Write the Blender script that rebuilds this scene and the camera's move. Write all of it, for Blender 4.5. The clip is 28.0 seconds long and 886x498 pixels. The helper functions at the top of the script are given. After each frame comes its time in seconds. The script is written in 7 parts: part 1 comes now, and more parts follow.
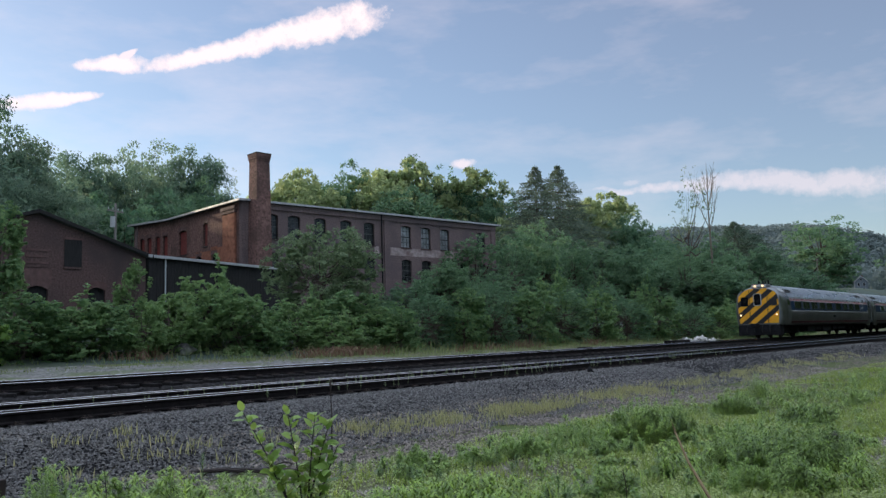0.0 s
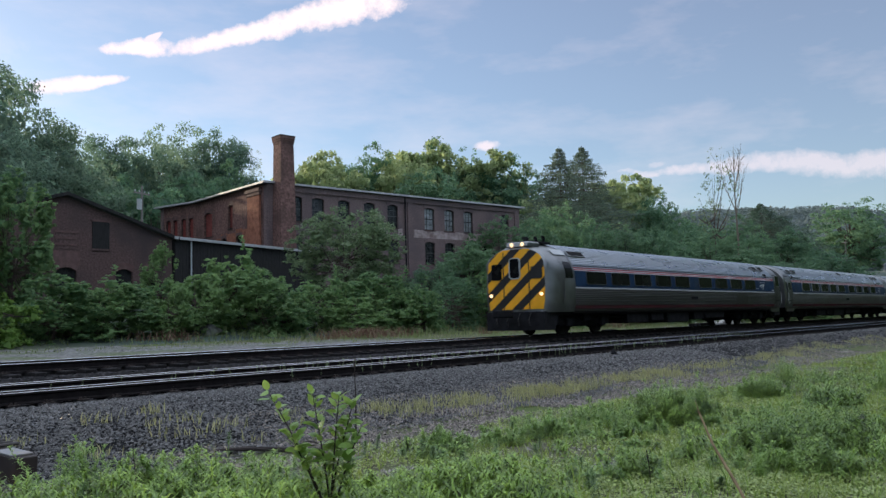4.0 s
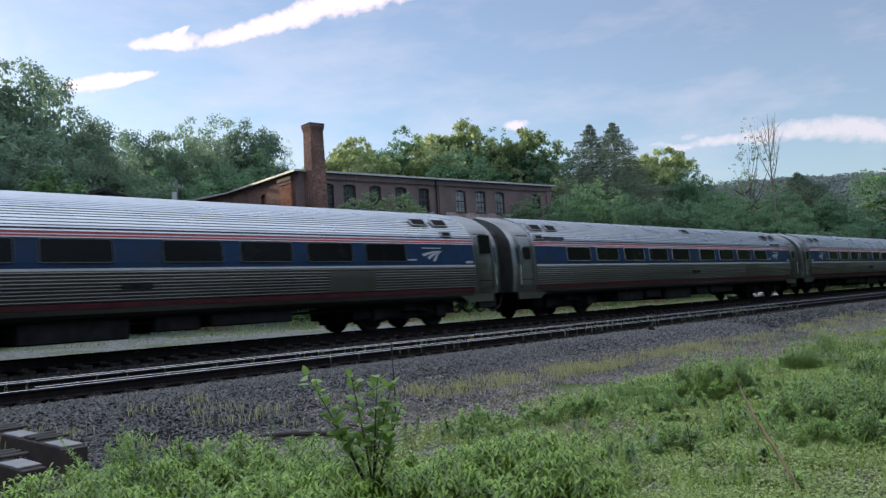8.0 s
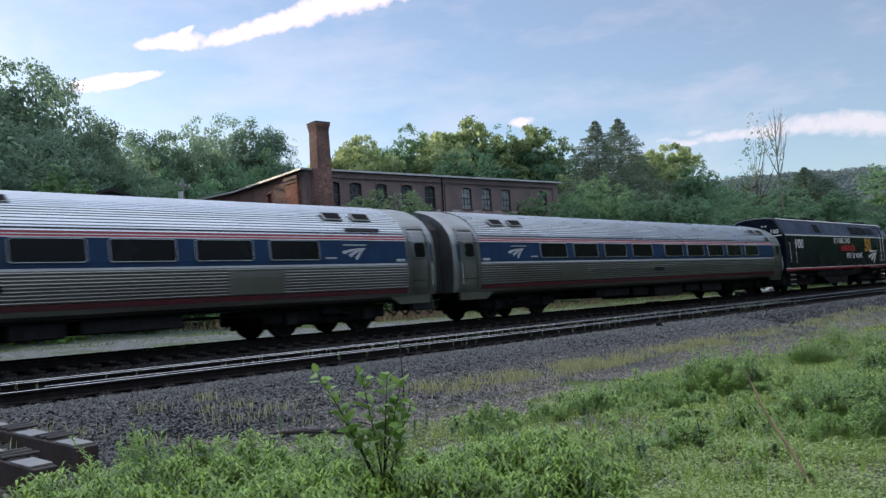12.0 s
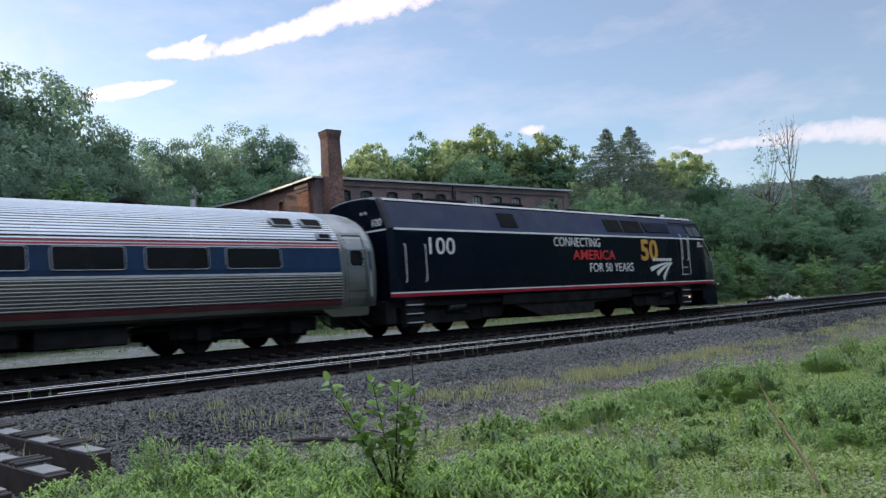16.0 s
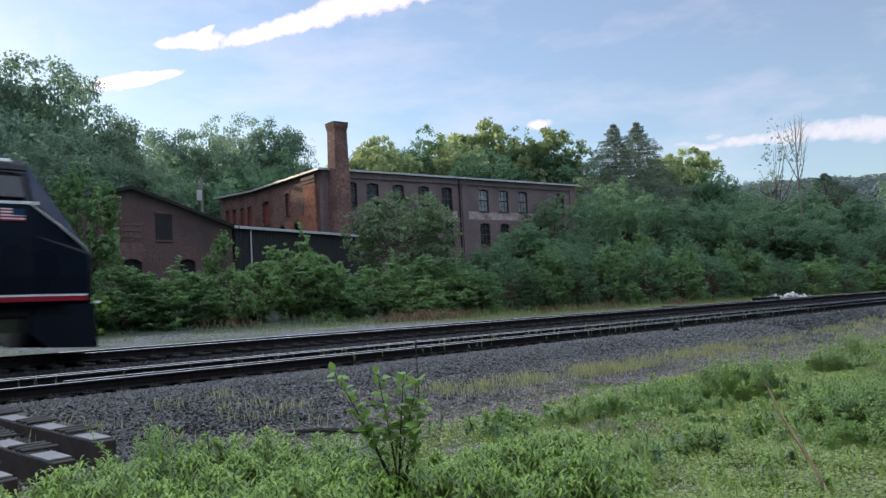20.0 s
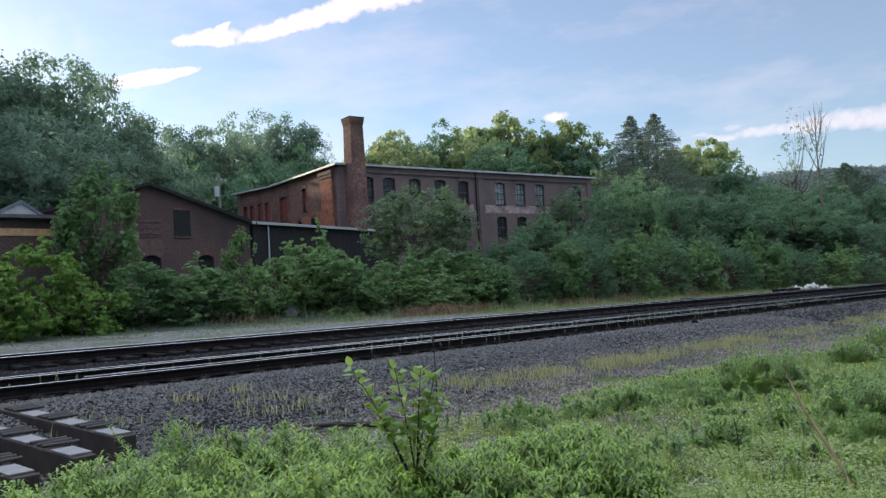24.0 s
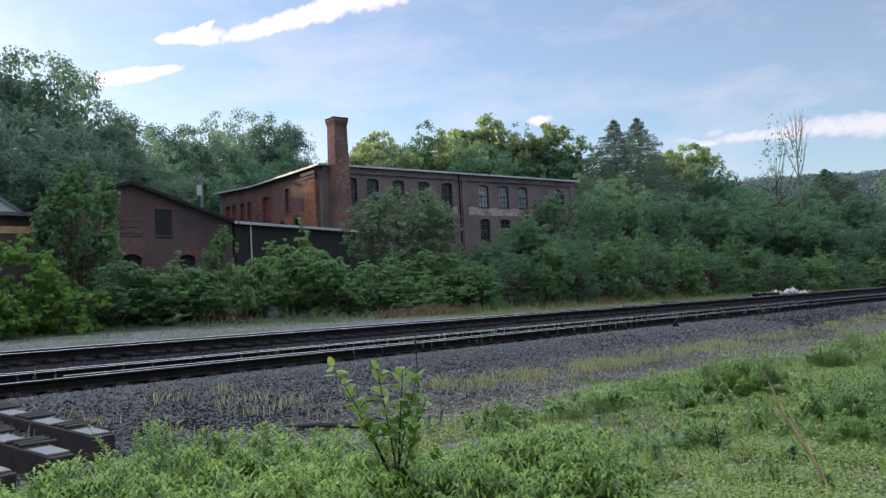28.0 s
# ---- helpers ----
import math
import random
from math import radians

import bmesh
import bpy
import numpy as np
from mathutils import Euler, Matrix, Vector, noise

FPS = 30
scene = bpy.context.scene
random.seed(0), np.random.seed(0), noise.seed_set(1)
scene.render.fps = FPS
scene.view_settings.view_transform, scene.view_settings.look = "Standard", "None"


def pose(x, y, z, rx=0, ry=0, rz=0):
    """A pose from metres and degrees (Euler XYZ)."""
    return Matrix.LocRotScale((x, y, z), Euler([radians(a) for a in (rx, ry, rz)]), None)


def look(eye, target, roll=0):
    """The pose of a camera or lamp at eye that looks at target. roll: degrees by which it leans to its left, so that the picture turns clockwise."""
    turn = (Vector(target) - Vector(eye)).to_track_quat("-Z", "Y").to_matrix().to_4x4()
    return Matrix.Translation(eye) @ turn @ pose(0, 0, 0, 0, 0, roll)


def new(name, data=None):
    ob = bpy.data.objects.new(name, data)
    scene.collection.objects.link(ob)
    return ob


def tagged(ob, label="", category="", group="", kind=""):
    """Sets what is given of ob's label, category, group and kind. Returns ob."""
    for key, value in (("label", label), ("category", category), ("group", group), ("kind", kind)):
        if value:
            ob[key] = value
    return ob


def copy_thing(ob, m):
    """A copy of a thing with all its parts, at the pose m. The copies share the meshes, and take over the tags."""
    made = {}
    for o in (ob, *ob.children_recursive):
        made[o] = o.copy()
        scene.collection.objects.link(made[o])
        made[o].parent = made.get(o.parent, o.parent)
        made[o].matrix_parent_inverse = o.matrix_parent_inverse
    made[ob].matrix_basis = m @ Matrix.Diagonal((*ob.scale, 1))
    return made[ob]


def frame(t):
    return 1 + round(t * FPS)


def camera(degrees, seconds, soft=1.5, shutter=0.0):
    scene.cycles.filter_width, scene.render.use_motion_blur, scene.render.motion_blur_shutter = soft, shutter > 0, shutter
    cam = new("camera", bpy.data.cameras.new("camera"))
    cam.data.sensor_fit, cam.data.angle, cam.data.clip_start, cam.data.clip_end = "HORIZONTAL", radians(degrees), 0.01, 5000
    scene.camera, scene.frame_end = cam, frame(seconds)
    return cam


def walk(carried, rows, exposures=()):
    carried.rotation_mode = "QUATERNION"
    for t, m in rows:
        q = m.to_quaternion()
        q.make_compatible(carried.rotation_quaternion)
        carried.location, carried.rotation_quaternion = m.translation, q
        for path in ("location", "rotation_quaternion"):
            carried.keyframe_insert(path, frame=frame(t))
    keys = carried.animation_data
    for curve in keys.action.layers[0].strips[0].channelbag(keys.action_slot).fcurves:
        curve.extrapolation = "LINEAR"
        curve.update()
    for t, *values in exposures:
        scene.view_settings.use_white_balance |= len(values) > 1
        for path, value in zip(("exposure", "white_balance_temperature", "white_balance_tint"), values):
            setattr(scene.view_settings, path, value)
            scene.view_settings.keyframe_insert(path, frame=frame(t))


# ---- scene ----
cam = camera(56.45, 28.0, soft=1.4, shutter=0.4)
# seconds, x, y, z, then the turn in degrees; z = 0 is the top of the main line's rails
CAMERA_ROWS = [
    (0.0, 0.019, 0.009, 0.663, 96.138, 1.695, 0.277),
    (0.5, 0.016, 0.016, 0.663, 96.228, 1.830, 0.111),
    (1.0, 0.018, 0.014, 0.661, 96.129, 1.667, -0.268),
    (1.5, 0.016, 0.014, 0.659, 95.715, 1.358, -0.518),
    (2.0, 0.016, 0.009, 0.658, 95.599, 1.320, -0.483),
    (2.5, 0.016, 0.007, 0.658, 95.908, 1.350, -0.352),
    (3.0, 0.016, 0.007, 0.656, 95.984, 1.515, -0.034),
    (3.5, 0.019, -0.003, 0.653, 95.453, 1.530, 0.859),
    (4.0, 0.019, 0.014, 0.651, 94.958, 1.496, 1.893),
    (4.5, 0.022, 0.010, 0.648, 95.111, 1.507, 2.769),
    (6.5, 0.030, 0.001, 0.651, 94.803, 3.241, 4.071),
    (7.0, 0.030, -0.010, 0.648, 94.474, 3.578, 4.112),
    (7.5, 0.027, -0.003, 0.645, 94.045, 3.602, 4.268),
    (8.0, 0.024, -0.004, 0.643, 93.828, 3.416, 4.340),
    (8.5, 0.019, -0.004, 0.641, 93.806, 3.595, 4.450),
    (9.0, 0.016, -0.006, 0.643, 93.916, 3.848, 5.022),
    (9.5, 0.010, -0.004, 0.643, 94.054, 3.857, 5.410),
    (10.0, 0.003, -0.002, 0.640, 93.907, 3.578, 5.416),
    (10.5, 0.002, -0.007, 0.637, 93.680, 3.405, 5.363),
    (11.0, 0.000, -0.002, 0.639, 93.667, 3.529, 5.133),
    (11.5, 0.003, 0.000, 0.642, 93.640, 3.735, 4.928),
    (12.0, 0.000, 0.001, 0.637, 93.689, 3.774, 4.791),
    (12.5, -0.002, -0.006, 0.638, 93.585, 3.684, 4.820),
    (14.5, -0.001, -0.012, 0.639, 94.106, 3.793, 5.228),
    (15.0, -0.004, -0.012, 0.637, 94.273, 3.767, 5.323),
    (15.5, -0.002, -0.003, 0.639, 94.163, 3.855, 5.435),
    (16.0, -0.003, -0.009, 0.637, 94.294, 3.697, 5.538),
    (16.5, -0.007, -0.012, 0.641, 94.680, 3.324, 5.718),
    (17.0, -0.009, -0.022, 0.636, 94.742, 3.110, 5.820),
    (17.5, -0.012, -0.022, 0.637, 94.715, 2.965, 5.895),
    (18.0, -0.010, -0.023, 0.636, 94.699, 2.954, 5.903),
    (18.5, -0.008, -0.019, 0.637, 94.444, 2.920, 5.781),
    (19.0, -0.010, -0.016, 0.636, 94.027, 2.818, 5.474),
    (19.5, -0.011, -0.015, 0.633, 93.843, 2.797, 5.419),
    (20.0, -0.014, -0.014, 0.633, 93.855, 2.918, 5.847),
    (20.5, -0.017, -0.011, 0.631, 93.891, 3.014, 6.223),
    (21.0, -0.019, -0.001, 0.629, 93.421, 3.169, 6.314),
    (21.5, -0.019, -0.001, 0.626, 92.713, 3.201, 6.653),
    (23.5, -0.003, 0.014, 0.630, 93.480, 3.642, 6.896),
    (24.0, -0.010, 0.017, 0.629, 93.501, 3.337, 7.062),
    (24.5, -0.009, 0.014, 0.629, 93.317, 3.056, 7.224),
    (25.0, -0.011, 0.015, 0.628, 93.463, 2.898, 7.082),
    (25.5, -0.007, 0.012, 0.626, 93.666, 2.799, 6.760),
    (26.0, -0.008, 0.013, 0.629, 93.670, 2.786, 6.439),
    (26.5, -0.013, 0.015, 0.626, 93.485, 2.803, 6.179),
    (27.0, -0.009, 0.014, 0.626, 93.472, 2.657, 5.915),
    (27.5, -0.007, 0.013, 0.620, 93.630, 2.616, 5.770),
    (28.0, -0.014, 0.019, 0.622, 93.564, 2.875, 5.850),
]
walk(cam, [(r[0], pose(*r[1:])) for r in CAMERA_ROWS], exposures=[(0.0, 0.01), (4.0, 0.06), (9.0, 0.16), (14.0, 0.24), (20.0, 0.27), (28.0, 0.27)])

# ---------------------------------------------------------------- world and sun
SUN_AZ, SUN_EL = -54.0, 13.0      # degrees from +y (clockwise positive), degrees up
PHI = 51.045                      # the track's direction, degrees from +x
TRACK = pose(0, 0, 0, 0, 0, PHI)


def world_sky():
    w = bpy.data.worlds.new("sky")
    scene.world = w
    w.use_nodes = True
    nt = w.node_tree
    nt.nodes.clear()
    N, K = nt.nodes.new, nt.links.new

    def math_(op, a, b=None, c=None, clamp=False):
        m = N("ShaderNodeMath")
        m.operation, m.use_clamp = op, clamp
        for i, q in enumerate((a, b, c)):
            if q is None:
                continue
            if isinstance(q, (int, float)):
                m.inputs[i].default_value = q
            else:
                K(q, m.inputs[i])
        return m.outputs[0]

    sky = N("ShaderNodeTexSky")
    sky.sky_type, sky.sun_disc = "NISHITA", False
    sky.sun_elevation, sky.sun_rotation = radians(SUN_EL), radians(SUN_AZ)
    sky.air_density, sky.dust_density, sky.ozone_density = SKY_AIR, SKY_DUST, SKY_OZONE
    tc = N("ShaderNodeTexCoord")
    dirv = tc.outputs["Generated"]

    def dot(v):
        d = N("ShaderNodeVectorMath")
        d.operation = "DOT_PRODUCT"
        K(dirv, d.inputs[0])
        d.inputs[1].default_value = v
        return d.outputs["Value"]

    def noise_(scale, detail, rough=0.6, stretch=None):
        n = N("ShaderNodeTexNoise")
        n.inputs["Scale"].default_value, n.inputs["Detail"].default_value, n.inputs["Roughness"].default_value = scale, detail, rough
        src = dirv
        if stretch:
            mp = N("ShaderNodeMapping")
            mp.inputs["Scale"].default_value = stretch
            mp.inputs["Rotation"].default_value = (0, radians(14), 0)
            K(dirv, mp.inputs[0])
            src = mp.outputs[0]
        K(src, n.inputs["Vector"])
        return n.outputs["Fac"]

    fine, broad, wisp = noise_(42, 7, 0.7), noise_(9, 4), noise_(5, 5, 0.6, (1, 1, 3.2))

    def streak(p, q, w0, w1, soft, power):
        """A long cloud between two directions (azimuth, elevation), w0 and w1 its half widths at the ends, in radians."""
        def vec(az, el):
            az, el = radians(az), radians(el)
            return Vector((math.sin(az) * math.cos(el), math.cos(az) * math.cos(el), math.sin(el)))
        a, b = vec(*p), vec(*q)
        mid = (a + b).normalized()
        along = (b - a).normalized()
        across = mid.cross(along).normalized()
        half = (b - a).length / 2
        u = math_("DIVIDE", dot(along), half)
        v = dot(across)
        v = math_("ADD", v, math_("MULTIPLY", math_("SUBTRACT", broad, 0.5), w1 * 1.6))
        wid = math_("MULTIPLY_ADD", u, (w1 - w0) / 2, (w1 + w0) / 2)
        r = math_("ADD", math_("POWER", math_("ABSOLUTE", math_("DIVIDE", v, wid)), 2.0), math_("POWER", math_("ABSOLUTE", u), power))
        ahead = math_("GREATER_THAN", dot(mid), 0.5)
        r = math_("ADD", r, math_("MULTIPLY", math_("SUBTRACT", fine, 0.5), 1.9))
        m = math_("DIVIDE", math_("SUBTRACT", 1.0, r), soft, clamp=True)
        return math_("MULTIPLY", m, ahead)

    out = sky.outputs[0]
    layers = [(s, math_("MULTIPLY", streak(*s[:6]), s[6])) for s in CLOUDS]
    total = None
    for _, m in layers:
        total = m if total is None else math_("MAXIMUM", total, m)
    veil = math_("ADD", math_("MULTIPLY", math_("SUBTRACT", wisp, 0.48, clamp=True), VEIL), 0.11)
    total = math_("MAXIMUM", total, veil, clamp=True)
    high = math_("DIVIDE", math_("SUBTRACT", dot((0, 0, 1)), 0.40), 0.35, clamp=True)      # thin bright cloud added overhead, out of view, to lift the ground's light
    veil = math_("MULTIPLY", high, math_("MULTIPLY_ADD", wisp, 0.4, 0.65), clamp=True)
    mix = N("ShaderNodeMix")
    mix.data_type = "RGBA"
    K(veil, mix.inputs["Factor"])
    K(out, mix.inputs["A"])
    mix.inputs["B"].default_value = (*OVERHEAD_FILL_COLOUR, 1)
    mix2 = N("ShaderNodeMix")
    mix2.data_type = "RGBA"
    K(total, mix2.inputs["Factor"])
    K(mix.outputs["Result"], mix2.inputs["A"])
    mix2.inputs["B"].default_value = (*STREAK_COLOUR, 1)
    bg = N("ShaderNodeBackground")
    bg.inputs["Strength"].default_value = SKY_STRENGTH
    K(mix2.outputs["Result"], bg.inputs["Color"])
    o = N("ShaderNodeOutputWorld")
    K(bg.outputs[0], o.inputs["Surface"])


SKY_STRENGTH, SKY_AIR, SKY_DUST, SKY_OZONE = 0.16, 1.0, 0.45, 3.0
OVERHEAD_FILL_COLOUR, STREAK_COLOUR, VEIL = (9.7, 11.2, 13.5), (7.3, 6.1, 6.25), 0.75
# two directions, half widths at both ends, softness of the edge, shape of the ends, opacity
CLOUDS = [
    ((-21.6, 17.6), (-3.0, 22.3), 0.009, 0.026, 0.80, 4, 1.00),
    ((-24.9, 17.8), (-19.6, 18.4), 0.007, 0.016, 0.70, 2, 1.00),
    ((-22.0, 18.2), (-20.6, 19.2), 0.008, 0.003, 0.50, 2, 0.80),
    ((-29.3, 14.7), (-22.2, 16.3), 0.015, 0.005, 0.75, 2, 1.00),
    ((8.5, 9.8), (33.0, 8.6), 0.002, 0.027, 1.00, 4, 0.52),
    ((0.2, 12.0), (2.6, 12.0), 0.007, 0.008, 0.80, 2, 0.70),
    ((12.2, 10.1), (14.0, 10.1), 0.005, 0.006, 0.90, 2, 0.35),
    ((-42.0, 15.0), (-25.0, 18.6), 0.110, 0.035, 2.20, 2, 0.38),
    ((-8.2, 19.0), (1.9, 14.4), 0.030, 0.040, 3.00, 2, 0.12),
]
world_sky()
sun = new("sun", bpy.data.lights.new("sun", "SUN"))
sun.data.energy, sun.data.angle, sun.data.color = 5.0, radians(0.8), (1.0, 0.86, 0.62)
_az, _el = radians(SUN_AZ), radians(SUN_EL)
sun.matrix_world = look((0, 0, 60), Vector((0, 0, 60)) - Vector((math.sin(_az) * math.cos(_el), math.cos(_az) * math.cos(_el), math.sin(_el))))

# ---------------------------------------------------------------- materials


def material(name, colour, rough=0.6, metal=0.0, vary=0.25, scale=6.0, bump=0.0, bump_scale=40.0, second=None, second_scale=1.2,
             per_object=0.0, island=0.0, specular=0.5, stretch=None, patch=0.5):
    """Base colour with a fine grain, a broad stain towards second, and relief, at real size in metres."""
    m = bpy.data.materials.new(name)
    m.use_nodes = True
    nt = m.node_tree
    N, K = nt.nodes.new, nt.links.new
    b = nt.nodes["Principled BSDF"]
    b.inputs["Roughness"].default_value, b.inputs["Metallic"].default_value = rough, metal
    b.inputs["Specular IOR Level"].default_value = specular
    tc = N("ShaderNodeTexCoord")
    src = tc.outputs["Object"]
    if stretch:
        mp = N("ShaderNodeMapping")
        mp.inputs["Scale"].default_value = stretch
        K(src, mp.inputs[0])
        src = mp.outputs[0]

    def tex(s, detail=5.0):
        n = N("ShaderNodeTexNoise")
        n.inputs["Scale"].default_value, n.inputs["Detail"].default_value = s, detail
        K(src, n.inputs["Vector"])
        return n.outputs["Fac"]

    def mixed(a, bb, fac, mode="MIX"):
        x = N("ShaderNodeMix")
        x.data_type, x.blend_type = "RGBA", mode
        for sock, val in (("A", a), ("B", bb)):
            if isinstance(val, tuple):
                x.inputs[sock].default_value = (*val, 1)
            else:
                K(val, x.inputs[sock])
        if isinstance(fac, float):
            x.inputs["Factor"].default_value = fac
        else:
            K(fac, x.inputs["Factor"])
        return x.outputs["Result"]

    def ramp(fac, lo, hi, a=0.0, z=1.0):
        r = N("ShaderNodeMapRange")
        r.inputs["From Min"].default_value, r.inputs["From Max"].default_value = lo, hi
        r.inputs["To Min"].default_value, r.inputs["To Max"].default_value = a, z
        K(fac, r.inputs["Value"])
        return r.outputs[0]

    col = mixed(tuple(c * (1 - vary) for c in colour), tuple(min(1.0, c * (1 + vary)) for c in colour), ramp(tex(scale), 0.3, 0.7))
    if second:
        col = mixed(col, second, ramp(tex(second_scale, 4.0), 0.62 - 0.3 * patch, 0.82 - 0.3 * patch))
    if per_object or island:
        fac = N("ShaderNodeObjectInfo").outputs["Random"] if per_object else N("ShaderNodeNewGeometry").outputs["Random Per Island"]
        k = per_object or island
        hsv = N("ShaderNodeHueSaturation")
        K(ramp(fac, 0, 1, 1 - k, 1 + k), hsv.inputs["Value"])
        K(col, hsv.inputs["Color"])
        col = hsv.outputs[0]
    K(col, b.inputs["Base Color"])
    K(ramp(tex(scale * 0.7), 0.3, 0.7, max(0.0, rough - 0.08), min(1.0, rough + 0.1)), b.inputs["Roughness"])
    if bump:
        bp = N("ShaderNodeBump")
        bp.inputs["Strength"].default_value, bp.inputs["Distance"].default_value = bump, 0.02
        K(tex(bump_scale), bp.inputs["Height"])
        K(bp.outputs[0], b.inputs["Normal"])
    return m


def leaf_material(name, dark, light, through_=0.35, gloss=0.6, clear=1.5):
    """Leaves: each one its own green, some of the light passes through."""
    m = bpy.data.materials.new(name)
    m.use_nodes = True
    nt = m.node_tree
    N, K = nt.nodes.new, nt.links.new
    b = nt.nodes["Principled BSDF"]
    b.inputs["Roughness"].default_value = gloss
    b.inputs["Specular IOR Level"].default_value = 0.3
    geo, info = N("ShaderNodeNewGeometry"), N("ShaderNodeObjectInfo")
    add = N("ShaderNodeMath")
    add.operation = "MULTIPLY_ADD"
    K(geo.outputs["Random Per Island"], add.inputs[0])
    add.inputs[1].default_value = 0.6
    half = N("ShaderNodeMath")
    half.operation = "MULTIPLY"
    half.inputs[1].default_value = 0.4
    K(info.outputs["Random"], half.inputs[0])
    K(half.outputs[0], add.inputs[2])
    x = N("ShaderNodeMix")
    x.data_type = "RGBA"
    x.inputs["A"].default_value, x.inputs["B"].default_value = (*dark, 1), (*light, 1)
    K(add.outputs[0], x.inputs["Factor"])
    K(x.outputs["Result"], b.inputs["Base Color"])
    t = N("ShaderNodeBsdfTranslucent")
    hs = N("ShaderNodeHueSaturation")
    hs.inputs["Value"].default_value, hs.inputs["Hue"].default_value = clear, 0.485
    K(x.outputs["Result"], hs.inputs["Color"])
    K(hs.outputs[0], t.inputs["Color"])
    mx = N("ShaderNodeMixShader")
    mx.inputs[0].default_value = through_
    K(b.outputs[0], mx.inputs[1])
    K(t.outputs[0], mx.inputs[2])
    K(mx.outputs[0], nt.nodes["Material Output"].inputs["Surface"])
    return m


def glow_material(name, colour, strength):
    m = bpy.data.materials.new(name)
    m.use_nodes = True
    b = m.node_tree.nodes["Principled BSDF"]
    b.inputs["Base Color"].default_value = (*colour, 1)
    b.inputs["Emission Color"].default_value = (*colour, 1)
    b.inputs["Emission Strength"].default_value = strength
    return m


M_BROWNSTONE = material("brown_gravel_stone", (0.145, 0.125, 0.108), 0.85, vary=0.3, scale=9, island=0.8)
M_SOIL = material("gravelly_soil", (0.130, 0.120, 0.088), 0.95, specular=0.08, vary=0.5, scale=14, bump=0.9, bump_scale=25, second=(0.085, 0.115, 0.04), second_scale=0.6, patch=0.75)
# near-black bed paints the shade in the gaps between loose stones
M_BALLAST = material("gap_shade_ballast_bed", (0.012, 0.012, 0.0135), 0.9, specular=0.1, vary=0.5, scale=16, bump=1.0, bump_scale=18)
M_TRACKBED = material("dark_track_bed", (0.008, 0.0075, 0.0078), 0.9, specular=0.1, vary=0.5, scale=14, bump=1.0, bump_scale=18)
M_STONEDARK = material("dark_ballast_stone", (0.030, 0.028, 0.029), 0.75, specular=0.15, vary=0.3, scale=9, island=0.8)
# green pushed towards blue to stand in for haze over the hills
M_WOODFLOOR = material("haze_tinted_hillside", (0.036, 0.06, 0.046), 0.95, vary=0.4, scale=0.8, second=(0.05, 0.06, 0.03), second_scale=0.1)
M_STONE = material("ballast_stone", (0.040, 0.038, 0.0365), 0.36, specular=0.55, vary=0.5, scale=14, island=1.25)
M_ROADGRAVEL = material("pale_gravel_road", (0.15, 0.15, 0.145), 0.95, specular=0.1, vary=0.6, scale=5, bump=0.8, bump_scale=14, second=(0.10, 0.125, 0.06), second_scale=0.45, patch=0.5)
M_ROADSTONE = material("road_stone", (0.17, 0.17, 0.165), 0.9, specular=0.15, vary=0.3, scale=9, island=0.8)
M_RAIL = material("rail_side_rust", (0.011, 0.009, 0.0095), 0.8, specular=0.12, vary=0.4, scale=8, bump=0.3)
M_RAILTOP = material("worn_rail_head", (0.60, 0.60, 0.63), 0.22, metal=1.0, vary=0.15, scale=3)
M_RAILDULL = material("dull_rail_head", (0.46, 0.45, 0.46), 0.20, metal=1.0, vary=0.2, scale=3)
M_TIE = material("creosoted_tie", (0.020, 0.0185, 0.019), 0.9, specular=0.12, vary=0.4, scale=10, bump=0.5, per_object=0.35)
M_STEEL = material("fluted_stainless", (0.40, 0.425, 0.465), 0.30, metal=1.0, vary=0.06, scale=2.5, second=(0.33, 0.345, 0.365), second_scale=0.4, patch=0.3, stretch=(0.35, 1, 1))
# lower steel: darker and browner than the roof's
M_STEELLOW = material("lower_stainless", (0.225, 0.228, 0.222), 0.40, metal=1.0, vary=0.12, scale=2.0, second=(0.165, 0.158, 0.148), second_scale=0.5, patch=0.4, stretch=(0.3, 1, 1))
# cab coach: lower steel darker again, window frames dull
M_STEELCAB = material("dark_cab_stainless", (0.155, 0.153, 0.15), 0.44, metal=1.0, vary=0.15, scale=2.0, second=(0.10, 0.096, 0.09), second_scale=0.5, patch=0.4, stretch=(0.3, 1, 1))
M_FRAMEDULL = material("dull_cab_window_frame", (0.12, 0.125, 0.13), 0.45, metal=0.5, vary=0.15, scale=3)
M_STEELPLAIN = material("plain_stainless", (0.235, 0.245, 0.25), 0.46, metal=1.0, vary=0.15, scale=2.0, second=(0.14, 0.138, 0.135), second_scale=1.0, patch=0.35)
M_BLUE = material("blue_band_paint", (0.009, 0.030, 0.078), 0.45, specular=0.2, vary=0.15, scale=3, second=(0.018, 0.026, 0.045), second_scale=0.8, patch=0.35)
M_RED = material("red_stripe_paint", (0.28, 0.012, 0.03), 0.45, specular=0.25, vary=0.15, scale=3)
M_MAROON = material("dull_maroon_stripe", (0.085, 0.02, 0.026), 0.55, specular=0.2, vary=0.3, scale=2, second=(0.05, 0.03, 0.03), second_scale=0.6, patch=0.4)
M_PINK = material("faded_red_stripe", (0.2, 0.035, 0.042), 0.45, specular=0.2, vary=0.15, scale=3)
M_WHITE = material("white_stripe_paint", (0.42, 0.43, 0.45), 0.45, specular=0.25, vary=0.08, scale=3)
M_GLASS = material("tinted_window_glass", (0.007, 0.007, 0.008), 0.22, vary=0.1, scale=2, specular=0.16)
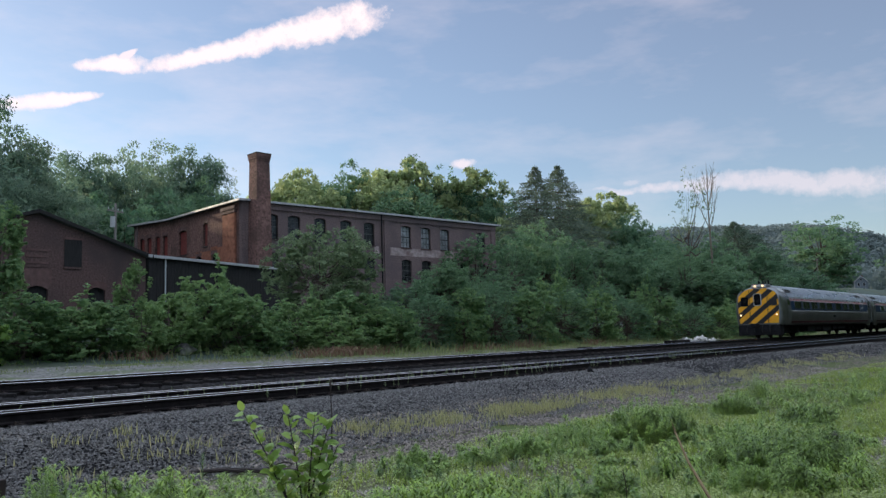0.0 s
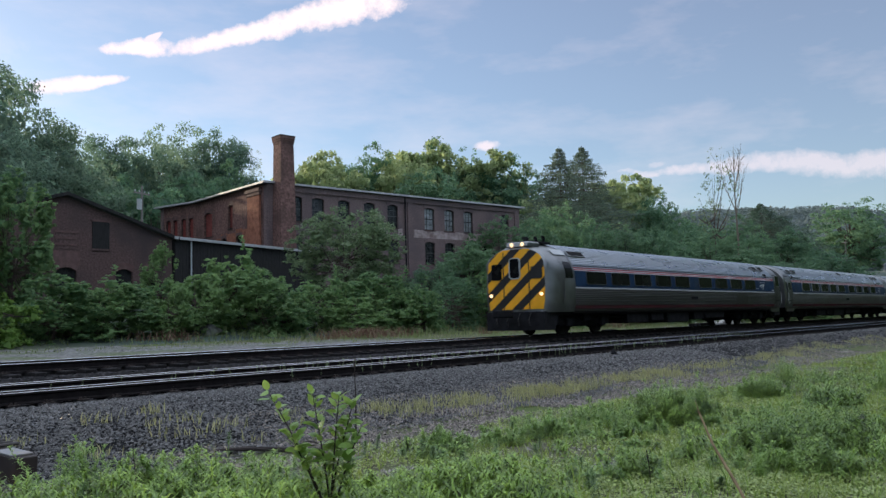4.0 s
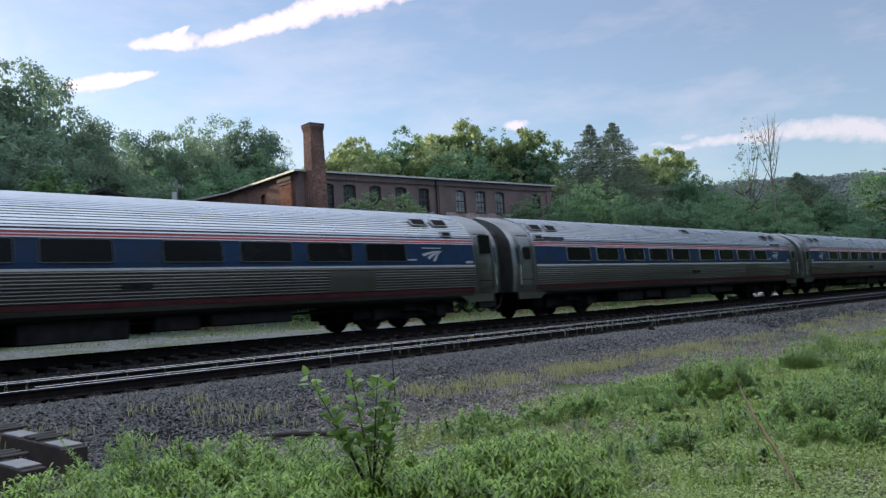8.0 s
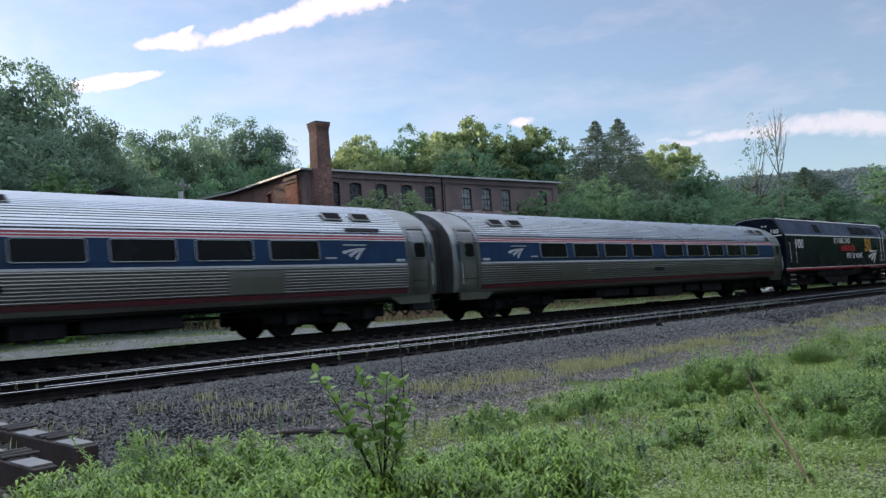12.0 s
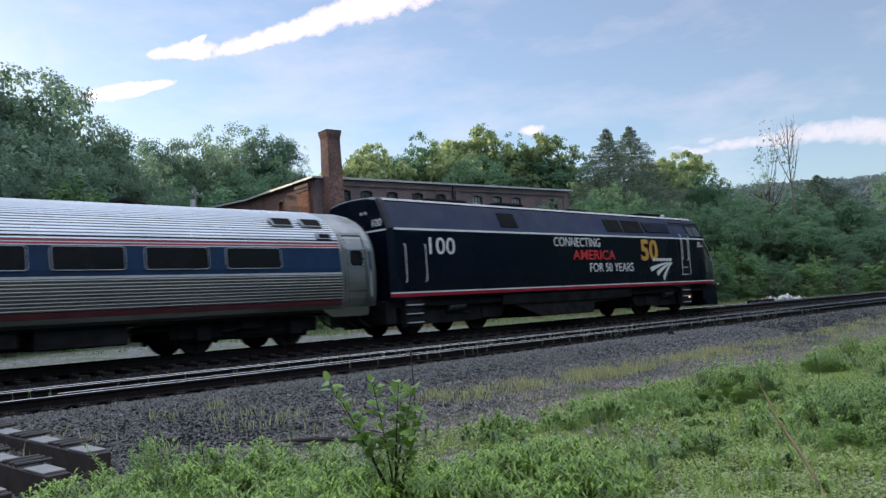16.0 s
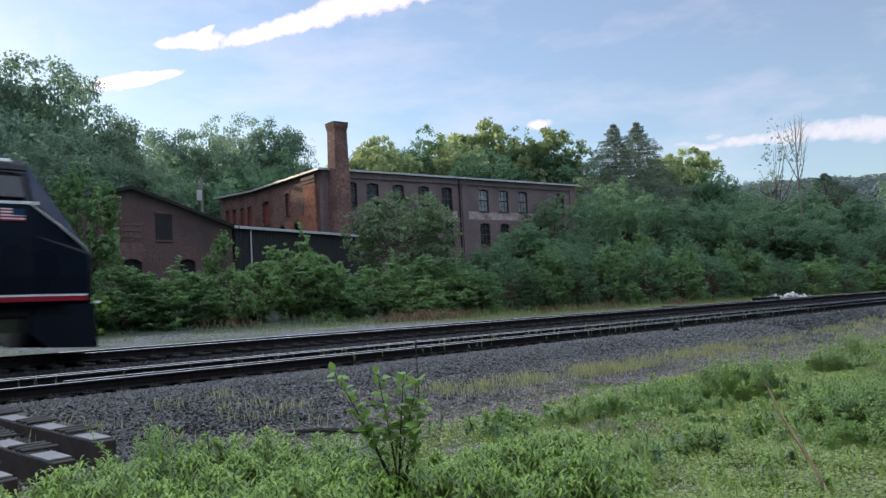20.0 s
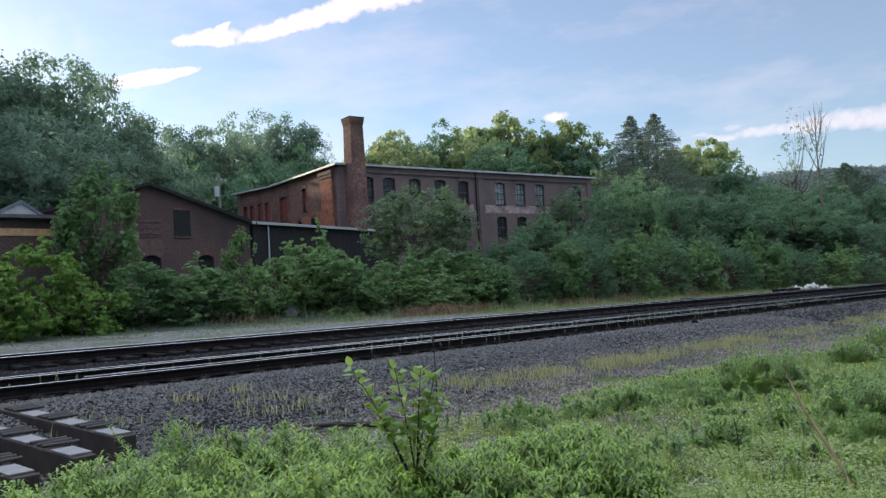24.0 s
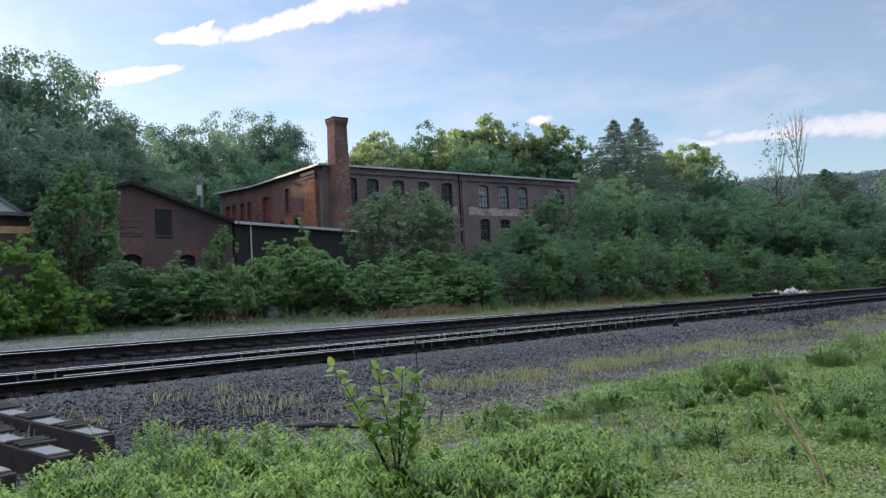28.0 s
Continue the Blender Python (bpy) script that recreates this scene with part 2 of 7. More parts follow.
M_FRAME = material("polished_window_frame", (0.48, 0.49, 0.51), 0.35, metal=0.5, vary=0.1, scale=3)
M_RUBBER = material("black_rubber", (0.02, 0.02, 0.021), 0.7, vary=0.2, scale=5)
M_UNDER = material("underframe_grime", (0.016, 0.016, 0.018), 0.9, specular=0.1, vary=0.4, scale=3, bump=0.3)
M_WHEEL = material("wheel_steel", (0.014, 0.012, 0.0115), 0.7, metal=0.0, specular=0.15, vary=0.3, scale=5)
M_NAVY = material("midnight_blue_paint", (0.0025, 0.005, 0.0135), 0.26, vary=0.15, scale=0.8, specular=0.2)
# lighter, bluer copy of the navy paints sky reflection on upward-facing panels
M_NAVYROOF = material("sky_tinted_roof_paint", (0.004, 0.013, 0.048), 0.45, specular=0.22, vary=0.25, scale=1.5, second=(0.022, 0.026, 0.042), second_scale=0.8)
M_CABGLASS = material("dusty_cab_glass", (0.022, 0.026, 0.032), 0.25, vary=0.15, scale=2, specular=0.3)
M_LOUVRE = material("black_louvre", (0.006, 0.006, 0.007), 0.8, specular=0.12, vary=0.2, scale=4)
M_GOLD = material("gold_lettering", (0.55, 0.29, 0.06), 0.5, vary=0.08, scale=3)
M_REDLET = material("red_lettering", (0.55, 0.03, 0.035), 0.5, vary=0.08, scale=3)
M_WHITELET = material("white_lettering", (0.7, 0.7, 0.7), 0.5, vary=0.05, scale=3)
M_YELLOW = material("warning_yellow", (0.86, 0.40, 0.015), 0.45, vary=0.1, scale=3)
M_BLACK = material("warning_black", (0.015, 0.014, 0.015), 0.5, vary=0.2, scale=3)
M_LAMP = glow_material("lit_headlamp", (1.0, 0.66, 0.36), 1.5)
M_LAMPSMALL = glow_material("lit_marker_lamp", (1.0, 0.6, 0.3), 1.6)
M_BRICK = material("dark_red_brick", (0.105, 0.060, 0.054), 0.9, vary=0.3, scale=3.0, bump=0.5, bump_scale=30, second=(0.075, 0.035, 0.033), second_scale=0.35, island=0.25, patch=0.55)
M_BRICKSIDE = material("weathered_red_brickwork", (0.18, 0.105, 0.092), 0.92, specular=0.1, vary=0.45, scale=5.0, bump=0.6, bump_scale=22, second=(0.085, 0.055, 0.05), second_scale=0.35, patch=0.5)
M_BRICKORANGE = material("newer_orange_brick", (0.28, 0.12, 0.08), 0.9, specular=0.1, vary=0.25, scale=3.0, bump=0.4, bump_scale=30)
# pale base colour paints the sky mirrored in some upper panes
M_PANEPALE = material("sky_painted_pane", (0.2, 0.21, 0.22), 0.25, vary=0.35, scale=2.0, specular=0.6, per_object=0.3)
M_BRICKWORK = material("weathered_brickwork", (0.112, 0.072, 0.067), 0.92, specular=0.1, vary=0.35, scale=10.0, bump=0.6, bump_scale=22, second=(0.074, 0.055, 0.054), second_scale=0.28, patch=0.6)
# workshop brick made paler here, so haze sits in the mill's colour
M_BRICKMILL = material("haze_lightened_mill_brickwork", (0.178, 0.130, 0.128), 0.92, specular=0.1, vary=0.35, scale=9.0, bump=0.6, bump_scale=22, second=(0.128, 0.100, 0.103), second_scale=0.28, patch=0.55)
M_BRICKPALE = material("limewashed_brick", (0.36, 0.29, 0.28), 0.9, specular=0.1, vary=0.3, scale=3, second=(0.20, 0.14, 0.135), second_scale=0.9, patch=0.5)
M_BAR = material("grey_glazing_bar", (0.075, 0.075, 0.078), 0.7, vary=0.3, scale=5)
M_FLASH = material("metal_roof_edge", (0.42, 0.42, 0.43), 0.65, metal=0.3, vary=0.15, scale=3)
M_DARKWOOD = material("blackened_shed_boards", (0.012, 0.011, 0.011), 0.85, vary=0.4, scale=4, stretch=(6, 6, 0.6), bump=0.4)
M_REDBOARD = material("faded_red_boards", (0.17, 0.032, 0.026), 0.8, vary=0.3, scale=5)
M_PANE = material("dusty_pane", (0.022, 0.023, 0.026), 0.3, vary=0.4, scale=2.5, specular=0.4, per_object=0.6)
M_VOID = material("dark_opening", (0.008, 0.0075, 0.0078), 0.9, specular=0.1, vary=0.3, scale=3)
M_ROOFING = material("roofing_felt", (0.1, 0.1, 0.105), 0.9, vary=0.3, scale=3)
M_PLANKTAN = material("raw_plywood", (0.55, 0.34, 0.18), 0.75, vary=0.2, scale=5)
M_POLE = material("weathered_pole_wood", (0.2, 0.185, 0.17), 0.9, vary=0.3, scale=6, stretch=(8, 8, 0.8))
M_GREY = material("grey_enamel", (0.4, 0.42, 0.43), 0.5, vary=0.1, scale=4)
M_STEM = material("dark_young_stem", (0.032, 0.022, 0.020), 0.7, vary=0.3, scale=12, bump=0.2)
M_BARK = material("bark", (0.09, 0.07, 0.055), 0.95, vary=0.4, scale=8, bump=0.7, bump_scale=14)
M_STALK = material("broken_stalk_wood", (0.30, 0.21, 0.125), 0.85, vary=0.4, scale=10, second=(0.09, 0.05, 0.035), second_scale=5.0, patch=0.45, bump=0.4)
M_DEADWOOD = material("bleached_dead_wood", (0.19, 0.16, 0.125), 0.9, vary=0.3, scale=8, bump=0.4)
M_CHIP = material("dusty_gravel_chip", (0.23, 0.215, 0.195), 0.9, specular=0.15, vary=0.3, scale=4, island=0.7)
M_PALESTONE = material("pale_broken_stone", (0.42, 0.41, 0.395), 0.9, vary=0.25, scale=4, island=0.3)
M_HOUSE = material("slate_blue_clapboard", (0.13, 0.155, 0.18), 0.7, vary=0.08, scale=4)
M_RUSTBEAM = material("rusted_steel_beam", (0.03, 0.021, 0.019), 0.75, vary=0.35, scale=6, second=(0.05, 0.03, 0.022), second_scale=2.0, patch=0.3)
M_CLIP = material("weathered_clip_steel", (0.045, 0.038, 0.036), 0.6, vary=0.35, scale=6, bump=0.2)
M_PLATE = material("galvanised_plate", (0.2, 0.2, 0.205), 0.6, metal=0.0, vary=0.2, scale=6, second=(0.25, 0.22, 0.2), second_scale=3.0, patch=0.35)
# hill tree greens carry a blue tint in place of haze
L_TREE = leaf_material("maple_leaves", (0.045, 0.084, 0.068), (0.116, 0.165, 0.105), 0.56, 0.6, 2.4)
# lighter yellow-green: sunlit, hazy crowns painted as leaf colour
L_SUNNY = leaf_material("sun_tinted_leaves", (0.15, 0.20, 0.095), (0.25, 0.31, 0.155), 0.6, 0.6, 1.9)
L_DARK = leaf_material("deep_green_leaves", (0.056, 0.122, 0.080), (0.138, 0.228, 0.112), 0.5, 0.6, 1.7)
L_BUSH = leaf_material("sumac_leaves", (0.075, 0.160, 0.075), (0.215, 0.325, 0.125), 0.5)
L_BRIGHT = leaf_material("bright_shrub_leaves", (0.090, 0.19, 0.045), (0.23, 0.36, 0.085), 0.42)
L_GREY = leaf_material("greyish_leaves", (0.095, 0.150, 0.078), (0.21, 0.28, 0.14), 0.42)
L_NEEDLE = leaf_material("spruce_needles", (0.08, 0.12, 0.09), (0.135, 0.175, 0.125), 0.5)
L_PINE = leaf_material("pine_needles", (0.045, 0.085, 0.065), (0.085, 0.135, 0.095), 0.3)
L_GRASS = leaf_material("grass_blades", (0.11, 0.18, 0.035), (0.40, 0.50, 0.12), 0.25, 0.38)
L_CLOVER = leaf_material("clover_leaves", (0.17, 0.24, 0.07), (0.52, 0.60, 0.24), 0.3, 0.3)
L_FINE = leaf_material("feathery_weed_leaves", (0.035, 0.085, 0.025), (0.19, 0.30, 0.095), 0.15, 0.45)
L_TALLGRASS = leaf_material("tall_grass_blades", (0.08, 0.16, 0.03), (0.31, 0.45, 0.10), 0.2, 0.36)
L_VERGE = leaf_material("verge_grass_blades", (0.085, 0.12, 0.045), (0.22, 0.26, 0.11), 0.3)
L_DRY = leaf_material("dry_grass", (0.25, 0.265, 0.11), (0.54, 0.52, 0.26), 0.35)
L_WEED = leaf_material("goldenrod_leaves", (0.022, 0.056, 0.010), (0.225, 0.345, 0.066), 0.16, 0.34)
L_TIP = leaf_material("lit_young_goldenrod_leaves", (0.13, 0.22, 0.034), (0.33, 0.48, 0.095), 0.25, 0.34)
L_FEATHER = leaf_material("grey_green_feathery_leaves", (0.14, 0.24, 0.06), (0.38, 0.52, 0.17), 0.3, 0.45)
L_BROAD = leaf_material("broad_weed_leaves", (0.06, 0.13, 0.03), (0.22, 0.34, 0.08), 0.25, 0.28)
L_CLUMP = leaf_material("dark_weed_leaves", (0.048, 0.108, 0.026), (0.30, 0.43, 0.105), 0.22, 0.4)
L_RUST = leaf_material("dead_brown_weeds", (0.12, 0.072, 0.05), (0.21, 0.14, 0.09), 0.25)
L_SAPLING = leaf_material("sapling_leaves", (0.085, 0.17, 0.045), (0.28, 0.42, 0.11), 0.32, 0.3)
# pale blue-grey base colour paints aerial haze onto the far trees
L_FAR = leaf_material("hazed_distant_leaves", (0.10, 0.135, 0.135), (0.125, 0.16, 0.155), 0.3)

# ---------------------------------------------------------------- small builders


def link_mesh(name, bm, mat, smooth=False):
    me = bpy.data.meshes.new(name)
    bm.normal_update()
    bm.to_mesh(me)
    bm.free()
    me.materials.append(mat)
    if smooth:
        me.polygons.foreach_set("use_smooth", [True] * len(me.polygons))
    return me


def part(name, bm, mat, parent=None, label="", m=None, smooth=False):
    me = bm if isinstance(bm, bpy.types.Mesh) else link_mesh(name, bm, mat, smooth)
    ob = new(name, me)
    if parent:
        ob.parent = parent
    if m is not None:
        ob.matrix_basis = m
    if label:
        ob["label"] = label
    return ob


def thing(name, label, category, m=None, group="", kind=""):
    e = new(name)
    e.empty_display_size = 0.2
    if m is not None:
        e.matrix_basis = m
    return tagged(e, label, category, group, kind)


def box(x0, x1, y0, y1, z0, z1, bevel=0.0, bm=None, m=None):
    own = bm is None
    bm = bm or bmesh.new()
    r = bmesh.ops.create_cube(bm, size=1.0)
    vs = r["verts"]
    for v in vs:
        v.co = Vector((x0 + (v.co.x + 0.5) * (x1 - x0), y0 + (v.co.y + 0.5) * (y1 - y0), z0 + (v.co.z + 0.5) * (z1 - z0)))
    if bevel:
        es = list({e for v in vs for e in v.link_edges})
        rb = bmesh.ops.bevel(bm, geom=es, offset=bevel, segments=1, affect="EDGES")
        vs = list({v for v in vs if v.is_valid} | set(rb["verts"]))
    if m is not None:
        bmesh.ops.transform(bm, matrix=m, verts=[v for v in vs if v.is_valid])
    return bm


def tube(points, radii, seg=8, bm=None, caps=True):
    """A tapered tube along points."""
    bm = bm or bmesh.new()
    rings = []
    pts = [Vector(p) for p in points]
    for i, p in enumerate(pts):
        d = (pts[min(i + 1, len(pts) - 1)] - pts[max(i - 1, 0)]).normalized()
        a = d.orthogonal().normalized()
        b = d.cross(a)
        rings.append([bm.verts.new(p + (a * math.cos(t) + b * math.sin(t)) * radii[i]) for t in (2 * math.pi * k / seg for k in range(seg))])
    for r0, r1 in zip(rings, rings[1:]):
        for k in range(seg):
            j = min(range(seg), key=lambda q: (r1[q].co - r0[0].co).length) if k == 0 else None
            if j is not None:
                off = j
            bm.faces.new((r0[k], r0[(k + 1) % seg], r1[(k + 1 + off) % seg], r1[(k + off) % seg]))
    if caps:
        bm.faces.new(rings[0][::-1])
        bm.faces.new(rings[-1])
    return bm


def loft(profile, xs, bm=None, close=False):
    """Sweeps (y, z) points along x; xs: positions, or (x, profile) rings of the same length."""
    bm = bm or bmesh.new()
    rings = []
    for q in xs:
        x, pr = q if isinstance(q, tuple) else (q, profile)
        rings.append([bm.verts.new((x, y, z)) for y, z in pr])
    for a, b in zip(rings, rings[1:]):
        n = len(a)
        for i in range(n if close else n - 1):
            j = (i + 1) % n
            bm.faces.new((a[i], b[i], b[j], a[j]))
    return bm


def prism(outline, y0, y1, axis="y", bm=None):
    """An outline of (x, z) points with thickness along y."""
    bm = bm or bmesh.new()
    a = [bm.verts.new((x, y0, z)) for x, z in outline]
    b = [bm.verts.new((x, y1, z)) for x, z in outline]
    n = len(outline)
    bm.faces.new(a)
    bm.faces.new(b[::-1])
    for i in range(n):
        bm.faces.new((a[i], b[i], b[(i + 1) % n], a[(i + 1) % n]))
    bmesh.ops.recalc_face_normals(bm, faces=bm.faces)
    return bm


def rounded(x0, x1, z0, z1, r, seg=3):
    pts = []
    for cx, cz, a0 in ((x1 - r, z1 - r, 0), (x0 + r, z1 - r, 90), (x0 + r, z0 + r, 180), (x1 - r, z0 + r, 270)):
        for k in range(seg + 1):
            a = radians(a0 + 90 * k / seg)
            pts.append((cx + r * math.cos(a), cz + r * math.sin(a)))
    return pts


def ring_prism(outer, inner, y0, y1):
    """A frame between two outlines of equal count, with thickness along y."""
    bm = bmesh.new()
    v = [[bm.verts.new((x, y, z)) for x, z in o] for y in (y0, y1) for o in (outer, inner)]
    n = len(outer)
    for i in range(n):
        j = (i + 1) % n
        bm.faces.new((v[0][i], v[0][j], v[1][j], v[1][i]))
        bm.faces.new((v[2][j], v[2][i], v[3][i], v[3][j]))
        bm.faces.new((v[0][j], v[0][i], v[2][i], v[2][j]))
        bm.faces.new((v[1][i], v[1][j], v[3][j], v[3][i]))
    return bm


def at(s, v, z=0.0, turn=0.0):
    """A pose in the track's frame: s along the line, v across it away from the camera's side."""
    return TRACK @ pose(s, v, z, 0, 0, turn)


def smooth(a, b, x):
    t = min(1.0, max(0.0, (x - a) / (b - a)))
    return t * t * (3 - 2 * t)


def ground_z(s, v):
    z = -0.97
    z += 0.47 * smooth(8.2, 12.4, v) + 0.24 * smooth(15.4, 16.7, v) - 0.14 * smooth(20.2, 21.6, v) + 0.27 * smooth(22, 31, v) + 1.93 * smooth(31, 46, v)
    z += 11.0 * smooth(82, 150, v) * smooth(-60, 60, s) + 9.0 * smooth(46, 95, v) * smooth(34, 8, s)
    z += 36.0 * smooth(160, 620, v) + 58.0 * smooth(300, 850, s) * smooth(25, 220, v)
    z += 10.0 * smooth(140, 270, s) * smooth(28, 60, v)
    if v < 10:
        z += 0.07 * noise.noise((s * 0.5, v * 0.5, 0)) + 0.035 * noise.noise((s * 1.9, v * 1.9, 3))
        z += 0.25 * smooth(6, -4, v) * smooth(6, 16, s)
    elif v > 34:
        z += 0.5 * smooth(34, 60, v) * noise.noise((s * 0.06, v * 0.06, 7))
    return z

# ---------------------------------------------------------------- ground and tracks


def grid_steps(spans):
    out = []
    for a, b, n in spans:
        out += [a + (b - a) * i / n for i in range(n)]
    return out + [spans[-1][1]]


def ground():
    ss = grid_steps([(-1500, -300, 6), (-300, -60, 14), (-60, 0, 24), (0, 30, 90), (30, 90, 60), (90, 300, 30), (300, 2500, 22)])
    vs = grid_steps([(-900, -60, 6), (-60, 0, 16), (0, 9, 34), (9, 22, 52), (22, 50, 28), (50, 160, 44), (160, 700, 22), (700, 2000, 6)])
    verts = [(s, v, ground_z(s, v)) for s in ss for v in vs]
    nv = len(vs)
    faces, index = [], []
    for i in range(len(ss) - 1):
        for j in range(nv - 1):
            faces.append((i * nv + j, (i + 1) * nv + j, (i + 1) * nv + j + 1, i * nv + j + 1))
            v, s = (vs[j] + vs[j + 1]) / 2, (ss[i] + ss[i + 1]) / 2
            edge = 0.7 * noise.noise((s * 0.25, 1.7, 0)) + 0.5 * noise.noise((s * 1.3, v * 1.3, 4))
            far = 33.0 - 6.5 * smooth(14, 36, s) + 1.2 * noise.noise((s * 0.12, 5, 0))
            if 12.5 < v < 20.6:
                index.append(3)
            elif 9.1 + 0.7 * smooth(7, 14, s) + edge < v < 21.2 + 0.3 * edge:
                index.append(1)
            elif 21.2 < v < far:
                index.append(2)
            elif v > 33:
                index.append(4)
            else:
                index.append(0)
    me = bpy.data.meshes.new("ground")
    me.from_pydata(verts, [], faces)
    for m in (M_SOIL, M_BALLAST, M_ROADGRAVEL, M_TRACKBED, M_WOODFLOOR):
        me.materials.append(m)
    me.polygons.foreach_set("material_index", index)
    me.polygons.foreach_set("use_smooth", [True] * len(faces))
    ob = new("ground", me)
    ob.matrix_basis = TRACK
    tagged(ob, "weedy soil, dark ballast and pale gravel road beside the railway", "ground", kind="structure")


RAIL_PROFILE = [(-0.07, -0.18), (0.07, -0.18), (0.07, -0.165), (0.018, -0.14), (0.012, -0.05), (0.037, -0.035), (0.037, -0.003), (-0.037, -0.003), (-0.037, -0.035), (-0.012, -0.05), (-0.018, -0.14), (-0.07, -0.165)]


def rail_mesh(name, length):
    bm = loft(RAIL_PROFILE, [i * length / 24 for i in range(25)], close=True)
    return link_mesh(name, bm, M_RAIL)


def head_mesh(name, length, mat):
    bm = loft([(0.037, -0.008), (0.024, 0.003), (-0.024, 0.003), (-0.037, -0.008)], [i * length / 24 for i in range(25)])
    return link_mesh(name, bm, mat)


def track(label, v, z, tilt, s0, s1, tie_s0, tie_s1, head, extra=()):
    t = thing("railway_track", label, "railway track", TRACK, kind="structure")
    length = s1 - s0
    rail, top = rail_mesh("rail", length), head_mesh("rail_head", length, head)
    for side in (-1, 1):
        dz = z + side * tilt
        r = part("rail", rail, None, t, m=pose(s0, v + side * 0.7175 + side * 0.036, dz))
        part("rail_head", top, None, r, "worn shiny rail head")
    for off in extra:      # check rails and rails laid along the line
        l2 = off[2] - off[1]
        r = part("check_rail", rail_mesh("check_rail", l2), None, t, m=pose(off[1], v + off[0], z + off[3]))
        part("rail_head", head_mesh("rail_head", l2, M_RAILDULL), None, r)
    tie = link_mesh("tie", box(-0.115, 0.115, -1.3, 1.3, -0.36, -0.185, 0.012), M_TIE)
    n = int((tie_s1 - tie_s0) / 0.54)
    for i in range(n):
        part("tie", tie, None, t, m=pose(tie_s0 + i * 0.54 + random.uniform(-0.03, 0.03), v + random.uniform(-0.04, 0.04), z + random.uniform(-0.012, 0.006), math.degrees(tilt / 0.72), 0, random.uniform(-1.2, 1.2)))
    plate = box(-0.09, 0.09, -0.17, 0.17, -0.187, -0.172)
    for dy in (-0.1, 0.1):
        box(-0.05, -0.02, dy - 0.02, dy + 0.02, -0.172, -0.14, bm=plate)
        box(0.02, 0.05, dy - 0.02, dy + 0.02, -0.172, -0.14, bm=plate)
    pm = link_mesh("tie_plate", plate, M_RUSTBEAM)
    for i in range(min(n, 100)):
        for side in (-1, 1):
            part("tie_plate", pm, None, t, m=pose(tie_s0 + i * 0.54, v + side * 0.7535, z + side * tilt))
    return t


ground()
MAIN_V, SIDE_V = 18.47, 14.0
track("main line of two worn rails on dark wooden ties", MAIN_V, 0.0, 0.0, -170, 420, -12, 75, M_RAILTOP)
track("weedy siding of dull rails with check rails, beside the main line", SIDE_V, -0.245, 0.03, -170, 420, -12, 75, M_RAILDULL,
      extra=((0.60, -4, 60, 0.012), (-0.55, 5, 34, -0.01), (-0.30, 7, 30, -0.03)))

# ---------------------------------------------------------------- the train


def lettering(name, text, height, width, mat, parent, m, label="", bold=0.0, shear=0.0):
    """Raised letters of a given height and width; x to the right, y up in their own plane, the origin at the lower left."""
    c = bpy.data.curves.new(name, "FONT")
    c.body, c.extrude, c.offset, c.shear, c.resolution_u = text, 0.004, bold, shear, 3
    tmp = new("lettering_source", c)
    bpy.context.view_layer.update()
    me = bpy.data.meshes.new_from_object(tmp.evaluated_get(bpy.context.evaluated_depsgraph_get()))
    bpy.data.objects.remove(tmp)
    co = np.empty(len(me.vertices) * 3)
    me.vertices.foreach_get("co", co)
    co = co.reshape(-1, 3)
    lo, hi = co.min(0), co.max(0)
    co[:, 0] = (co[:, 0] - lo[0]) * width / (hi[0] - lo[0])
    co[:, 1] = (co[:, 1] - lo[1]) * height / (hi[1] - lo[1])
    me.vertices.foreach_set("co", co.ravel())
    me.materials.clear()
    me.materials.append(mat)
    return part(name, me, None, parent, label, m)


HALF = [(0.85, 1.50), (1.1, 1.56), (1.5, 1.60), (1.9, 1.60), (2.45, 1.555), (2.7, 1.46), (2.92, 1.31), (3.12, 1.10), (3.30, 0.82), (3.44, 0.50), (3.54, 0.2), (3.57, 0.0)]


def half_width(z):
    for (z0, y0), (z1, y1) in zip(HALF, HALF[1:]):
        if z <= z1:
            return y0 + (y1 - y0) * (z - z0) / (z1 - z0)
    return 0.0


def side_band(z0, z1, ribs=0, out=0.0):
    """Points of the car's side from z0 to z1, with raised flutes."""
    if not ribs:
        n = max(2, int((z1 - z0) / 0.15) + 1)
        return [(half_width(z0 + (z1 - z0) * i / n) + out, z0 + (z1 - z0) * i / n) for i in range(n + 1)]
    pts, d = [], (z1 - z0) / ribs
    for i in range(ribs):
        a = z0 + i * d
        for f, o in ((0.0, 0.0), (0.12, 0.016), (0.5, 0.022), (0.72, 0.016), (0.84, 0.0)):
            pts.append((half_width(a + f * d) + o, a + f * d))
    pts.append((half_width(z1), z1))
    return pts


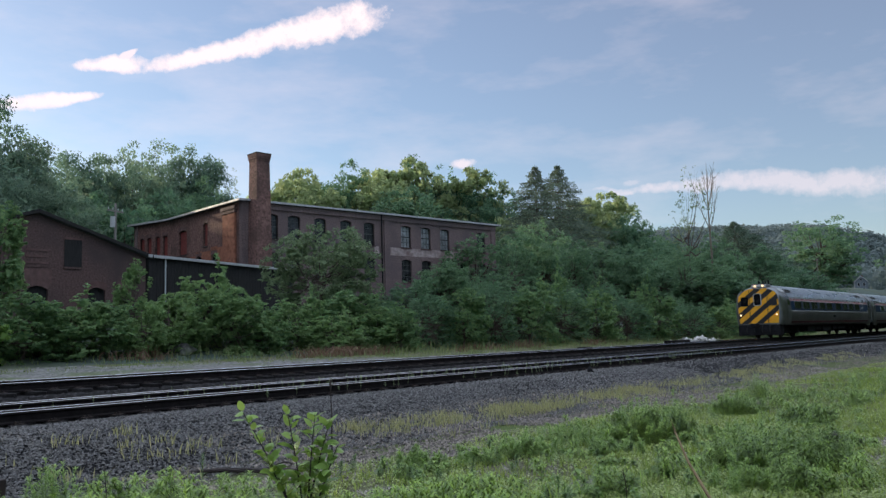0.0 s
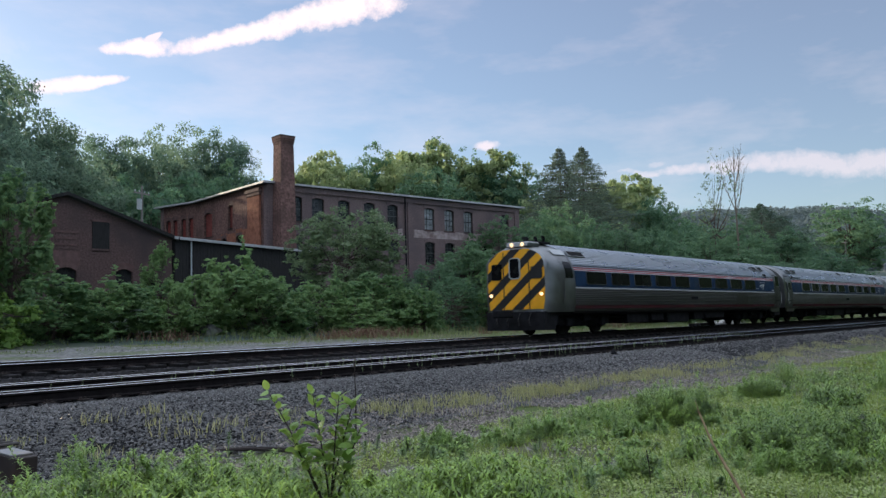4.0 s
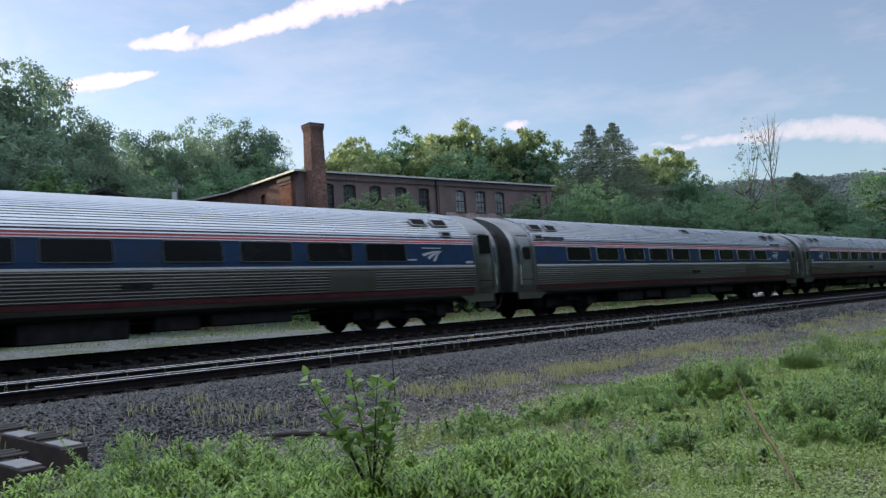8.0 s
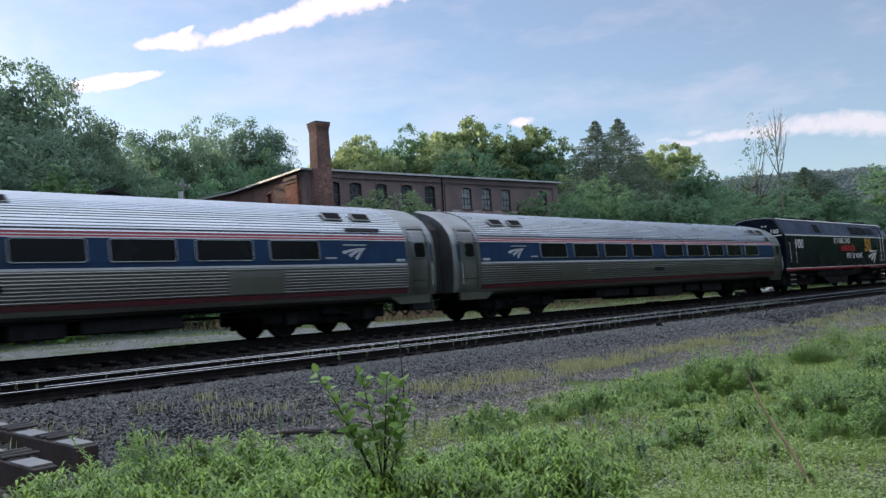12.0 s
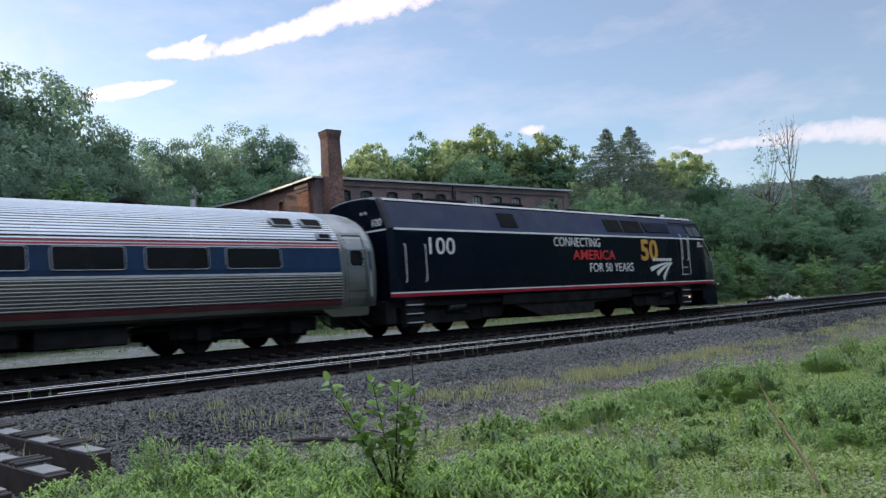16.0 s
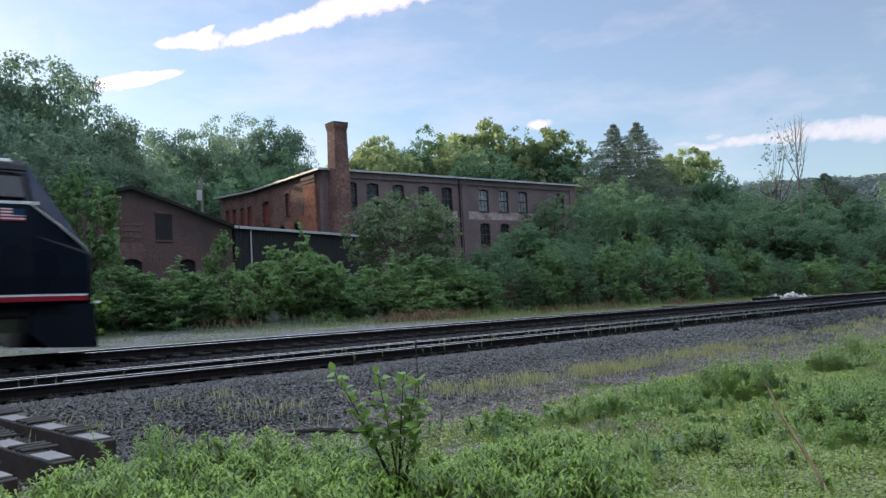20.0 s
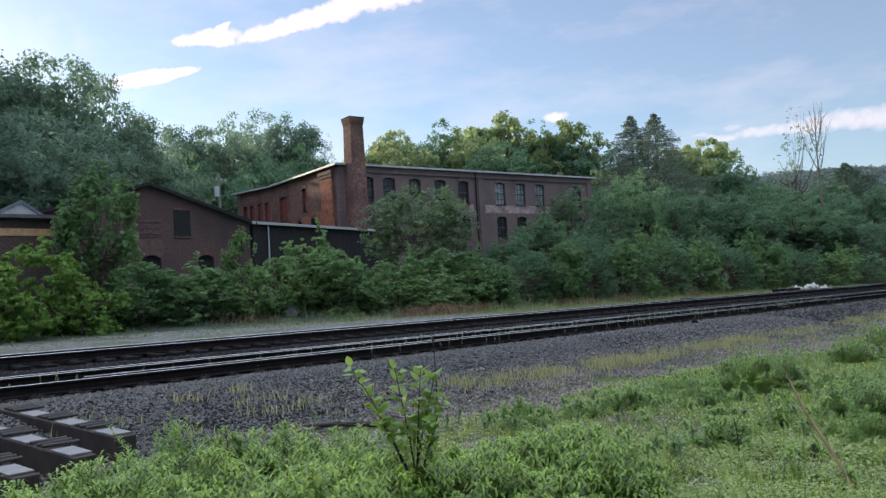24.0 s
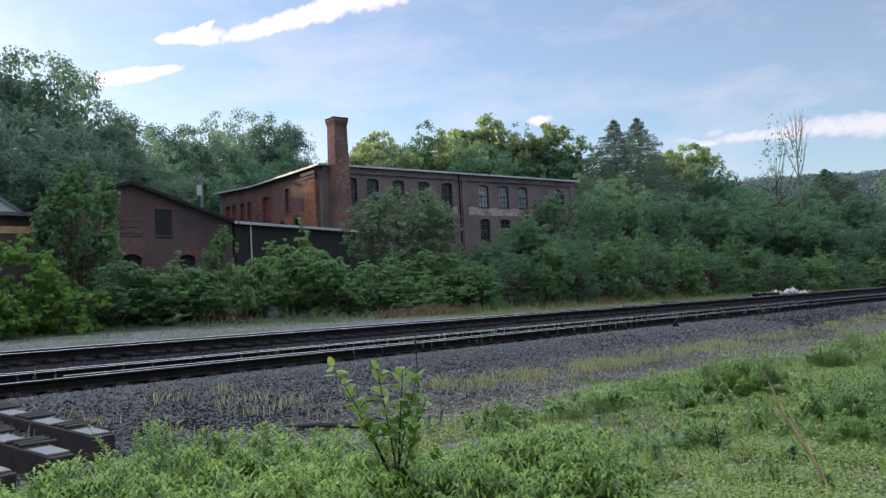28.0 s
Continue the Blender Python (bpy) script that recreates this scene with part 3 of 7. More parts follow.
def roof_arc(ribs):
    """The whole fluted roof from the near eave to the far one."""
    fine = [(half_width(2.70 + 0.87 * i / 200), 2.70 + 0.87 * i / 200) for i in range(201)]
    pts = [(-y, z) for y, z in fine] + [(y, z) for y, z in fine[-2::-1]]
    cum = [0.0]
    for (a, b), (c, d) in zip(pts, pts[1:]):
        cum.append(cum[-1] + math.hypot(c - a, d - b))

    def point(l, out):
        i = min(len(cum) - 2, max(0, int(np.searchsorted(cum, l)) - 1))
        f = (l - cum[i]) / max(1e-9, cum[i + 1] - cum[i])
        y, z = pts[i][0] + f * (pts[i + 1][0] - pts[i][0]), pts[i][1] + f * (pts[i + 1][1] - pts[i][1])
        dy, dz = pts[i + 1][0] - pts[i][0], pts[i + 1][1] - pts[i][1]
        k = math.hypot(dy, dz) or 1
        return y - dz / k * out, z + dy / k * out

    res, d = [], cum[-1] / ribs
    for i in range(ribs):
        for f, o in ((0.0, 0.0), (0.15, 0.016), (0.5, 0.02), (0.72, 0.015), (0.85, 0.0)):
            res.append(point((i + f) * d, o))
    return res + [point(cum[-1], 0)]


def wheelset(radius, mat, parent, m, name="wheelset"):
    bm = bmesh.new()
    for side in (-1, 1):
        prof = [(radius + 0.028, side * 0.70), (radius + 0.02, side * 0.715), (radius, side * 0.73), (radius - 0.006, side * 0.83), (radius - 0.07, side * 0.83), (radius - 0.09, side * 0.80), (0.14, side * 0.78), (0.13, side * 0.84), (0.0, side * 0.84)]
        rings = []
        for k in range(20):
            a = 2 * math.pi * k / 20
            rings.append([bm.verts.new((r * math.cos(a), y, r * math.sin(a))) for r, y in prof[:-1]])
        for k in range(20):
            a, b = rings[k], rings[(k + 1) % 20]
            for i in range(len(a) - 1):
                bm.faces.new((a[i], a[i + 1], b[i + 1], b[i]))
        bm.faces.new([r[-1] for r in rings])
        bm.faces.new([r[0] for r in rings][::-1])
        for k in range(5):      # spokes of grime that show the turning
            a = 2 * math.pi * k / 5
            box(0.16, radius - 0.1, -0.02, 0.02, -0.02, 0.02, bm=bm, m=Matrix.Translation((0, side * 0.81, 0)) @ Matrix.Rotation(a, 4, "Y"))
    tube([(0, -0.75, 0), (0, 0.75, 0)], [0.08, 0.08], 10, bm)
    return part(name, bm, mat, parent, m=m)


WHEELS = []      # (wheelset, radius, pose in its truck); a turned coach has negative radii
TURNED = []


def truck(parent, x, base, radius, mat=None, loco=False):
    t = part("truck", box(-base / 2 - 0.75, base / 2 + 0.75, -1.02, -0.86, radius - 0.10, radius + 0.26, 0.03), M_UNDER, parent, "grimy black wheel truck", pose(x, 0, 0))
    part("side_frame", box(-base / 2 - 0.75, base / 2 + 0.75, 0.86, 1.02, radius - 0.10, radius + 0.26, 0.03), M_UNDER, t)
    part("bolster", box(-0.3, 0.3, -1.2, 1.2, radius + 0.05, radius + 0.42, 0.03), M_UNDER, t)
    # solid black block added for the darkness among wheels and gear
    part("truck_casing", box(-base / 2 - (0.95 if loco else 0.5), base / 2 + (0.95 if loco else 0.5), -0.98, 0.98, 0.29, 0.92, 0.05), M_UNDER, t)
    if loco:
        for side in (-1, 1):
            part("side_frame", prism([(-base / 2 - 1.0, 0.62), (-base / 2 - 0.8, 0.36), (-0.7, 0.30), (0.7, 0.30), (base / 2 + 0.8, 0.36), (base / 2 + 1.0, 0.62), (base / 2 + 0.6, 1.0), (-base / 2 - 0.6, 1.0)], side * 1.03, side * 1.12), M_UNDER, t)
            part("brake_cylinder", tube([(-0.25, side * 1.2, 0.72), (0.45, side * 1.2, 0.76)], [0.11, 0.11], 10), M_RUBBER, t)
    case = link_mesh("axle_box", box(-0.17, 0.17, -0.09, 0.09, -0.16, 0.18, 0.03), M_UNDER)
    for side in (-1, 1):
        for ax in (-base / 2, base / 2):
            part("axle_box", case, None, t, m=pose(ax, side * 1.09, radius))
    bm = bmesh.new()
    for side in (-1, 1):
        for dx in (-0.32, 0.32):
            pts = [(dx + 0.10 * math.cos(a), side * 1.0 + 0.10 * math.sin(a), radius + 0.16 + 0.009 * k) for k, a in ((k, 0.9 * k) for k in range(32))]
            tube(pts, [0.018] * len(pts), 5, bm)
        tube([(-0.9, side * 1.12, radius + 0.3), (0.75, side * 1.12, radius + 0.02)], [0.04, 0.04], 7, bm)
    part("spring", bm, M_UNDER, t)
    shoe = link_mesh("brake_shoe", box(-0.035, 0.035, -0.06, 0.06, -0.22, 0.12), M_UNDER)
    for side in (-1, 1):
        for ax in (-base / 2, base / 2):
            for q in (-1, 1):
                part("brake_shoe", shoe, None, t, m=pose(ax + q * (radius + 0.065), side * 0.76, radius))
    for ax in (-base / 2, base / 2):
        m = pose(ax, 0, radius)
        WHEELS.append((wheelset(radius, M_WHEEL, t, m), -radius if parent in TURNED else radius, m))
    return t


CAR_LEN = 26.01
COACH_WINDOWS = [3.45 + 1.955 * i for i in range(5)] + [13.82 + 1.99 * i for i in range(4)]
CAB_WINDOWS = [3.44 + 1.97 * i for i in range(5)] + [13.95 + 1.985 * i for i in range(4)]


def emblem(parent, m, w, h, mat, name="emblem"):
    """Three swept stripes, wide at one end and drawn to points."""
    e = None
    for k in range(3):
        bm = bmesh.new()
        top, bot = [], []
        for i in range(9):
            f = i / 8
            x = w * (0.02 + 0.26 * k + f * (0.98 - 0.26 * k) * (0.9 if k == 0 else 1))
            base = h * (0.98 - 0.30 * k - (0.62 - 0.16 * k) * (1 - f) ** 1.5)
            base = h * (1.0 - 0.02 * k) - (h * (0.35 + 0.3 * k)) * (1 - f) ** 1.7
            th = h * 0.28 * (1 - f) ** 0.8 + 0.004
            top.append((x, base))
            bot.append((x + 0.05 * w * (1 - f), base - th))
        bm = prism(top + bot[::-1], -0.004, 0.0)
        bmesh.ops.transform(bm, matrix=Matrix.Rotation(radians(-90), 4, "X"), verts=bm.verts)
        p = part(name if e is None else "emblem_stripe", bm, mat, parent if e is None else e, "pale swept emblem" if e is None else "", m if e is None else None)
        e = e or p
    return e


def coach(name, label, cab=False, turned=False):
    """A fluted stainless coach; x runs from its front end, -y is the side towards the near track."""
    c = thing(name, label, "railway coach")
    if turned:
        TURNED.append(c)
    L0, L1 = 1.6, CAR_LEN - 1.6
    x0, x1 = L0, L1
    if cab:
        x0 = 2.6
    xs = [x0 + (x1 - x0) * i / 10 for i in range(11)]
    steel, rim = (M_STEELCAB, M_FRAMEDULL) if cab else (M_STEELLOW, M_FRAME)
    for side in (-1, 1):
        def sweep(pts):
            bm = loft([(side * y, z) for y, z in pts], xs)
            return bm
        part("lower_side", sweep(side_band(1.10, 1.755, 9)), steel, c, "dark fluted stainless side")
        part("side_sill", sweep([(1.44, 0.80), (1.47, 0.84)] + side_band(0.87, 0.975)), steel, c)
        part("lower_stripe", sweep(side_band(0.98, 1.095, 0, 0.010)), M_MAROON, c, "dull maroon sill stripe")
        part("belt_stripe", sweep(side_band(1.755, 1.81, 0, 0.014)), M_WHITE, c, "white stripe under the windows")
        part("window_band", sweep(side_band(1.81, 2.44, 0, 0.006)), M_BLUE, c, "blue painted window band")
        part("upper_stripe", sweep(side_band(2.44, 2.465, 0, 0.014)), M_WHITE, c, "white line over the windows")
        part("upper_stripe", sweep(side_band(2.468, 2.502, 0, 0.012)), M_RED, c, "red stripe over the windows")
        part("upper_stripe", sweep(side_band(2.505, 2.528, 0, 0.012)), M_WHITE, c, "thin white line between red stripes")
        part("upper_stripe", sweep(side_band(2.531, 2.585, 0, 0.012)), M_PINK, c, "faded red stripe")
        part("letter_board", sweep(side_band(2.44, 2.70)), M_STEEL, c)
        part("drip_rail", sweep(side_band(2.635, 2.66, 0, 0.02)), M_UNDER, c, "dark drip rail under the roof")
        wins = CAB_WINDOWS if cab else COACH_WINDOWS
        for i, wx in enumerate(wins):
            o = rounded(wx, wx + 1.52, 0.0, 0.50, 0.07)
            inner = rounded(wx + 0.012, wx + 1.508, 0.012, 0.488, 0.06)
            wm = Matrix.Translation((0, side * (half_width(1.925) + 0.018), 1.925)) @ Matrix.Rotation(radians(-side * 4.6 * -1), 4, "X")
            bm = prism(inner, -0.008, 0.008)
            w = part("window", bm, M_GLASS, c, m=wm)
            part("window_frame", ring_prism(o, inner, -0.02, 0.02), rim, w)
        if not cab:
            em = Matrix.Translation((22.05 if side < 0 else 23.05, side * (half_width(2.1) + 0.014), 1.97)) @ Matrix.Rotation(0 if side < 0 else math.pi, 4, "Z") @ Matrix.Rotation(radians(90 - 4), 4, "X")
        else:
            em = Matrix.Translation((22.1 if side < 0 else 23.1, side * (half_width(2.1) + 0.014), 1.97)) @ Matrix.Rotation(0 if side < 0 else math.pi, 4, "Z") @ Matrix.Rotation(radians(90 - 4), 4, "X")
        emblem(c, em, 0.85, 0.27, M_WHITE)
        bar = Matrix.Translation((0, side * (half_width(1.95) + 0.014), 0))
        for q in ((24.0, 24.32, 1.86, 1.93), (21.5, 21.85, 1.95, 1.99), (22.1, 22.9, 2.30, 2.33)):
            part("number_bar", box(q[0], q[1], -0.003, 0.003, q[2], q[3]), M_GREY, c, "small pale bar of lettering", bar)
        # doors at the ends
        ends = ((L1 + 0.02, 1),) if cab else ((L1 + 0.02, 1), (L0 - 0.02, -1))
        for ex, dirn in ends:
            a, b = (ex + 0.13, ex + 0.87) if dirn > 0 else (ex - 0.87, ex - 0.13)
            pts = side_band(0.98, 2.86, 0, 0.008)
            bm = loft([(side * y, z) for y, z in pts], [a, b])
            d = part("door", bm, M_STEELPLAIN, c, "plain stainless end door")
            wm = Matrix.Translation((0, side * (half_width(1.95) + 0.012), 1.95)) @ Matrix.Rotation(radians(side * 4.6), 4, "X")
            pane = rounded(a + 0.15, b - 0.15, 0.02, 0.44, 0.09) if not cab else rounded(a + 0.08, b - 0.08, 0.2, 0.80, 0.04)
            edge = rounded(a + 0.115, b - 0.115, -0.015, 0.475, 0.11) if not cab else rounded(a + 0.055, b - 0.055, 0.175, 0.825, 0.05)
            part("door_window", prism(pane, -0.012, 0.012), M_GLASS, d, m=wm)
            part("window_frame", ring_prism(edge, pane, -0.02, 0.02), M_STEEL, d, m=wm)
            fr = bmesh.new()
            for xx in (a, b):
                loft([(side * y, z) for y, z in side_band(0.98, 2.9, 0, 0.024)], [xx - 0.035, xx + 0.035], fr)
            loft([(side * y, z) for y, z in side_band(2.86, 2.92, 0, 0.024)], [a, b], fr)
            part("door_frame", fr, M_STEELPLAIN, d)
            sm = bmesh.new()
            for xx in (a + 0.055, b - 0.055):
                loft([(side * y, z) for y, z in side_band(1.02, 2.80, 0, 0.014)], [xx - 0.011, xx + 0.011], sm)
            loft([(side * y, z) for y, z in side_band(2.775, 2.815, 0, 0.014)], [a + 0.05, b - 0.05], sm)
            loft([(side * y, z) for y, z in side_band(1.30, 1.32, 0, 0.014)], [a + 0.05, b - 0.05], sm)
            part("door_seam", sm, M_UNDER, d)
            lo, hi = min(ex - dirn * 0.75, ex + dirn * 0.95), max(ex - dirn * 0.75, ex + dirn * 0.95)
            sk = prism([(lo, 0.94), (lo + (0.45 if dirn > 0 else 0.05), 0.66), (hi - (0.05 if dirn > 0 else 0.45), 0.66), (hi, 0.94)], side * 1.42, side * 1.50)
            part("vestibule_skirt", sk, M_STEELLOW, c, "stainless skirt below the end door")
            q0 = ex + dirn * 0.98
            for za, zb in ((1.86, 2.36), (2.46, 2.48), (2.52, 2.54)):
                part("corner_stripe", loft([(side * y, z) for y, z in side_band(za, zb, 0, 0.01)], [q0 - 0.035, q0 + 0.035]), M_BLUE if zb < 2.4 else M_WHITE, c, "painted mark on the end post")
            gb = tube([((a if dirn < 0 else b) + 0.06 * dirn, side * 1.66, z) for z in (1.15, 1.2, 1.75, 1.8)], [0.014] * 4, 6)
            part("grab_rail", gb, M_GREY, d)
    for side in (-1, 1):
        part("side_panel_plate", loft([(side * y, z) for y, z in side_band(1.12, 1.66, 0, 0.03)], [18.6, 20.2]), steel, c, "plain riveted steel plate")
    part("roof", loft(roof_arc(40), xs), M_STEEL, c, "fluted stainless roof")
    # smooth end sections
    full = [(-y, z) for y, z in side_band(0.90, 3.57)] + [(y, z) for y, z in side_band(0.90, 3.57)[::-1]][1:]

    def end_section(xa, xb):
        bm = loft(full, [xa, xb - 0.12 if xb > xa else xb + 0.12, (xb, [(y * 0.965, 0.90 + (z - 0.90) * 0.985) for y, z in full])])
        vs = [v for v in bm.verts if abs(v.co.x - xb) < 1e-5]
        bm.faces.new(sorted(vs, key=lambda v: math.atan2(v.co.z - 2.2, v.co.y)))
        bmesh.ops.recalc_face_normals(bm, faces=bm.faces)
        return bm
    part("end_section", end_section(L1, CAR_LEN - 0.38), M_STEELPLAIN, c, "plain stainless vestibule end")
    if not cab:
        part("end_section", end_section(L0, 0.38), M_STEELPLAIN, c, "plain stainless vestibule end")
    # passage hoods between cars
    for xa, xb in (((CAR_LEN - 0.40, CAR_LEN - 0.01),) if cab else ((CAR_LEN - 0.40, CAR_LEN - 0.01), (0.01, 0.40))):
        bm = bmesh.new()
        for k in range(5):
            a, b = xa + (xb - xa) * k / 5, xa + (xb - xa) * (k + 1) / 5
            o = [(-0.95, 0.95), (-0.98, 2.4), (-0.9, 2.85), (-0.6, 3.12), (0, 3.22), (0.6, 3.12), (0.9, 2.85), (0.98, 2.4), (0.95, 0.95)]
            loft(o, [a, ((a + b) / 2, [(y * 1.05, z + 0.02) for y, z in o]), b], bm)
        part("passage_hood", bm, M_RUBBER, c, "black folded passage hood")
    # roof hatches
    for hx in ((2.2, 3.1, 22.1, 23.1) if not cab else (3.05, 3.6, 22.4, 23.3)):
        for side in (-1, 1):
            bm = box(-0.32, 0.32, -0.16, 0.16, -0.02, 0.025, 0.01)
            h = part("roof_hatch", bm, M_STEELPLAIN, c, m=pose(hx, side * 1.165, 3.125, -side * 46, 0, 0))
            part("vent_grille", box(-0.27, 0.27, -0.12, 0.12, 0.024, 0.032), M_LOUVRE, h)
    for side in (-1, 1):
        bm = box(-0.24, 0.24, -0.09, 0.09, -0.01, 0.03, 0.01)
        part("side_vent", bm, M_STEELPLAIN, c, "small oval vent", pose(2.0 if not cab else 23.3, side * (half_width(2.77) + 0.03), 2.75, -side * 66, 0, 0))
        part("vent_grille", box(-0.17, 0.17, -0.055, 0.055, 0.03, 0.038), M_LOUVRE, c, m=pose(2.0 if not cab else 23.3, side * (half_width(2.77) + 0.03), 2.75, -side * 66, 0, 0))
        bm = box(-0.6, 0.6, -0.05, 0.05, -0.01, 0.02)
        if not cab and not turned:
            part("destination_sign", bm.copy(), M_GLASS, c, "dark destination sign", pose(2.9, side * (half_width(2.75) + 0.03), 2.74, -side * 66, 0, 0))
            part("destination_sign", bm, M_GLASS, c, "dark destination sign", pose(CAR_LEN - 3.1, side * (half_width(2.75) + 0.03), 2.74, -side * 66, 0, 0))
        part("side_grille", box(13.0, 13.7, side * 1.622 - 0.01, side * 1.622 + 0.01, 1.37, 1.49), M_UNDER, c)
    # underneath
    part("underframe", box(0.8 if not cab else 1.2, CAR_LEN - 0.8, -1.36, 1.36, 0.74, 0.95, 0.02), M_UNDER, c)
    boxes = [(7.2, 9.1, 0.35), (9.4, 10.6, 0.42), (11.0, 13.3, 0.30), (13.9, 15.0, 0.40), (15.3, 17.6, 0.44)]
    for a, b, z in boxes:
        bm = box(a, b, -1.30, 1.30, z, 0.76, 0.03)
        part("equipment_box", bm, M_UNDER, c, "grimy underfloor equipment box")
    for side in (-1, 1):
        bm = tube([(6.2, side * 1.0, 0.62), (20.0, side * 1.0, 0.62)], [0.035, 0.035], 6)
        part("pipe", bm, M_UNDER, c)
    truck(c, 4.08, 2.56, 0.457)
    truck(c, CAR_LEN - 4.08, 2.56, 0.457)
    for xa, sgn in ((CAR_LEN, 1), (0.0, -1)):
        if cab and sgn < 0:
            continue
        part("coupler", box(min(xa, xa - sgn * 0.9), max(xa, xa - sgn * 0.9), -0.16, 0.16, 0.72, 1.0, 0.03), M_UNDER, c)
        for k in range(4):
            y = -0.9 + 0.55 * k
            part("air_hose", tube([(xa - sgn * 0.5, y, 0.85), (xa - sgn * 0.36, y, 0.52), (xa - sgn * 0.1, y, 0.36), (xa, y, 0.33)], [0.03] * 4, 6), M_RUBBER, c)
    bm = box(CAR_LEN - 1.35, CAR_LEN - 0.5, -1.47, -1.30, 0.45, 0.9, 0.02)
    part("step_box", bm, M_UNDER, c)
    if cab:
        before = set(c.children)
        cab_end(c)
        for o in c.children:      # the face stands back from the coupler
            if o not in before and o.name.split(".")[0] in FRONT + ("number_bar", "air_hose"):
                o.matrix_basis = Matrix.Translation((0.93, 0, 0)) @ o.matrix_basis
    return c


def cab_end(c):
    """The flat striped front of the cab car, with its rounded steel shoulders."""
    ring = [(-y, z) for y, z in side_band(0.86, 3.57)] + [(y, z) for y, z in side_band(0.86, 3.57)[::-1]][1:]

    def scaled(k, dz):
        return [(y * k * (1 + (1 - k) * 2.2 * smooth(2.3, 3.2, z)), 0.86 + (z - 0.86) * (1 - dz)) for y, z in ring]
    rings = [(2.6, ring), (1.72, ring), (1.4, scaled(0.996, 0.004)), (1.2, scaled(0.982, 0.010)), (1.07, scaled(0.95, 0.022)), (0.98, scaled(0.91, 0.036)), (0.93, scaled(0.865, 0.05))]
    bm = loft(ring, rings)
    vs = [v for v in bm.verts if abs(v.co.x - 0.93) < 1e-6]
    bm.faces.new(sorted(vs, key=lambda v: math.atan2(v.co.z - 2.2, v.co.y)))
    bmesh.ops.recalc_face_normals(bm, faces=bm.faces)
    part("cab_shell", bm, M_STEELPLAIN, c, "smooth grey steel cab shell", smooth=True)
    half = [(1.24, 0.99), (1.30, 1.3), (1.33, 1.9), (1.32, 2.45), (1.28, 2.78), (1.15, 3.0), (0.9, 3.17), (0.55, 3.29)]
    face = [(-y, z) for y, z in half] + half[::-1]

    def face_piece(keep, x):
        bm = bmesh.new()
        bm.faces.new([bm.verts.new((x, y, z)) for y, z in face])
        d = Vector((0, 0.80, 1.0)).normalized()
        cuts = [-1.45 + 0.30 * k + 2.05 for k in range(14)]
        for k in cuts:
            bmesh.ops.bisect_plane(bm, geom=bm.verts[:] + bm.edges[:] + bm.faces[:], plane_co=d * k, plane_no=d, dist=1e-5)
        kill = [f for f in bm.faces if (sum(1 for k in cuts if f.calc_center_median().dot(d) > k) % 2 == 0) == keep]
        bmesh.ops.delete(bm, geom=kill, context="FACES")
        r = bmesh.ops.extrude_face_region(bm, geom=bm.faces[:])
        bmesh.ops.translate(bm, verts=[v for v in r["geom"] if isinstance(v, bmesh.types.BMVert)], vec=(-0.012, 0, 0))
        bmesh.ops.recalc_face_normals(bm, faces=bm.faces)
        return bm
    part("front_panel", face_piece(True, -0.004), M_BLACK, c, "black diagonal bands on the cab front")
    part("warning_stripes", face_piece(False, -0.006), M_YELLOW, c, "yellow diagonal warning stripes")
    turn = Matrix.Rotation(radians(90), 4, "Z")

    def on_face(outer, inner, y, mat, name, x=-0.02, label=""):
        bm = prism(outer, 0.0, 0.02) if inner is None else ring_prism(outer, inner, -0.01, 0.03)
        return part(name, bm, mat, c, label, Matrix.Translation((x, y, 0)) @ turn @ Matrix.Identity(4))
    on_face(rounded(-0.22, 0.22, 2.19, 2.93, 0.1), None, 0.02, M_GLASS, "end_window", -0.024)
    on_face(rounded(-0.26, 0.26, 2.15, 2.97, 0.13), rounded(-0.22, 0.22, 2.19, 2.93, 0.1), 0.02, M_GREY, "window_frame", -0.03, "grey window frame")
    on_face(rounded(-0.24, 0.24, 2.14, 2.76, 0.05), None, 0.88, M_GLASS, "cab_window", -0.024)
    on_face(rounded(-0.25, 0.25, 2.14, 2.60, 0.05), None, -0.98, M_BLACK, "number_board", -0.024)
    bm = box(-0.03, -0.024, -1.17, -0.80, 2.38, 2.55)
    part("number_bar", bm, M_GREY, c, "small pale bars of lettering")
    part("lamp_housing", box(-0.03, 0.75, -0.66, 0.40, 3.36, 3.57, 0.06), M_STEELPLAIN, c)
    part("lamp_panel", box(-0.045, -0.028, -0.6, 0.34, 3.39, 3.53, 0.005), M_GREY, c, "pale panel behind the headlamps")
    for y in (-0.38, 0.12):
        part("headlamp", tube([(-0.02, y, 3.46), (-0.06, y, 3.46)], [0.08, 0.075], 14), M_LAMP, c, "lit warm headlamp")
    for y in (-1.17, 1.17):
        part("ditch_lamp", tube([(0.0, y, 1.55), (-0.06, y, 1.55)], [0.07, 0.065], 14), M_LAMP, c, "lit warm lamp")
    for y in (-0.62, 0.56):
        part("face_post", box(-0.03, -0.018, y - 0.02, y + 0.02, 1.0, 3.2), M_BLACK, c, "dark upright seam on the cab front")
    part("marker_lamp", tube([(0.0, -1.18, 0.84), (-0.07, -1.18, 0.84)], [0.085, 0.08], 12), M_GREY, c)
    part("pilot", prism([(-0.12, 0.20), (0.55, 0.20), (0.9, 0.9), (-0.12, 0.9)], -1.35, 1.35), M_UNDER, c, "black steel pilot plate")
    part("coupler", box(-0.45, 0.5, -0.17, 0.17, 0.68, 0.98, 0.05), M_UNDER, c)
    for k in range(4):
        y = -0.75 + 0.5 * k
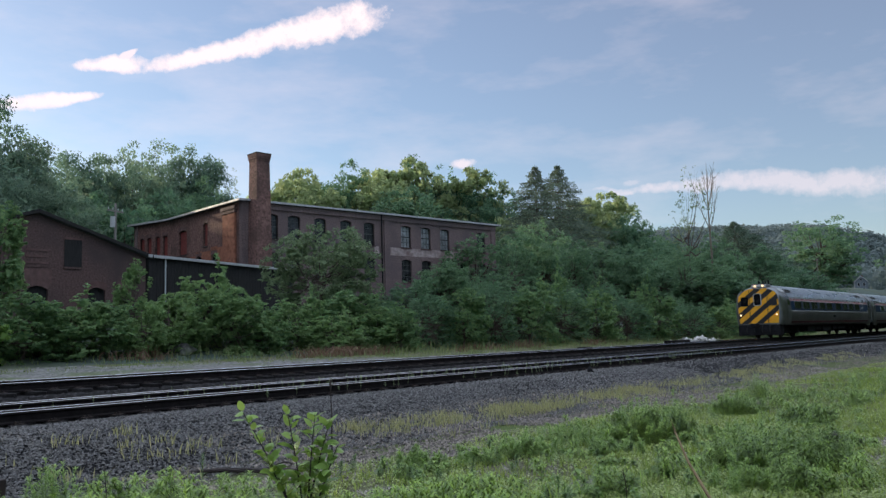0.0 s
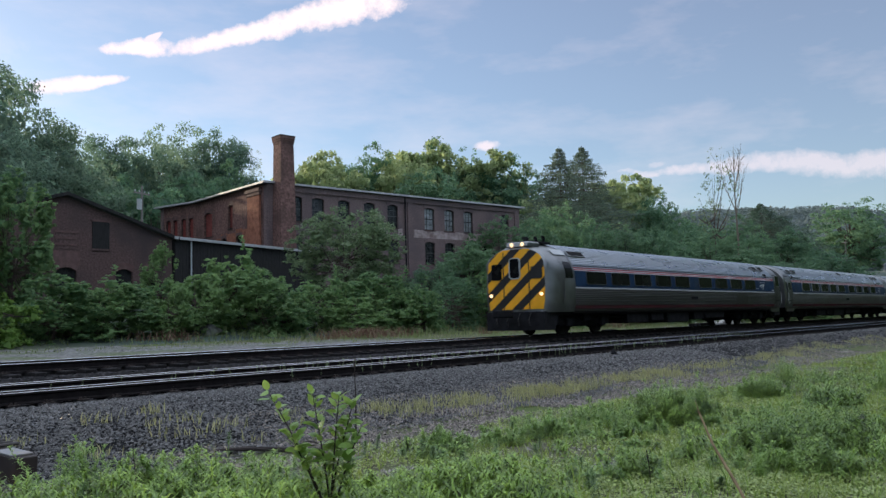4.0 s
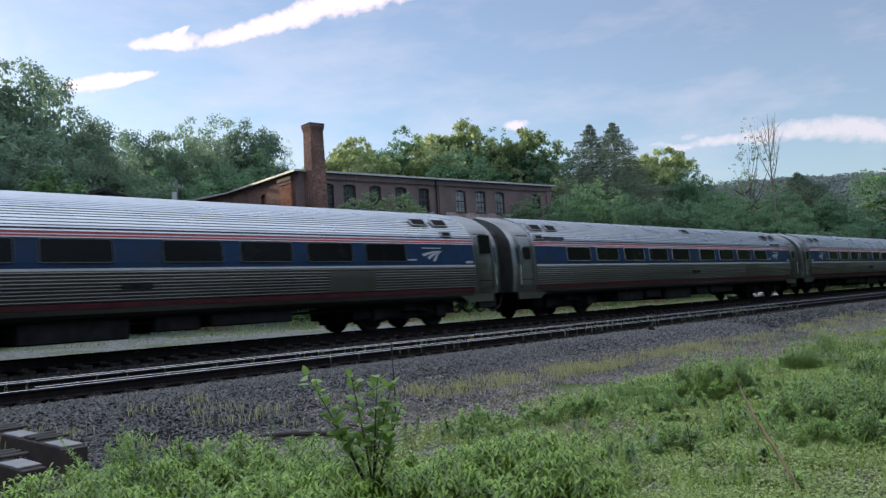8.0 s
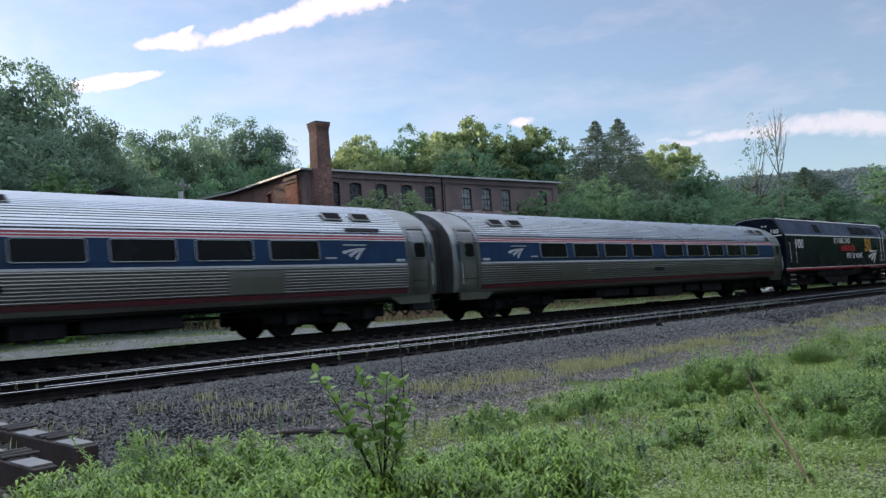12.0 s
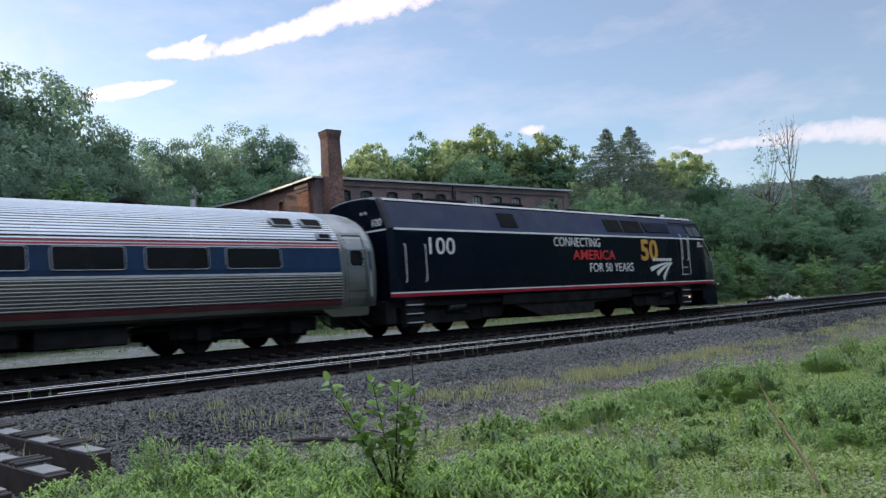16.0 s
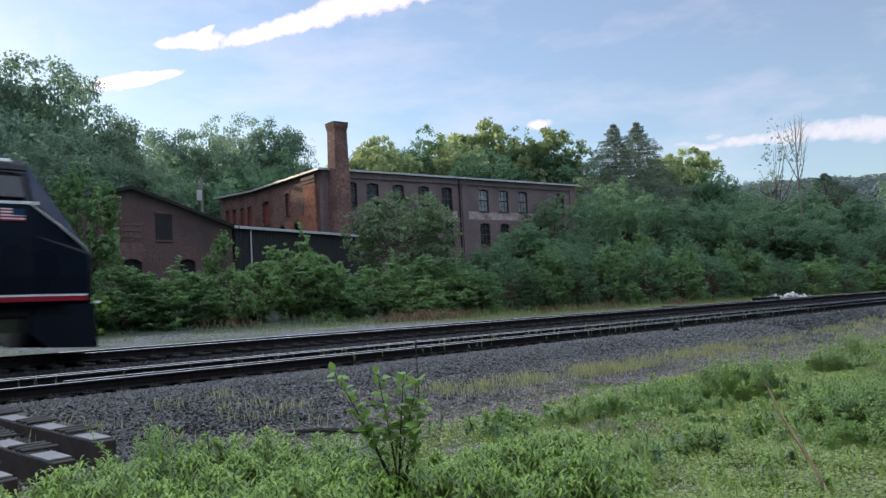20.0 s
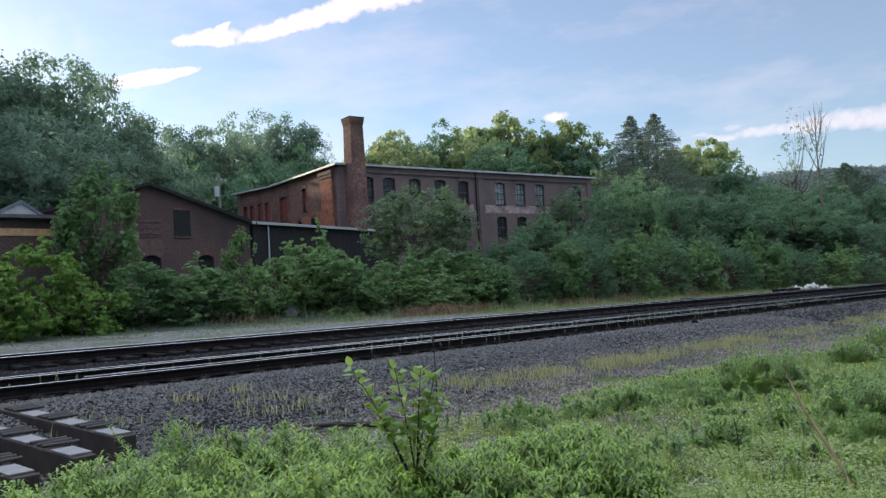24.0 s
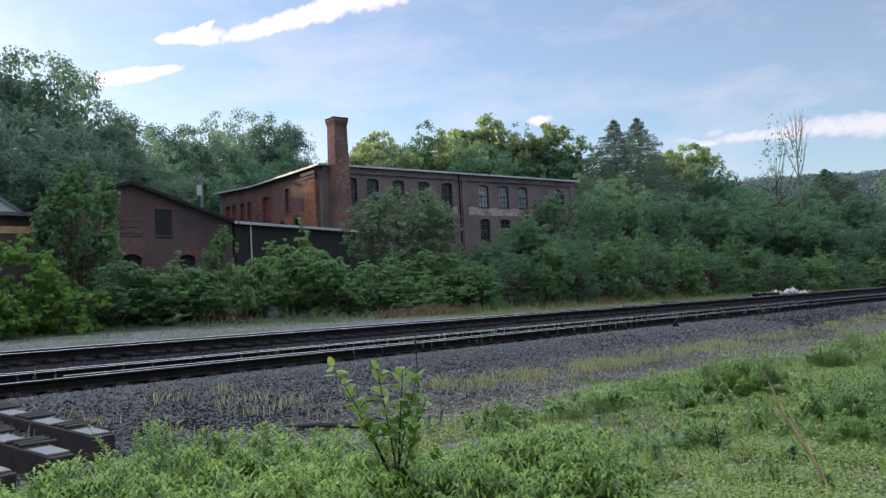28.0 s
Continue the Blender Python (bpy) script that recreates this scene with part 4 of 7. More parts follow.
        part("air_hose", tube([(-0.14, y, 0.85), (-0.3, y, 0.6), (-0.22, y, 0.38)], [0.028] * 3, 6), M_RUBBER, c)
    for side in (-1, 1):
        pts = side_band(1.0, 2.86, 0, 0.004)
        d = part("cab_door", loft([(side * y, z) for y, z in pts], [1.82, 2.54]), M_STEELPLAIN, c, "narrow cab side door")
        part("door_window", loft([(side * y, z) for y, z in side_band(2.14, 2.78, 0, 0.012)], [1.94, 2.48]), M_GLASS, d)
        fr = bmesh.new()
        for xx in (1.80, 2.56):
            loft([(side * y, z) for y, z in side_band(1.0, 2.9, 0, 0.022)], [xx - 0.03, xx + 0.03], fr)
        part("door_frame", fr, M_STEELPLAIN, d)
        part("grab_rail", tube([(1.72, side * 1.66, z) for z in (1.2, 1.25, 2.0, 2.05)], [0.011] * 4, 6), M_STEELPLAIN, c)
        part("side_lamp", box(0.28, 0.42, side * 1.53 - 0.04, side * 1.53 + 0.04, 1.50, 1.74, 0.02), M_UNDER, c)
    # aerials and horn
    bm = box(1.3, 2.7, -0.45, 0.45, 3.55, 3.63, 0.01)
    part("aerial_base", bm, M_UNDER, c)
    part("roof_light_panel", box(-0.42, 0.42, -0.17, 0.17, 0.0, 0.02, 0.01), M_GREY, c, "pale access panel on the roof's shoulder", pose(2.15, -1.09, 3.16, 43, 0, 0))
    for hx, hy, hh in ((1.35, -0.3, 0.14), (1.75, 0.1, 0.2), (2.1, -0.2, 0.2), (2.55, -0.25, 0.26)):
        part("horn", tube([(hx, hy, 3.56), (hx, hy, 3.56 + hh), (hx - 0.1, hy, 3.58 + hh)], [0.05, 0.06, 0.07], 8), M_UNDER, c)


FRONT = ("front_panel", "warning_stripes", "end_window", "window_frame", "cab_window", "number_board", "lamp_housing", "headlamp", "face_post", "lamp_panel", "ditch_lamp", "marker_lamp", "pilot", "side_lamp")


def locomotive():
    c = thing("locomotive", "midnight blue diesel locomotive with white and red stripes and lettering", "locomotive")
    lower = [(1.44, 1.02), (1.50, 1.10), (1.53, 1.6), (1.52, 2.4), (1.50, 3.0)]
    upper = [(1.50, 3.055), (1.31, 3.45), (1.12, 3.85)]
    top = [(1.04, 3.95), (0.6, 4.03), (0.0, 4.05)]
    X0, XC, XN = 0.42, 18.8, 20.0
    xs = [X0 + (17.62 - X0) * i / 8 for i in range(9)]
    for side in (-1, 1):
        def sw(pts, xx=None):
            return loft([(side * y, z) for y, z in pts], xx or xs)
        part("side_panel", sw(lower), M_NAVY, c, "glossy midnight blue side")
        part("upper_stripe", sw([(1.508, 2.995), (1.508, 3.05), (1.49, 3.06)], [X0, 6, 12, 18.75]), M_WHITELET, c, "thin white stripe")
        part("upper_panel", sw(upper), M_NAVYROOF, c, "sloping upper panel, sky reflection put into its slate blue")
        part("red_stripe", sw([(1.505, 1.09), (1.522, 1.10), (1.528, 1.19)], [0.15, 6, 12, 18.4, (18.62, [(side * 1.50, 1.09), (side * 1.517, 1.10), (side * 1.522, 1.19)]), (19.74, [(side * 1.288, 1.09), (side * 1.298, 1.10), (side * 1.303, 1.19)])]), M_RED, c, "broad red sill stripe")
        part("white_stripe", sw([(1.529, 1.195), (1.532, 1.235)], [0.15, 6, 12, 18.4, (18.62, [(side * 1.523, 1.195), (side * 1.526, 1.235)]), (19.74, [(side * 1.304, 1.195), (side * 1.306, 1.235)])]), M_WHITELET, c, "thin white line over the red stripe")
        # pale strip paints the glint of sky along the curved roof edge
        part("roof_edge", sw([(1.095, 3.89), (1.055, 3.945), (0.99, 3.968)], [X0, 6, 12, 18.4]), M_FLASH, c, "bright strip painting the sky's glint on the roof edge")
        part("skirt", sw([(1.40, 0.72), (1.45, 1.02)], [5.0, 12.6]), M_UNDER, c)
    roof = [(-y, z) for y, z in top] + [(y, z) for y, z in top[::-1]][1:]
    part("roof", loft(roof, xs), M_NAVYROOF, c, "roof with sky reflection put into its slate blue")
    # rear end
    ring = [(-y, z) for y, z in lower + upper + top] + [(y, z) for y, z in (lower + upper + top)[::-1]][1:]
    bm = loft(ring, [(0.42, ring), (0.28, [(y * 0.99, 1.02 + (z - 1.02) * 0.995) for y, z in ring]), (0.2, [(y * 0.955, 1.02 + (z - 1.02) * 0.98) for y, z in ring])])
    vs = [v for v in bm.verts if abs(v.co.x - 0.2) < 1e-6]
    bm.faces.new(sorted(vs, key=lambda v: math.atan2(v.co.z - 2.4, v.co.y)))
    bmesh.ops.recalc_face_normals(bm, faces=bm.faces)
    part("rear_end", bm, M_NAVY, c)
    part("rear_door", box(0.16, 0.21, -0.42, 0.42, 1.1, 3.1, 0.02), M_NAVY, c)
    lettering("rear_number", "100", 0.22, 0.40, M_WHITELET, c, pose(0.188, -0.86, 3.12, 90, 0, -90), "white painted 100")
    part("rear_stripe", box(0.185, 0.2, -1.41, 1.41, 2.98, 3.03), M_WHITELET, c, "thin white stripe")
    for y in (-0.42, -0.60):
        part("rear_lamp", tube([(0.2, y, 3.55), (0.15, y, 3.55)], [0.045, 0.045], 12), M_GREY, c, "unlit grey lamp")
    # nose
    prof = lower + upper + top
    nose_end = [(1.22, 1.02), (1.27, 1.10), (1.29, 1.6), (1.28, 2.05), (1.25, 2.12), (1.2, 2.17), (1.1, 2.2), (0.95, 2.23), (0.85, 2.25), (0.5, 2.29), (0.0, 2.3)]
    full = [(-y, z) for y, z in prof] + [(y, z) for y, z in prof[::-1]][1:]
    fend = [(-y, z) for y, z in nose_end] + [(y, z) for y, z in nose_end[::-1]][1:]
    bm = loft(full, [(17.62, full), (18.35, full), (18.62, [(y * 0.99, z if z < 3.5 else z - 0.03) for y, z in full]), (19.76, fend), (19.85, [(y * 0.96, z * 0.995 if z > 2 else z) for y, z in fend])])
    vs = [v for v in bm.verts if abs(v.co.x - 19.85) < 1e-6]
    bm.faces.new(sorted(vs, key=lambda v: math.atan2(v.co.z - 1.6, v.co.y)))
    bmesh.ops.recalc_face_normals(bm, faces=bm.faces)
    part("nose", bm, M_NAVY, c, "sloping midnight blue nose")
    part("windscreen", prism([(18.77, 3.68), (19.42, 2.78), (19.44, 2.80), (18.79, 3.70)], -0.8, 0.8), M_GLASS, c)
    for side in (-1, 1):
        part("nose_stripe", tube([(18.58, side * 1.50, 3.03), (19.17, side * 1.41, 2.62), (19.77, side * 1.26, 2.16)], [0.022] * 3, 6), M_WHITELET, c, "thin white stripe down the nose")
        part("windscreen_edge", tube([(18.62, side * 1.07, 3.85), (19.73, side * 0.98, 2.27)], [0.03] * 2, 6), M_NAVYROOF, c)
        fm = Matrix.Translation((0, side * 1.372, 0)) @ Matrix.Translation((0, 0, 3.37)) @ Matrix.Rotation(radians(side * 27), 4, "X") @ Matrix.Translation((0, 0, -3.37))
        for xa, xb in ((17.47, 17.92), (17.97, 18.50)):
            cw = part("cab_window", prism(rounded(xa, xb, 3.10, 3.60, 0.04), -0.008, 0.008), M_CABGLASS, c, "greyish cab side pane", fm)
            part("window_frame", ring_prism(rounded(xa - 0.03, xb + 0.03, 3.07, 3.63, 0.06), rounded(xa, xb, 3.10, 3.60, 0.04), -0.014, 0.014), M_LOUVRE, cw)
        part("drip_rail", tube([(16.1, side * 1.255, 3.70), (18.6, side * 1.255, 3.70)], [0.02, 0.02], 6), M_LOUVRE, c, "dark drip rail over the cab windows")
        # skin over the nose's slope, coloured as if it mirrored the sky
        sk = bmesh.new()
        q = [(18.63, side * 1.535, 3.06), (19.80, side * 1.292, 2.16), (19.78, side * 1.02, 2.30), (18.64, side * 1.11, 3.88)]
        sk.faces.new([sk.verts.new(v) for v in q])
        part("nose_slope", sk, M_NAVYROOF, c, "sloping nose panel, sky reflection put into its slate blue")
        for xa, xb in ((5.17, 6.02), (11.28, 12.36), (12.50, 13.86)):
            lm = Matrix.Translation((0, side * 1.305, 3.47)) @ Matrix.Rotation(radians(side * 27), 4, "X")
            lv = part("louvre", box(xa, xb, -0.012, 0.012, -0.30, 0.24), M_LOUVRE, c, "black louvred intake", lm)
        lv = part("louvre", box(14.02, 15.96, -0.012, 0.012, -0.26, 0.20), M_LOUVRE, c, "black slatted intake", Matrix.Translation((0, side * 1.305, 3.47)) @ Matrix.Rotation(radians(side * 27), 4, "X"))
        for k in range(8):
            part("slat", box(14.04, 15.94, -0.03, 0.03, -0.24 + 0.053 * k, -0.22 + 0.053 * k), M_NAVYROOF, lv)
        # doors, grab rails and steps
        for xa, xb, z1 in ((0.90, 1.42, 2.95), (16.52, 17.06, 2.9)):
            d = part("door", box(xa, xb, side * 1.525 - 0.012, side * 1.525 + 0.012, 1.3, z1, 0.008), M_NAVY, c, "midnight blue side door")
        for xa, za, zb in ((0.73, 1.5, 2.6), (1.52, 1.5, 2.6), (16.45, 1.48, 3.2), (17.13, 1.48, 3.2), (16.57, 2.1, 3.0), (17.02, 2.1, 3.0)):
            part("grab_rail", tube([(xa, side * 1.53, zb), (xa, side * 1.6, zb - 0.05), (xa, side * 1.6, za + 0.05), (xa, side * 1.53, za)], [0.012] * 4, 6), M_WHITELET, c, "white grab rail")
        for xa in (0.85, 16.58):
            for z in (0.35, 0.6, 0.85):
                part("step", box(xa - 0.08, xa + 0.5, side * 1.42 - 0.12, side * 1.42 + 0.12, z, z + 0.03), M_GREY, c, "pale worn step")
            part("step_well", box(xa - 0.12, xa + 0.54, side * 1.3 - 0.16, side * 1.3 + 0.05, 0.25, 1.0), M_UNDER, c)
        for z in (1.5, 1.8):
            part("step", box(16.58, 17.0, side * 1.545 - 0.02, side * 1.545 + 0.02, z, z + 0.025), M_WHITELET, c)
        part("step_lamp", box(16.86, 16.92, side * 1.56 - 0.02, side * 1.56 + 0.02, 0.54, 0.60), M_LAMPSMALL, c, "small lit step lamp")
        # lettering
        flip = 0 if side < 0 else 180

        def on_side(xa, xb, z):
            x = xa if side < 0 else xb
            return pose(x, side * 1.536, z, 90, 0, flip)
        lettering("road_number", "100", 0.50, 1.08, M_WHITELET, c, on_side(1.74, 2.82, 2.30), "white painted 100")
        lettering("slogan_line", "CONNECTING", 0.32, 2.80, M_WHITELET, c, on_side(7.76, 10.56, 2.60), "white painted word CONNECTING")
        lettering("slogan_line", "AMERICA", 0.36, 2.70, M_REDLET, c, on_side(8.83, 11.53, 2.13), "red painted word AMERICA", 0.012)
        lettering("slogan_line", "FOR 50 YEARS", 0.32, 2.92, M_WHITELET, c, on_side(9.82, 12.76, 1.69), "white painted words FOR 50 YEARS")
        lettering("anniversary_number", "50", 0.86, 1.28, M_GOLD, c, on_side(13.36, 14.64, 2.08), "gold painted 50", 0.03)
        em = emblem(c, on_side(13.92, 15.76, 1.45), 1.84, 0.58, M_WHITELET)
        for k in range(6):
            xa = 14.22 + 0.25 * k
            part("name_bar", box(0, 0.19, -0.003, 0.003, 0, 0.12), M_WHITELET, c, "pale bar of lettering", Matrix.Translation((xa if side < 0 else xa + 0.19, side * 1.538, 2.07)) @ Matrix.Rotation(radians(flip), 4, "Z"))
        fl = part("flag", box(18.03, 18.48, side * 1.535 - 0.003, side * 1.535 + 0.003, 2.66, 2.90), M_WHITELET, c, "small red and white striped flag")
        for k in range(4):
            part("flag_stripe", box(18.03, 18.48, side * 1.537 - 0.004, side * 1.537 + 0.004, 2.66 + k * 0.062, 2.69 + k * 0.062), M_RED, fl)
        part("flag_canton", box(18.25 if side < 0 else 18.03, 18.48 if side < 0 else 18.26, side * 1.538 - 0.006, side * 1.538 + 0.006, 2.77, 2.90), M_BLUE, fl)
        part("mirror", box(19.85, 19.97, side * 1.38 - 0.02, side * 1.38 + 0.02, 1.03, 1.08), M_WHITELET, c)
    for xa, xb, h in ((5.9, 7.3, 0.10), (2.6, 4.4, 0.07), (15.0, 16.6, 0.1), (10.0, 11.2, 0.05)):
        part("roof_vent", box(xa, xb, -0.7, 0.7, 4.0, 4.05 + h, 0.04), M_LOUVRE, c)
    part("horn", tube([(16.9, -0.4, 4.08), (17.3, -0.4, 4.1)], [0.05, 0.09], 10), M_GREY, c)
    part("pilot", prism([(18.95, 0.18), (19.93, 0.12), (19.88, 1.02), (18.6, 1.02), (18.6, 0.5)], -1.3, 1.3), M_NAVY, c, "dark pilot skirt")
    part("rear_pilot", box(0.15, 0.5, -1.3, 1.3, 0.35, 1.02, 0.02), M_UNDER, c)
    part("coupler", box(-0.15, 0.4, -0.16, 0.16, 0.72, 1.0, 0.04), M_UNDER, c)
    part("underframe", box(0.4, 19.4, -1.3, 1.3, 0.8, 1.05, 0.02), M_UNDER, c)
    part("fuel_tank", prism([(5.2, 0.95), (5.6, 0.72), (7.1, 0.25), (10.1, 0.25), (10.2, 0.6), (12.6, 0.72), (12.6, 0.95)], -1.35, 1.35), M_UNDER, c, "grimy fuel tank")
    truck(c, 2.95, 2.9, 0.508, loco=True)
    truck(c, 15.6, 2.9, 0.508, loco=True)
    return c


def train_s(t):
    """Where the cab car's front stands along the line at t seconds."""
    return 54.92 - 7.593 * t + 0.0142 * t * t + 0.4 * smooth(16.6, 20.2, t)


CARS = [
    (coach("cab_coach", "stainless cab coach with yellow and black striped front, headlamps lit", cab=True), 0.0),
    (coach("coach", "fluted stainless coach with a blue window band and red stripes"), CAR_LEN),
    (coach("coach", "fluted stainless coach with a blue window band, coupled to the locomotive", turned=True), 3 * CAR_LEN),
    (locomotive(), 3 * CAR_LEN),
]
part("roof_hatch", box(-0.30, 0.30, -0.15, 0.15, -0.02, 0.03, 0.01), M_STEELPLAIN, CARS[1][0], "small roof hatch left ajar", pose(13.78, -0.94, 3.27, 36, 0, 0))
part("vent_grille", box(-0.25, 0.25, -0.11, 0.11, 0.03, 0.04), M_LOUVRE, CARS[1][0], m=pose(13.78, -0.94, 3.27, 36, 0, 0))
for ob, _ in CARS:
    ob["group"] = "cars of the train"

# ---------------------------------------------------------------- buildings


def wall_panel(length, z0, z1, thick, openings, gable=None):
    """A wall along x from 0, its outer face at y = 0, with openings (x0, x1, z0, z1) right through it."""
    bm = bmesh.new()
    xs = sorted({0.0, length, *(o[0] for o in openings), *(o[1] for o in openings)})
    zs = sorted({z0, z1, *(o[2] for o in openings), *(o[3] for o in openings)})

    def quad(a, b, c, d):
        bm.faces.new([bm.verts.new(q) for q in (a, b, c, d)])
    for xa, xb in zip(xs, xs[1:]):
        for za, zb in zip(zs, zs[1:]):
            xm, zm = (xa + xb) / 2, (za + zb) / 2
            if any(o[0] < xm < o[1] and o[2] < zm < o[3] for o in openings):
                continue
            quad((xa, 0, za), (xb, 0, za), (xb, 0, zb), (xa, 0, zb))
            quad((xb, thick, za), (xa, thick, za), (xa, thick, zb), (xb, thick, zb))
    for xa, xb, za, zb in openings:
        quad((xa, 0, za), (xa, 0, zb), (xa, thick, zb), (xa, thick, za))
        quad((xb, 0, zb), (xb, 0, za), (xb, thick, za), (xb, thick, zb))
        quad((xa, 0, zb), (xb, 0, zb), (xb, thick, zb), (xa, thick, zb))
        quad((xb, 0, za), (xa, 0, za), (xa, thick, za), (xb, thick, za))
    quad((0, 0, z1), (length, 0, z1), (length, thick, z1), (0, thick, z1))
    quad((0, thick, z0), (0, 0, z0), (0, 0, z1), (0, thick, z1))
    quad((length, 0, z0), (length, thick, z0), (length, thick, z1), (length, 0, z1))
    bmesh.ops.remove_doubles(bm, verts=bm.verts, dist=1e-4)
    return bm


def arch(x0, x1, z, rise, band, y0, y1):
    """A flat brick arch over an opening."""
    w, pts, inner = x1 - x0, [], []
    for i in range(9):
        f = i / 8
        h = rise * (1 - (2 * f - 1) ** 2)
        inner.append((x0 + w * f, z - rise + h))
        pts.append((x0 - 0.12 + (w + 0.24) * f, z + 0.02 + h * 0.9 + band * 0.6))
    return prism(inner + pts[::-1], y0, y1)


def sash_window(parent, x0, x1, z0, z1, y, mode, boards=None):
    """Two sashes with glazing bars in an opening; or boards, or a dark void."""
    w = part("window", box(x0, x1, y, y + 0.03, z0, z1), {"glass": M_PANE, "pale": M_PANEPALE, "dark": M_VOID, "boards": boards or M_REDBOARD}[mode], parent)
    bm = bmesh.new()
    t = 0.07
    for a, b, c, d in ((x0, x0 + t, z0, z1), (x1 - t, x1, z0, z1), (x0 + t, x1 - t, z0, z0 + t), (x0 + t, x1 - t, z1 - t * 1.6, z1)):
        box(a, b, y - 0.05, y, c, d, bm=bm)
    part("window_frame", bm, M_DARKWOOD, w)
    if mode in ("glass", "pale"):
        bm = bmesh.new()
        zm = (z0 + z1) / 2
        box(x0 + t, x1 - t, y - 0.045, y, zm - 0.04, zm + 0.04, bm=bm)
        for k in (1, 2):
            xx = x0 + (x1 - x0) * k / 3
            box(xx - 0.016, xx + 0.016, y - 0.025, y, z0 + t, z1 - t, bm=bm)
        for f in (0.25, 0.75):
            zz = z0 + (z1 - z0) * f
            box(x0 + t, x1 - t, y - 0.025, y, zz - 0.016, zz + 0.016, bm=bm)
        part("glazing_bar", bm, M_BAR if mode == "glass" else M_DARKWOOD, w)
    if mode == "boards":
        n = max(3, int((x1 - x0) / 0.2))
        for k in range(n):
            a = x0 + t + (x1 - x0 - 2 * t) * k / n
            part("board", box(a + 0.006, a + (x1 - x0 - 2 * t) / n - 0.006, y - 0.03, y - 0.005, z0 + t, z1 - t), boards or M_REDBOARD, w)
    part("sill", box(x0 - 0.08, x1 + 0.08, -0.07, y + 0.02, z0 - 0.11, z0 - 0.003), M_BRICKWORK, w)
    return w


def mill():
    b = thing("brick_mill", "three-storey dark brick mill, arched windows, pale roof edge", "factory", at(44.0, 58.0, 0, -8.0))
    L, D, D1, Z0, Z1 = 31.75, 19.5, 14.0, 0.4, 12.95      # D1: where the end wall turns a little outwards
    xs = [2.95, 5.3, 8.15, 11.1, 13.9, 18.6, 21.3, 24.0, 29.5]
    rows = [(9.85, 12.1), (6.4, 8.65), (2.6, 5.0)]
    ops = [(x - 0.66, x + 0.66, z0, z1) for x in xs for z0, z1 in rows]
    ops += [(26.7 - 0.66, 26.7 + 0.66, z0, z1) for z0, z1 in rows[1:]]
    part("wall", wall_panel(L, Z0, Z1, 0.45, ops), M_BRICKMILL, b, "sooty dark red brick front wall, haze put into its colour")
    for i, (a, c, z0, z1) in enumerate(ops):
        top = z0 > 9
        mode = "pale" if top and 17 < a < 24.5 else "glass" if top or i % 3 == 1 else "dark"
        w = sash_window(b, a, c, z0, z1, 0.22, mode)
        part("arch", arch(a, c, z1, 0.17, 0.34, -0.03, 0.2), M_BRICKMILL, w)
    # left wall: its outer face looks along -x; its far third turns outwards
    turn = Matrix.Translation((0, D1, 0)) @ Matrix.Rotation(radians(-90), 4, "Z")
    lw = [(D1 - y - w / 2, D1 - y + w / 2, z0, z1, md) for y, w, z0, z1, md in (
        (6.7, 0.85, 9.7, 11.9, "boards"), (11.35, 1.75, 9.3, 11.7, "boards"), (5.0, 1.1, 6.6, 8.9, "dark"), (8.0, 1.1, 6.6, 8.9, "dark"))]
    p = part("side_wall", wall_panel(D1 - 0.45, Z0, Z1, 0.45, [q[:4] for q in lw]), M_BRICKSIDE, b, "weathered brick end wall with red boarded windows", turn)
    far = Matrix.Translation((-1.35, 19.6, 0)) @ Matrix.Rotation(math.atan2(-5.6, 1.35), 4, "Z")
    fw = [(5.76 - u - 0.38, 5.76 - u + 0.38, 9.5, 11.6) for u in (0.85, 2.0, 3.35, 4.45)]
    p2 = part("side_wall", wall_panel(5.76, Z0, Z1, 0.45, fw), M_BRICKSIDE, b, "weathered brick end wall with red boarded windows", far)
    for a, c, z0, z1 in fw:
        w = sash_window(p2, a, c, z0, z1, 0.2, "boards")
        part("arch", arch(a, c, z1, 0.2, 0.28, -0.03, 0.18), M_BRICK, p2)
    for a, c, z0, z1, md in lw:
        w = sash_window(p, a, c, z0, z1, 0.2, md)
    for a, c, z0, z1, md in lw:
        part("arch", arch(a, c, z1, 0.22, 0.3, -0.03, 0.18), M_BRICK, p)
    part("pilaster", box(D1 - 3.05, D1 - 0.9, -0.22, 0.0, Z0, 12.1, 0.02), M_BRICKORANGE, p, "newer orange brick pier")
    bm = box(D1 - 3.15, D1 - 0.8, -0.28, 0.0, 12.1, 12.4)
    box(D1 - 3.25, D1 - 0.7, -0.34, 0.0, 12.4, 12.7, bm=bm)
    part("corbel", bm, M_BRICK, p)
    for y0, y1, z0, z1 in ((3.1, 4.4, 6.6, 9.35), (4.4, 5.6, 9.12, 9.5), (5.6, 7.4, 6.6, 9.2), (7.4, 8.6, 9.12, 9.3), (8.6, 9.7, 6.6, 8.95), (9.7, 10.4, 7.4, 8.4)):
        part("brick_patch", box(D1 - y1, D1 - y0, -0.03, -0.004, z0, z1), M_BRICKORANGE, p, "repaired orange brick patch")
    # back and right walls
    part("back_wall", wall_panel(L + 1.35, Z0, Z1, 0.45, []), M_BRICKMILL, b, m=Matrix.Translation((L, D, 0)) @ Matrix.Rotation(math.pi, 4, "Z"))
    part("right_wall", wall_panel(D - 0.9, Z0, Z1, 0.45, []), M_BRICKMILL, b, m=Matrix.Translation((L, 0.45, 0)) @ Matrix.Rotation(math.pi / 2, 4, "Z"))
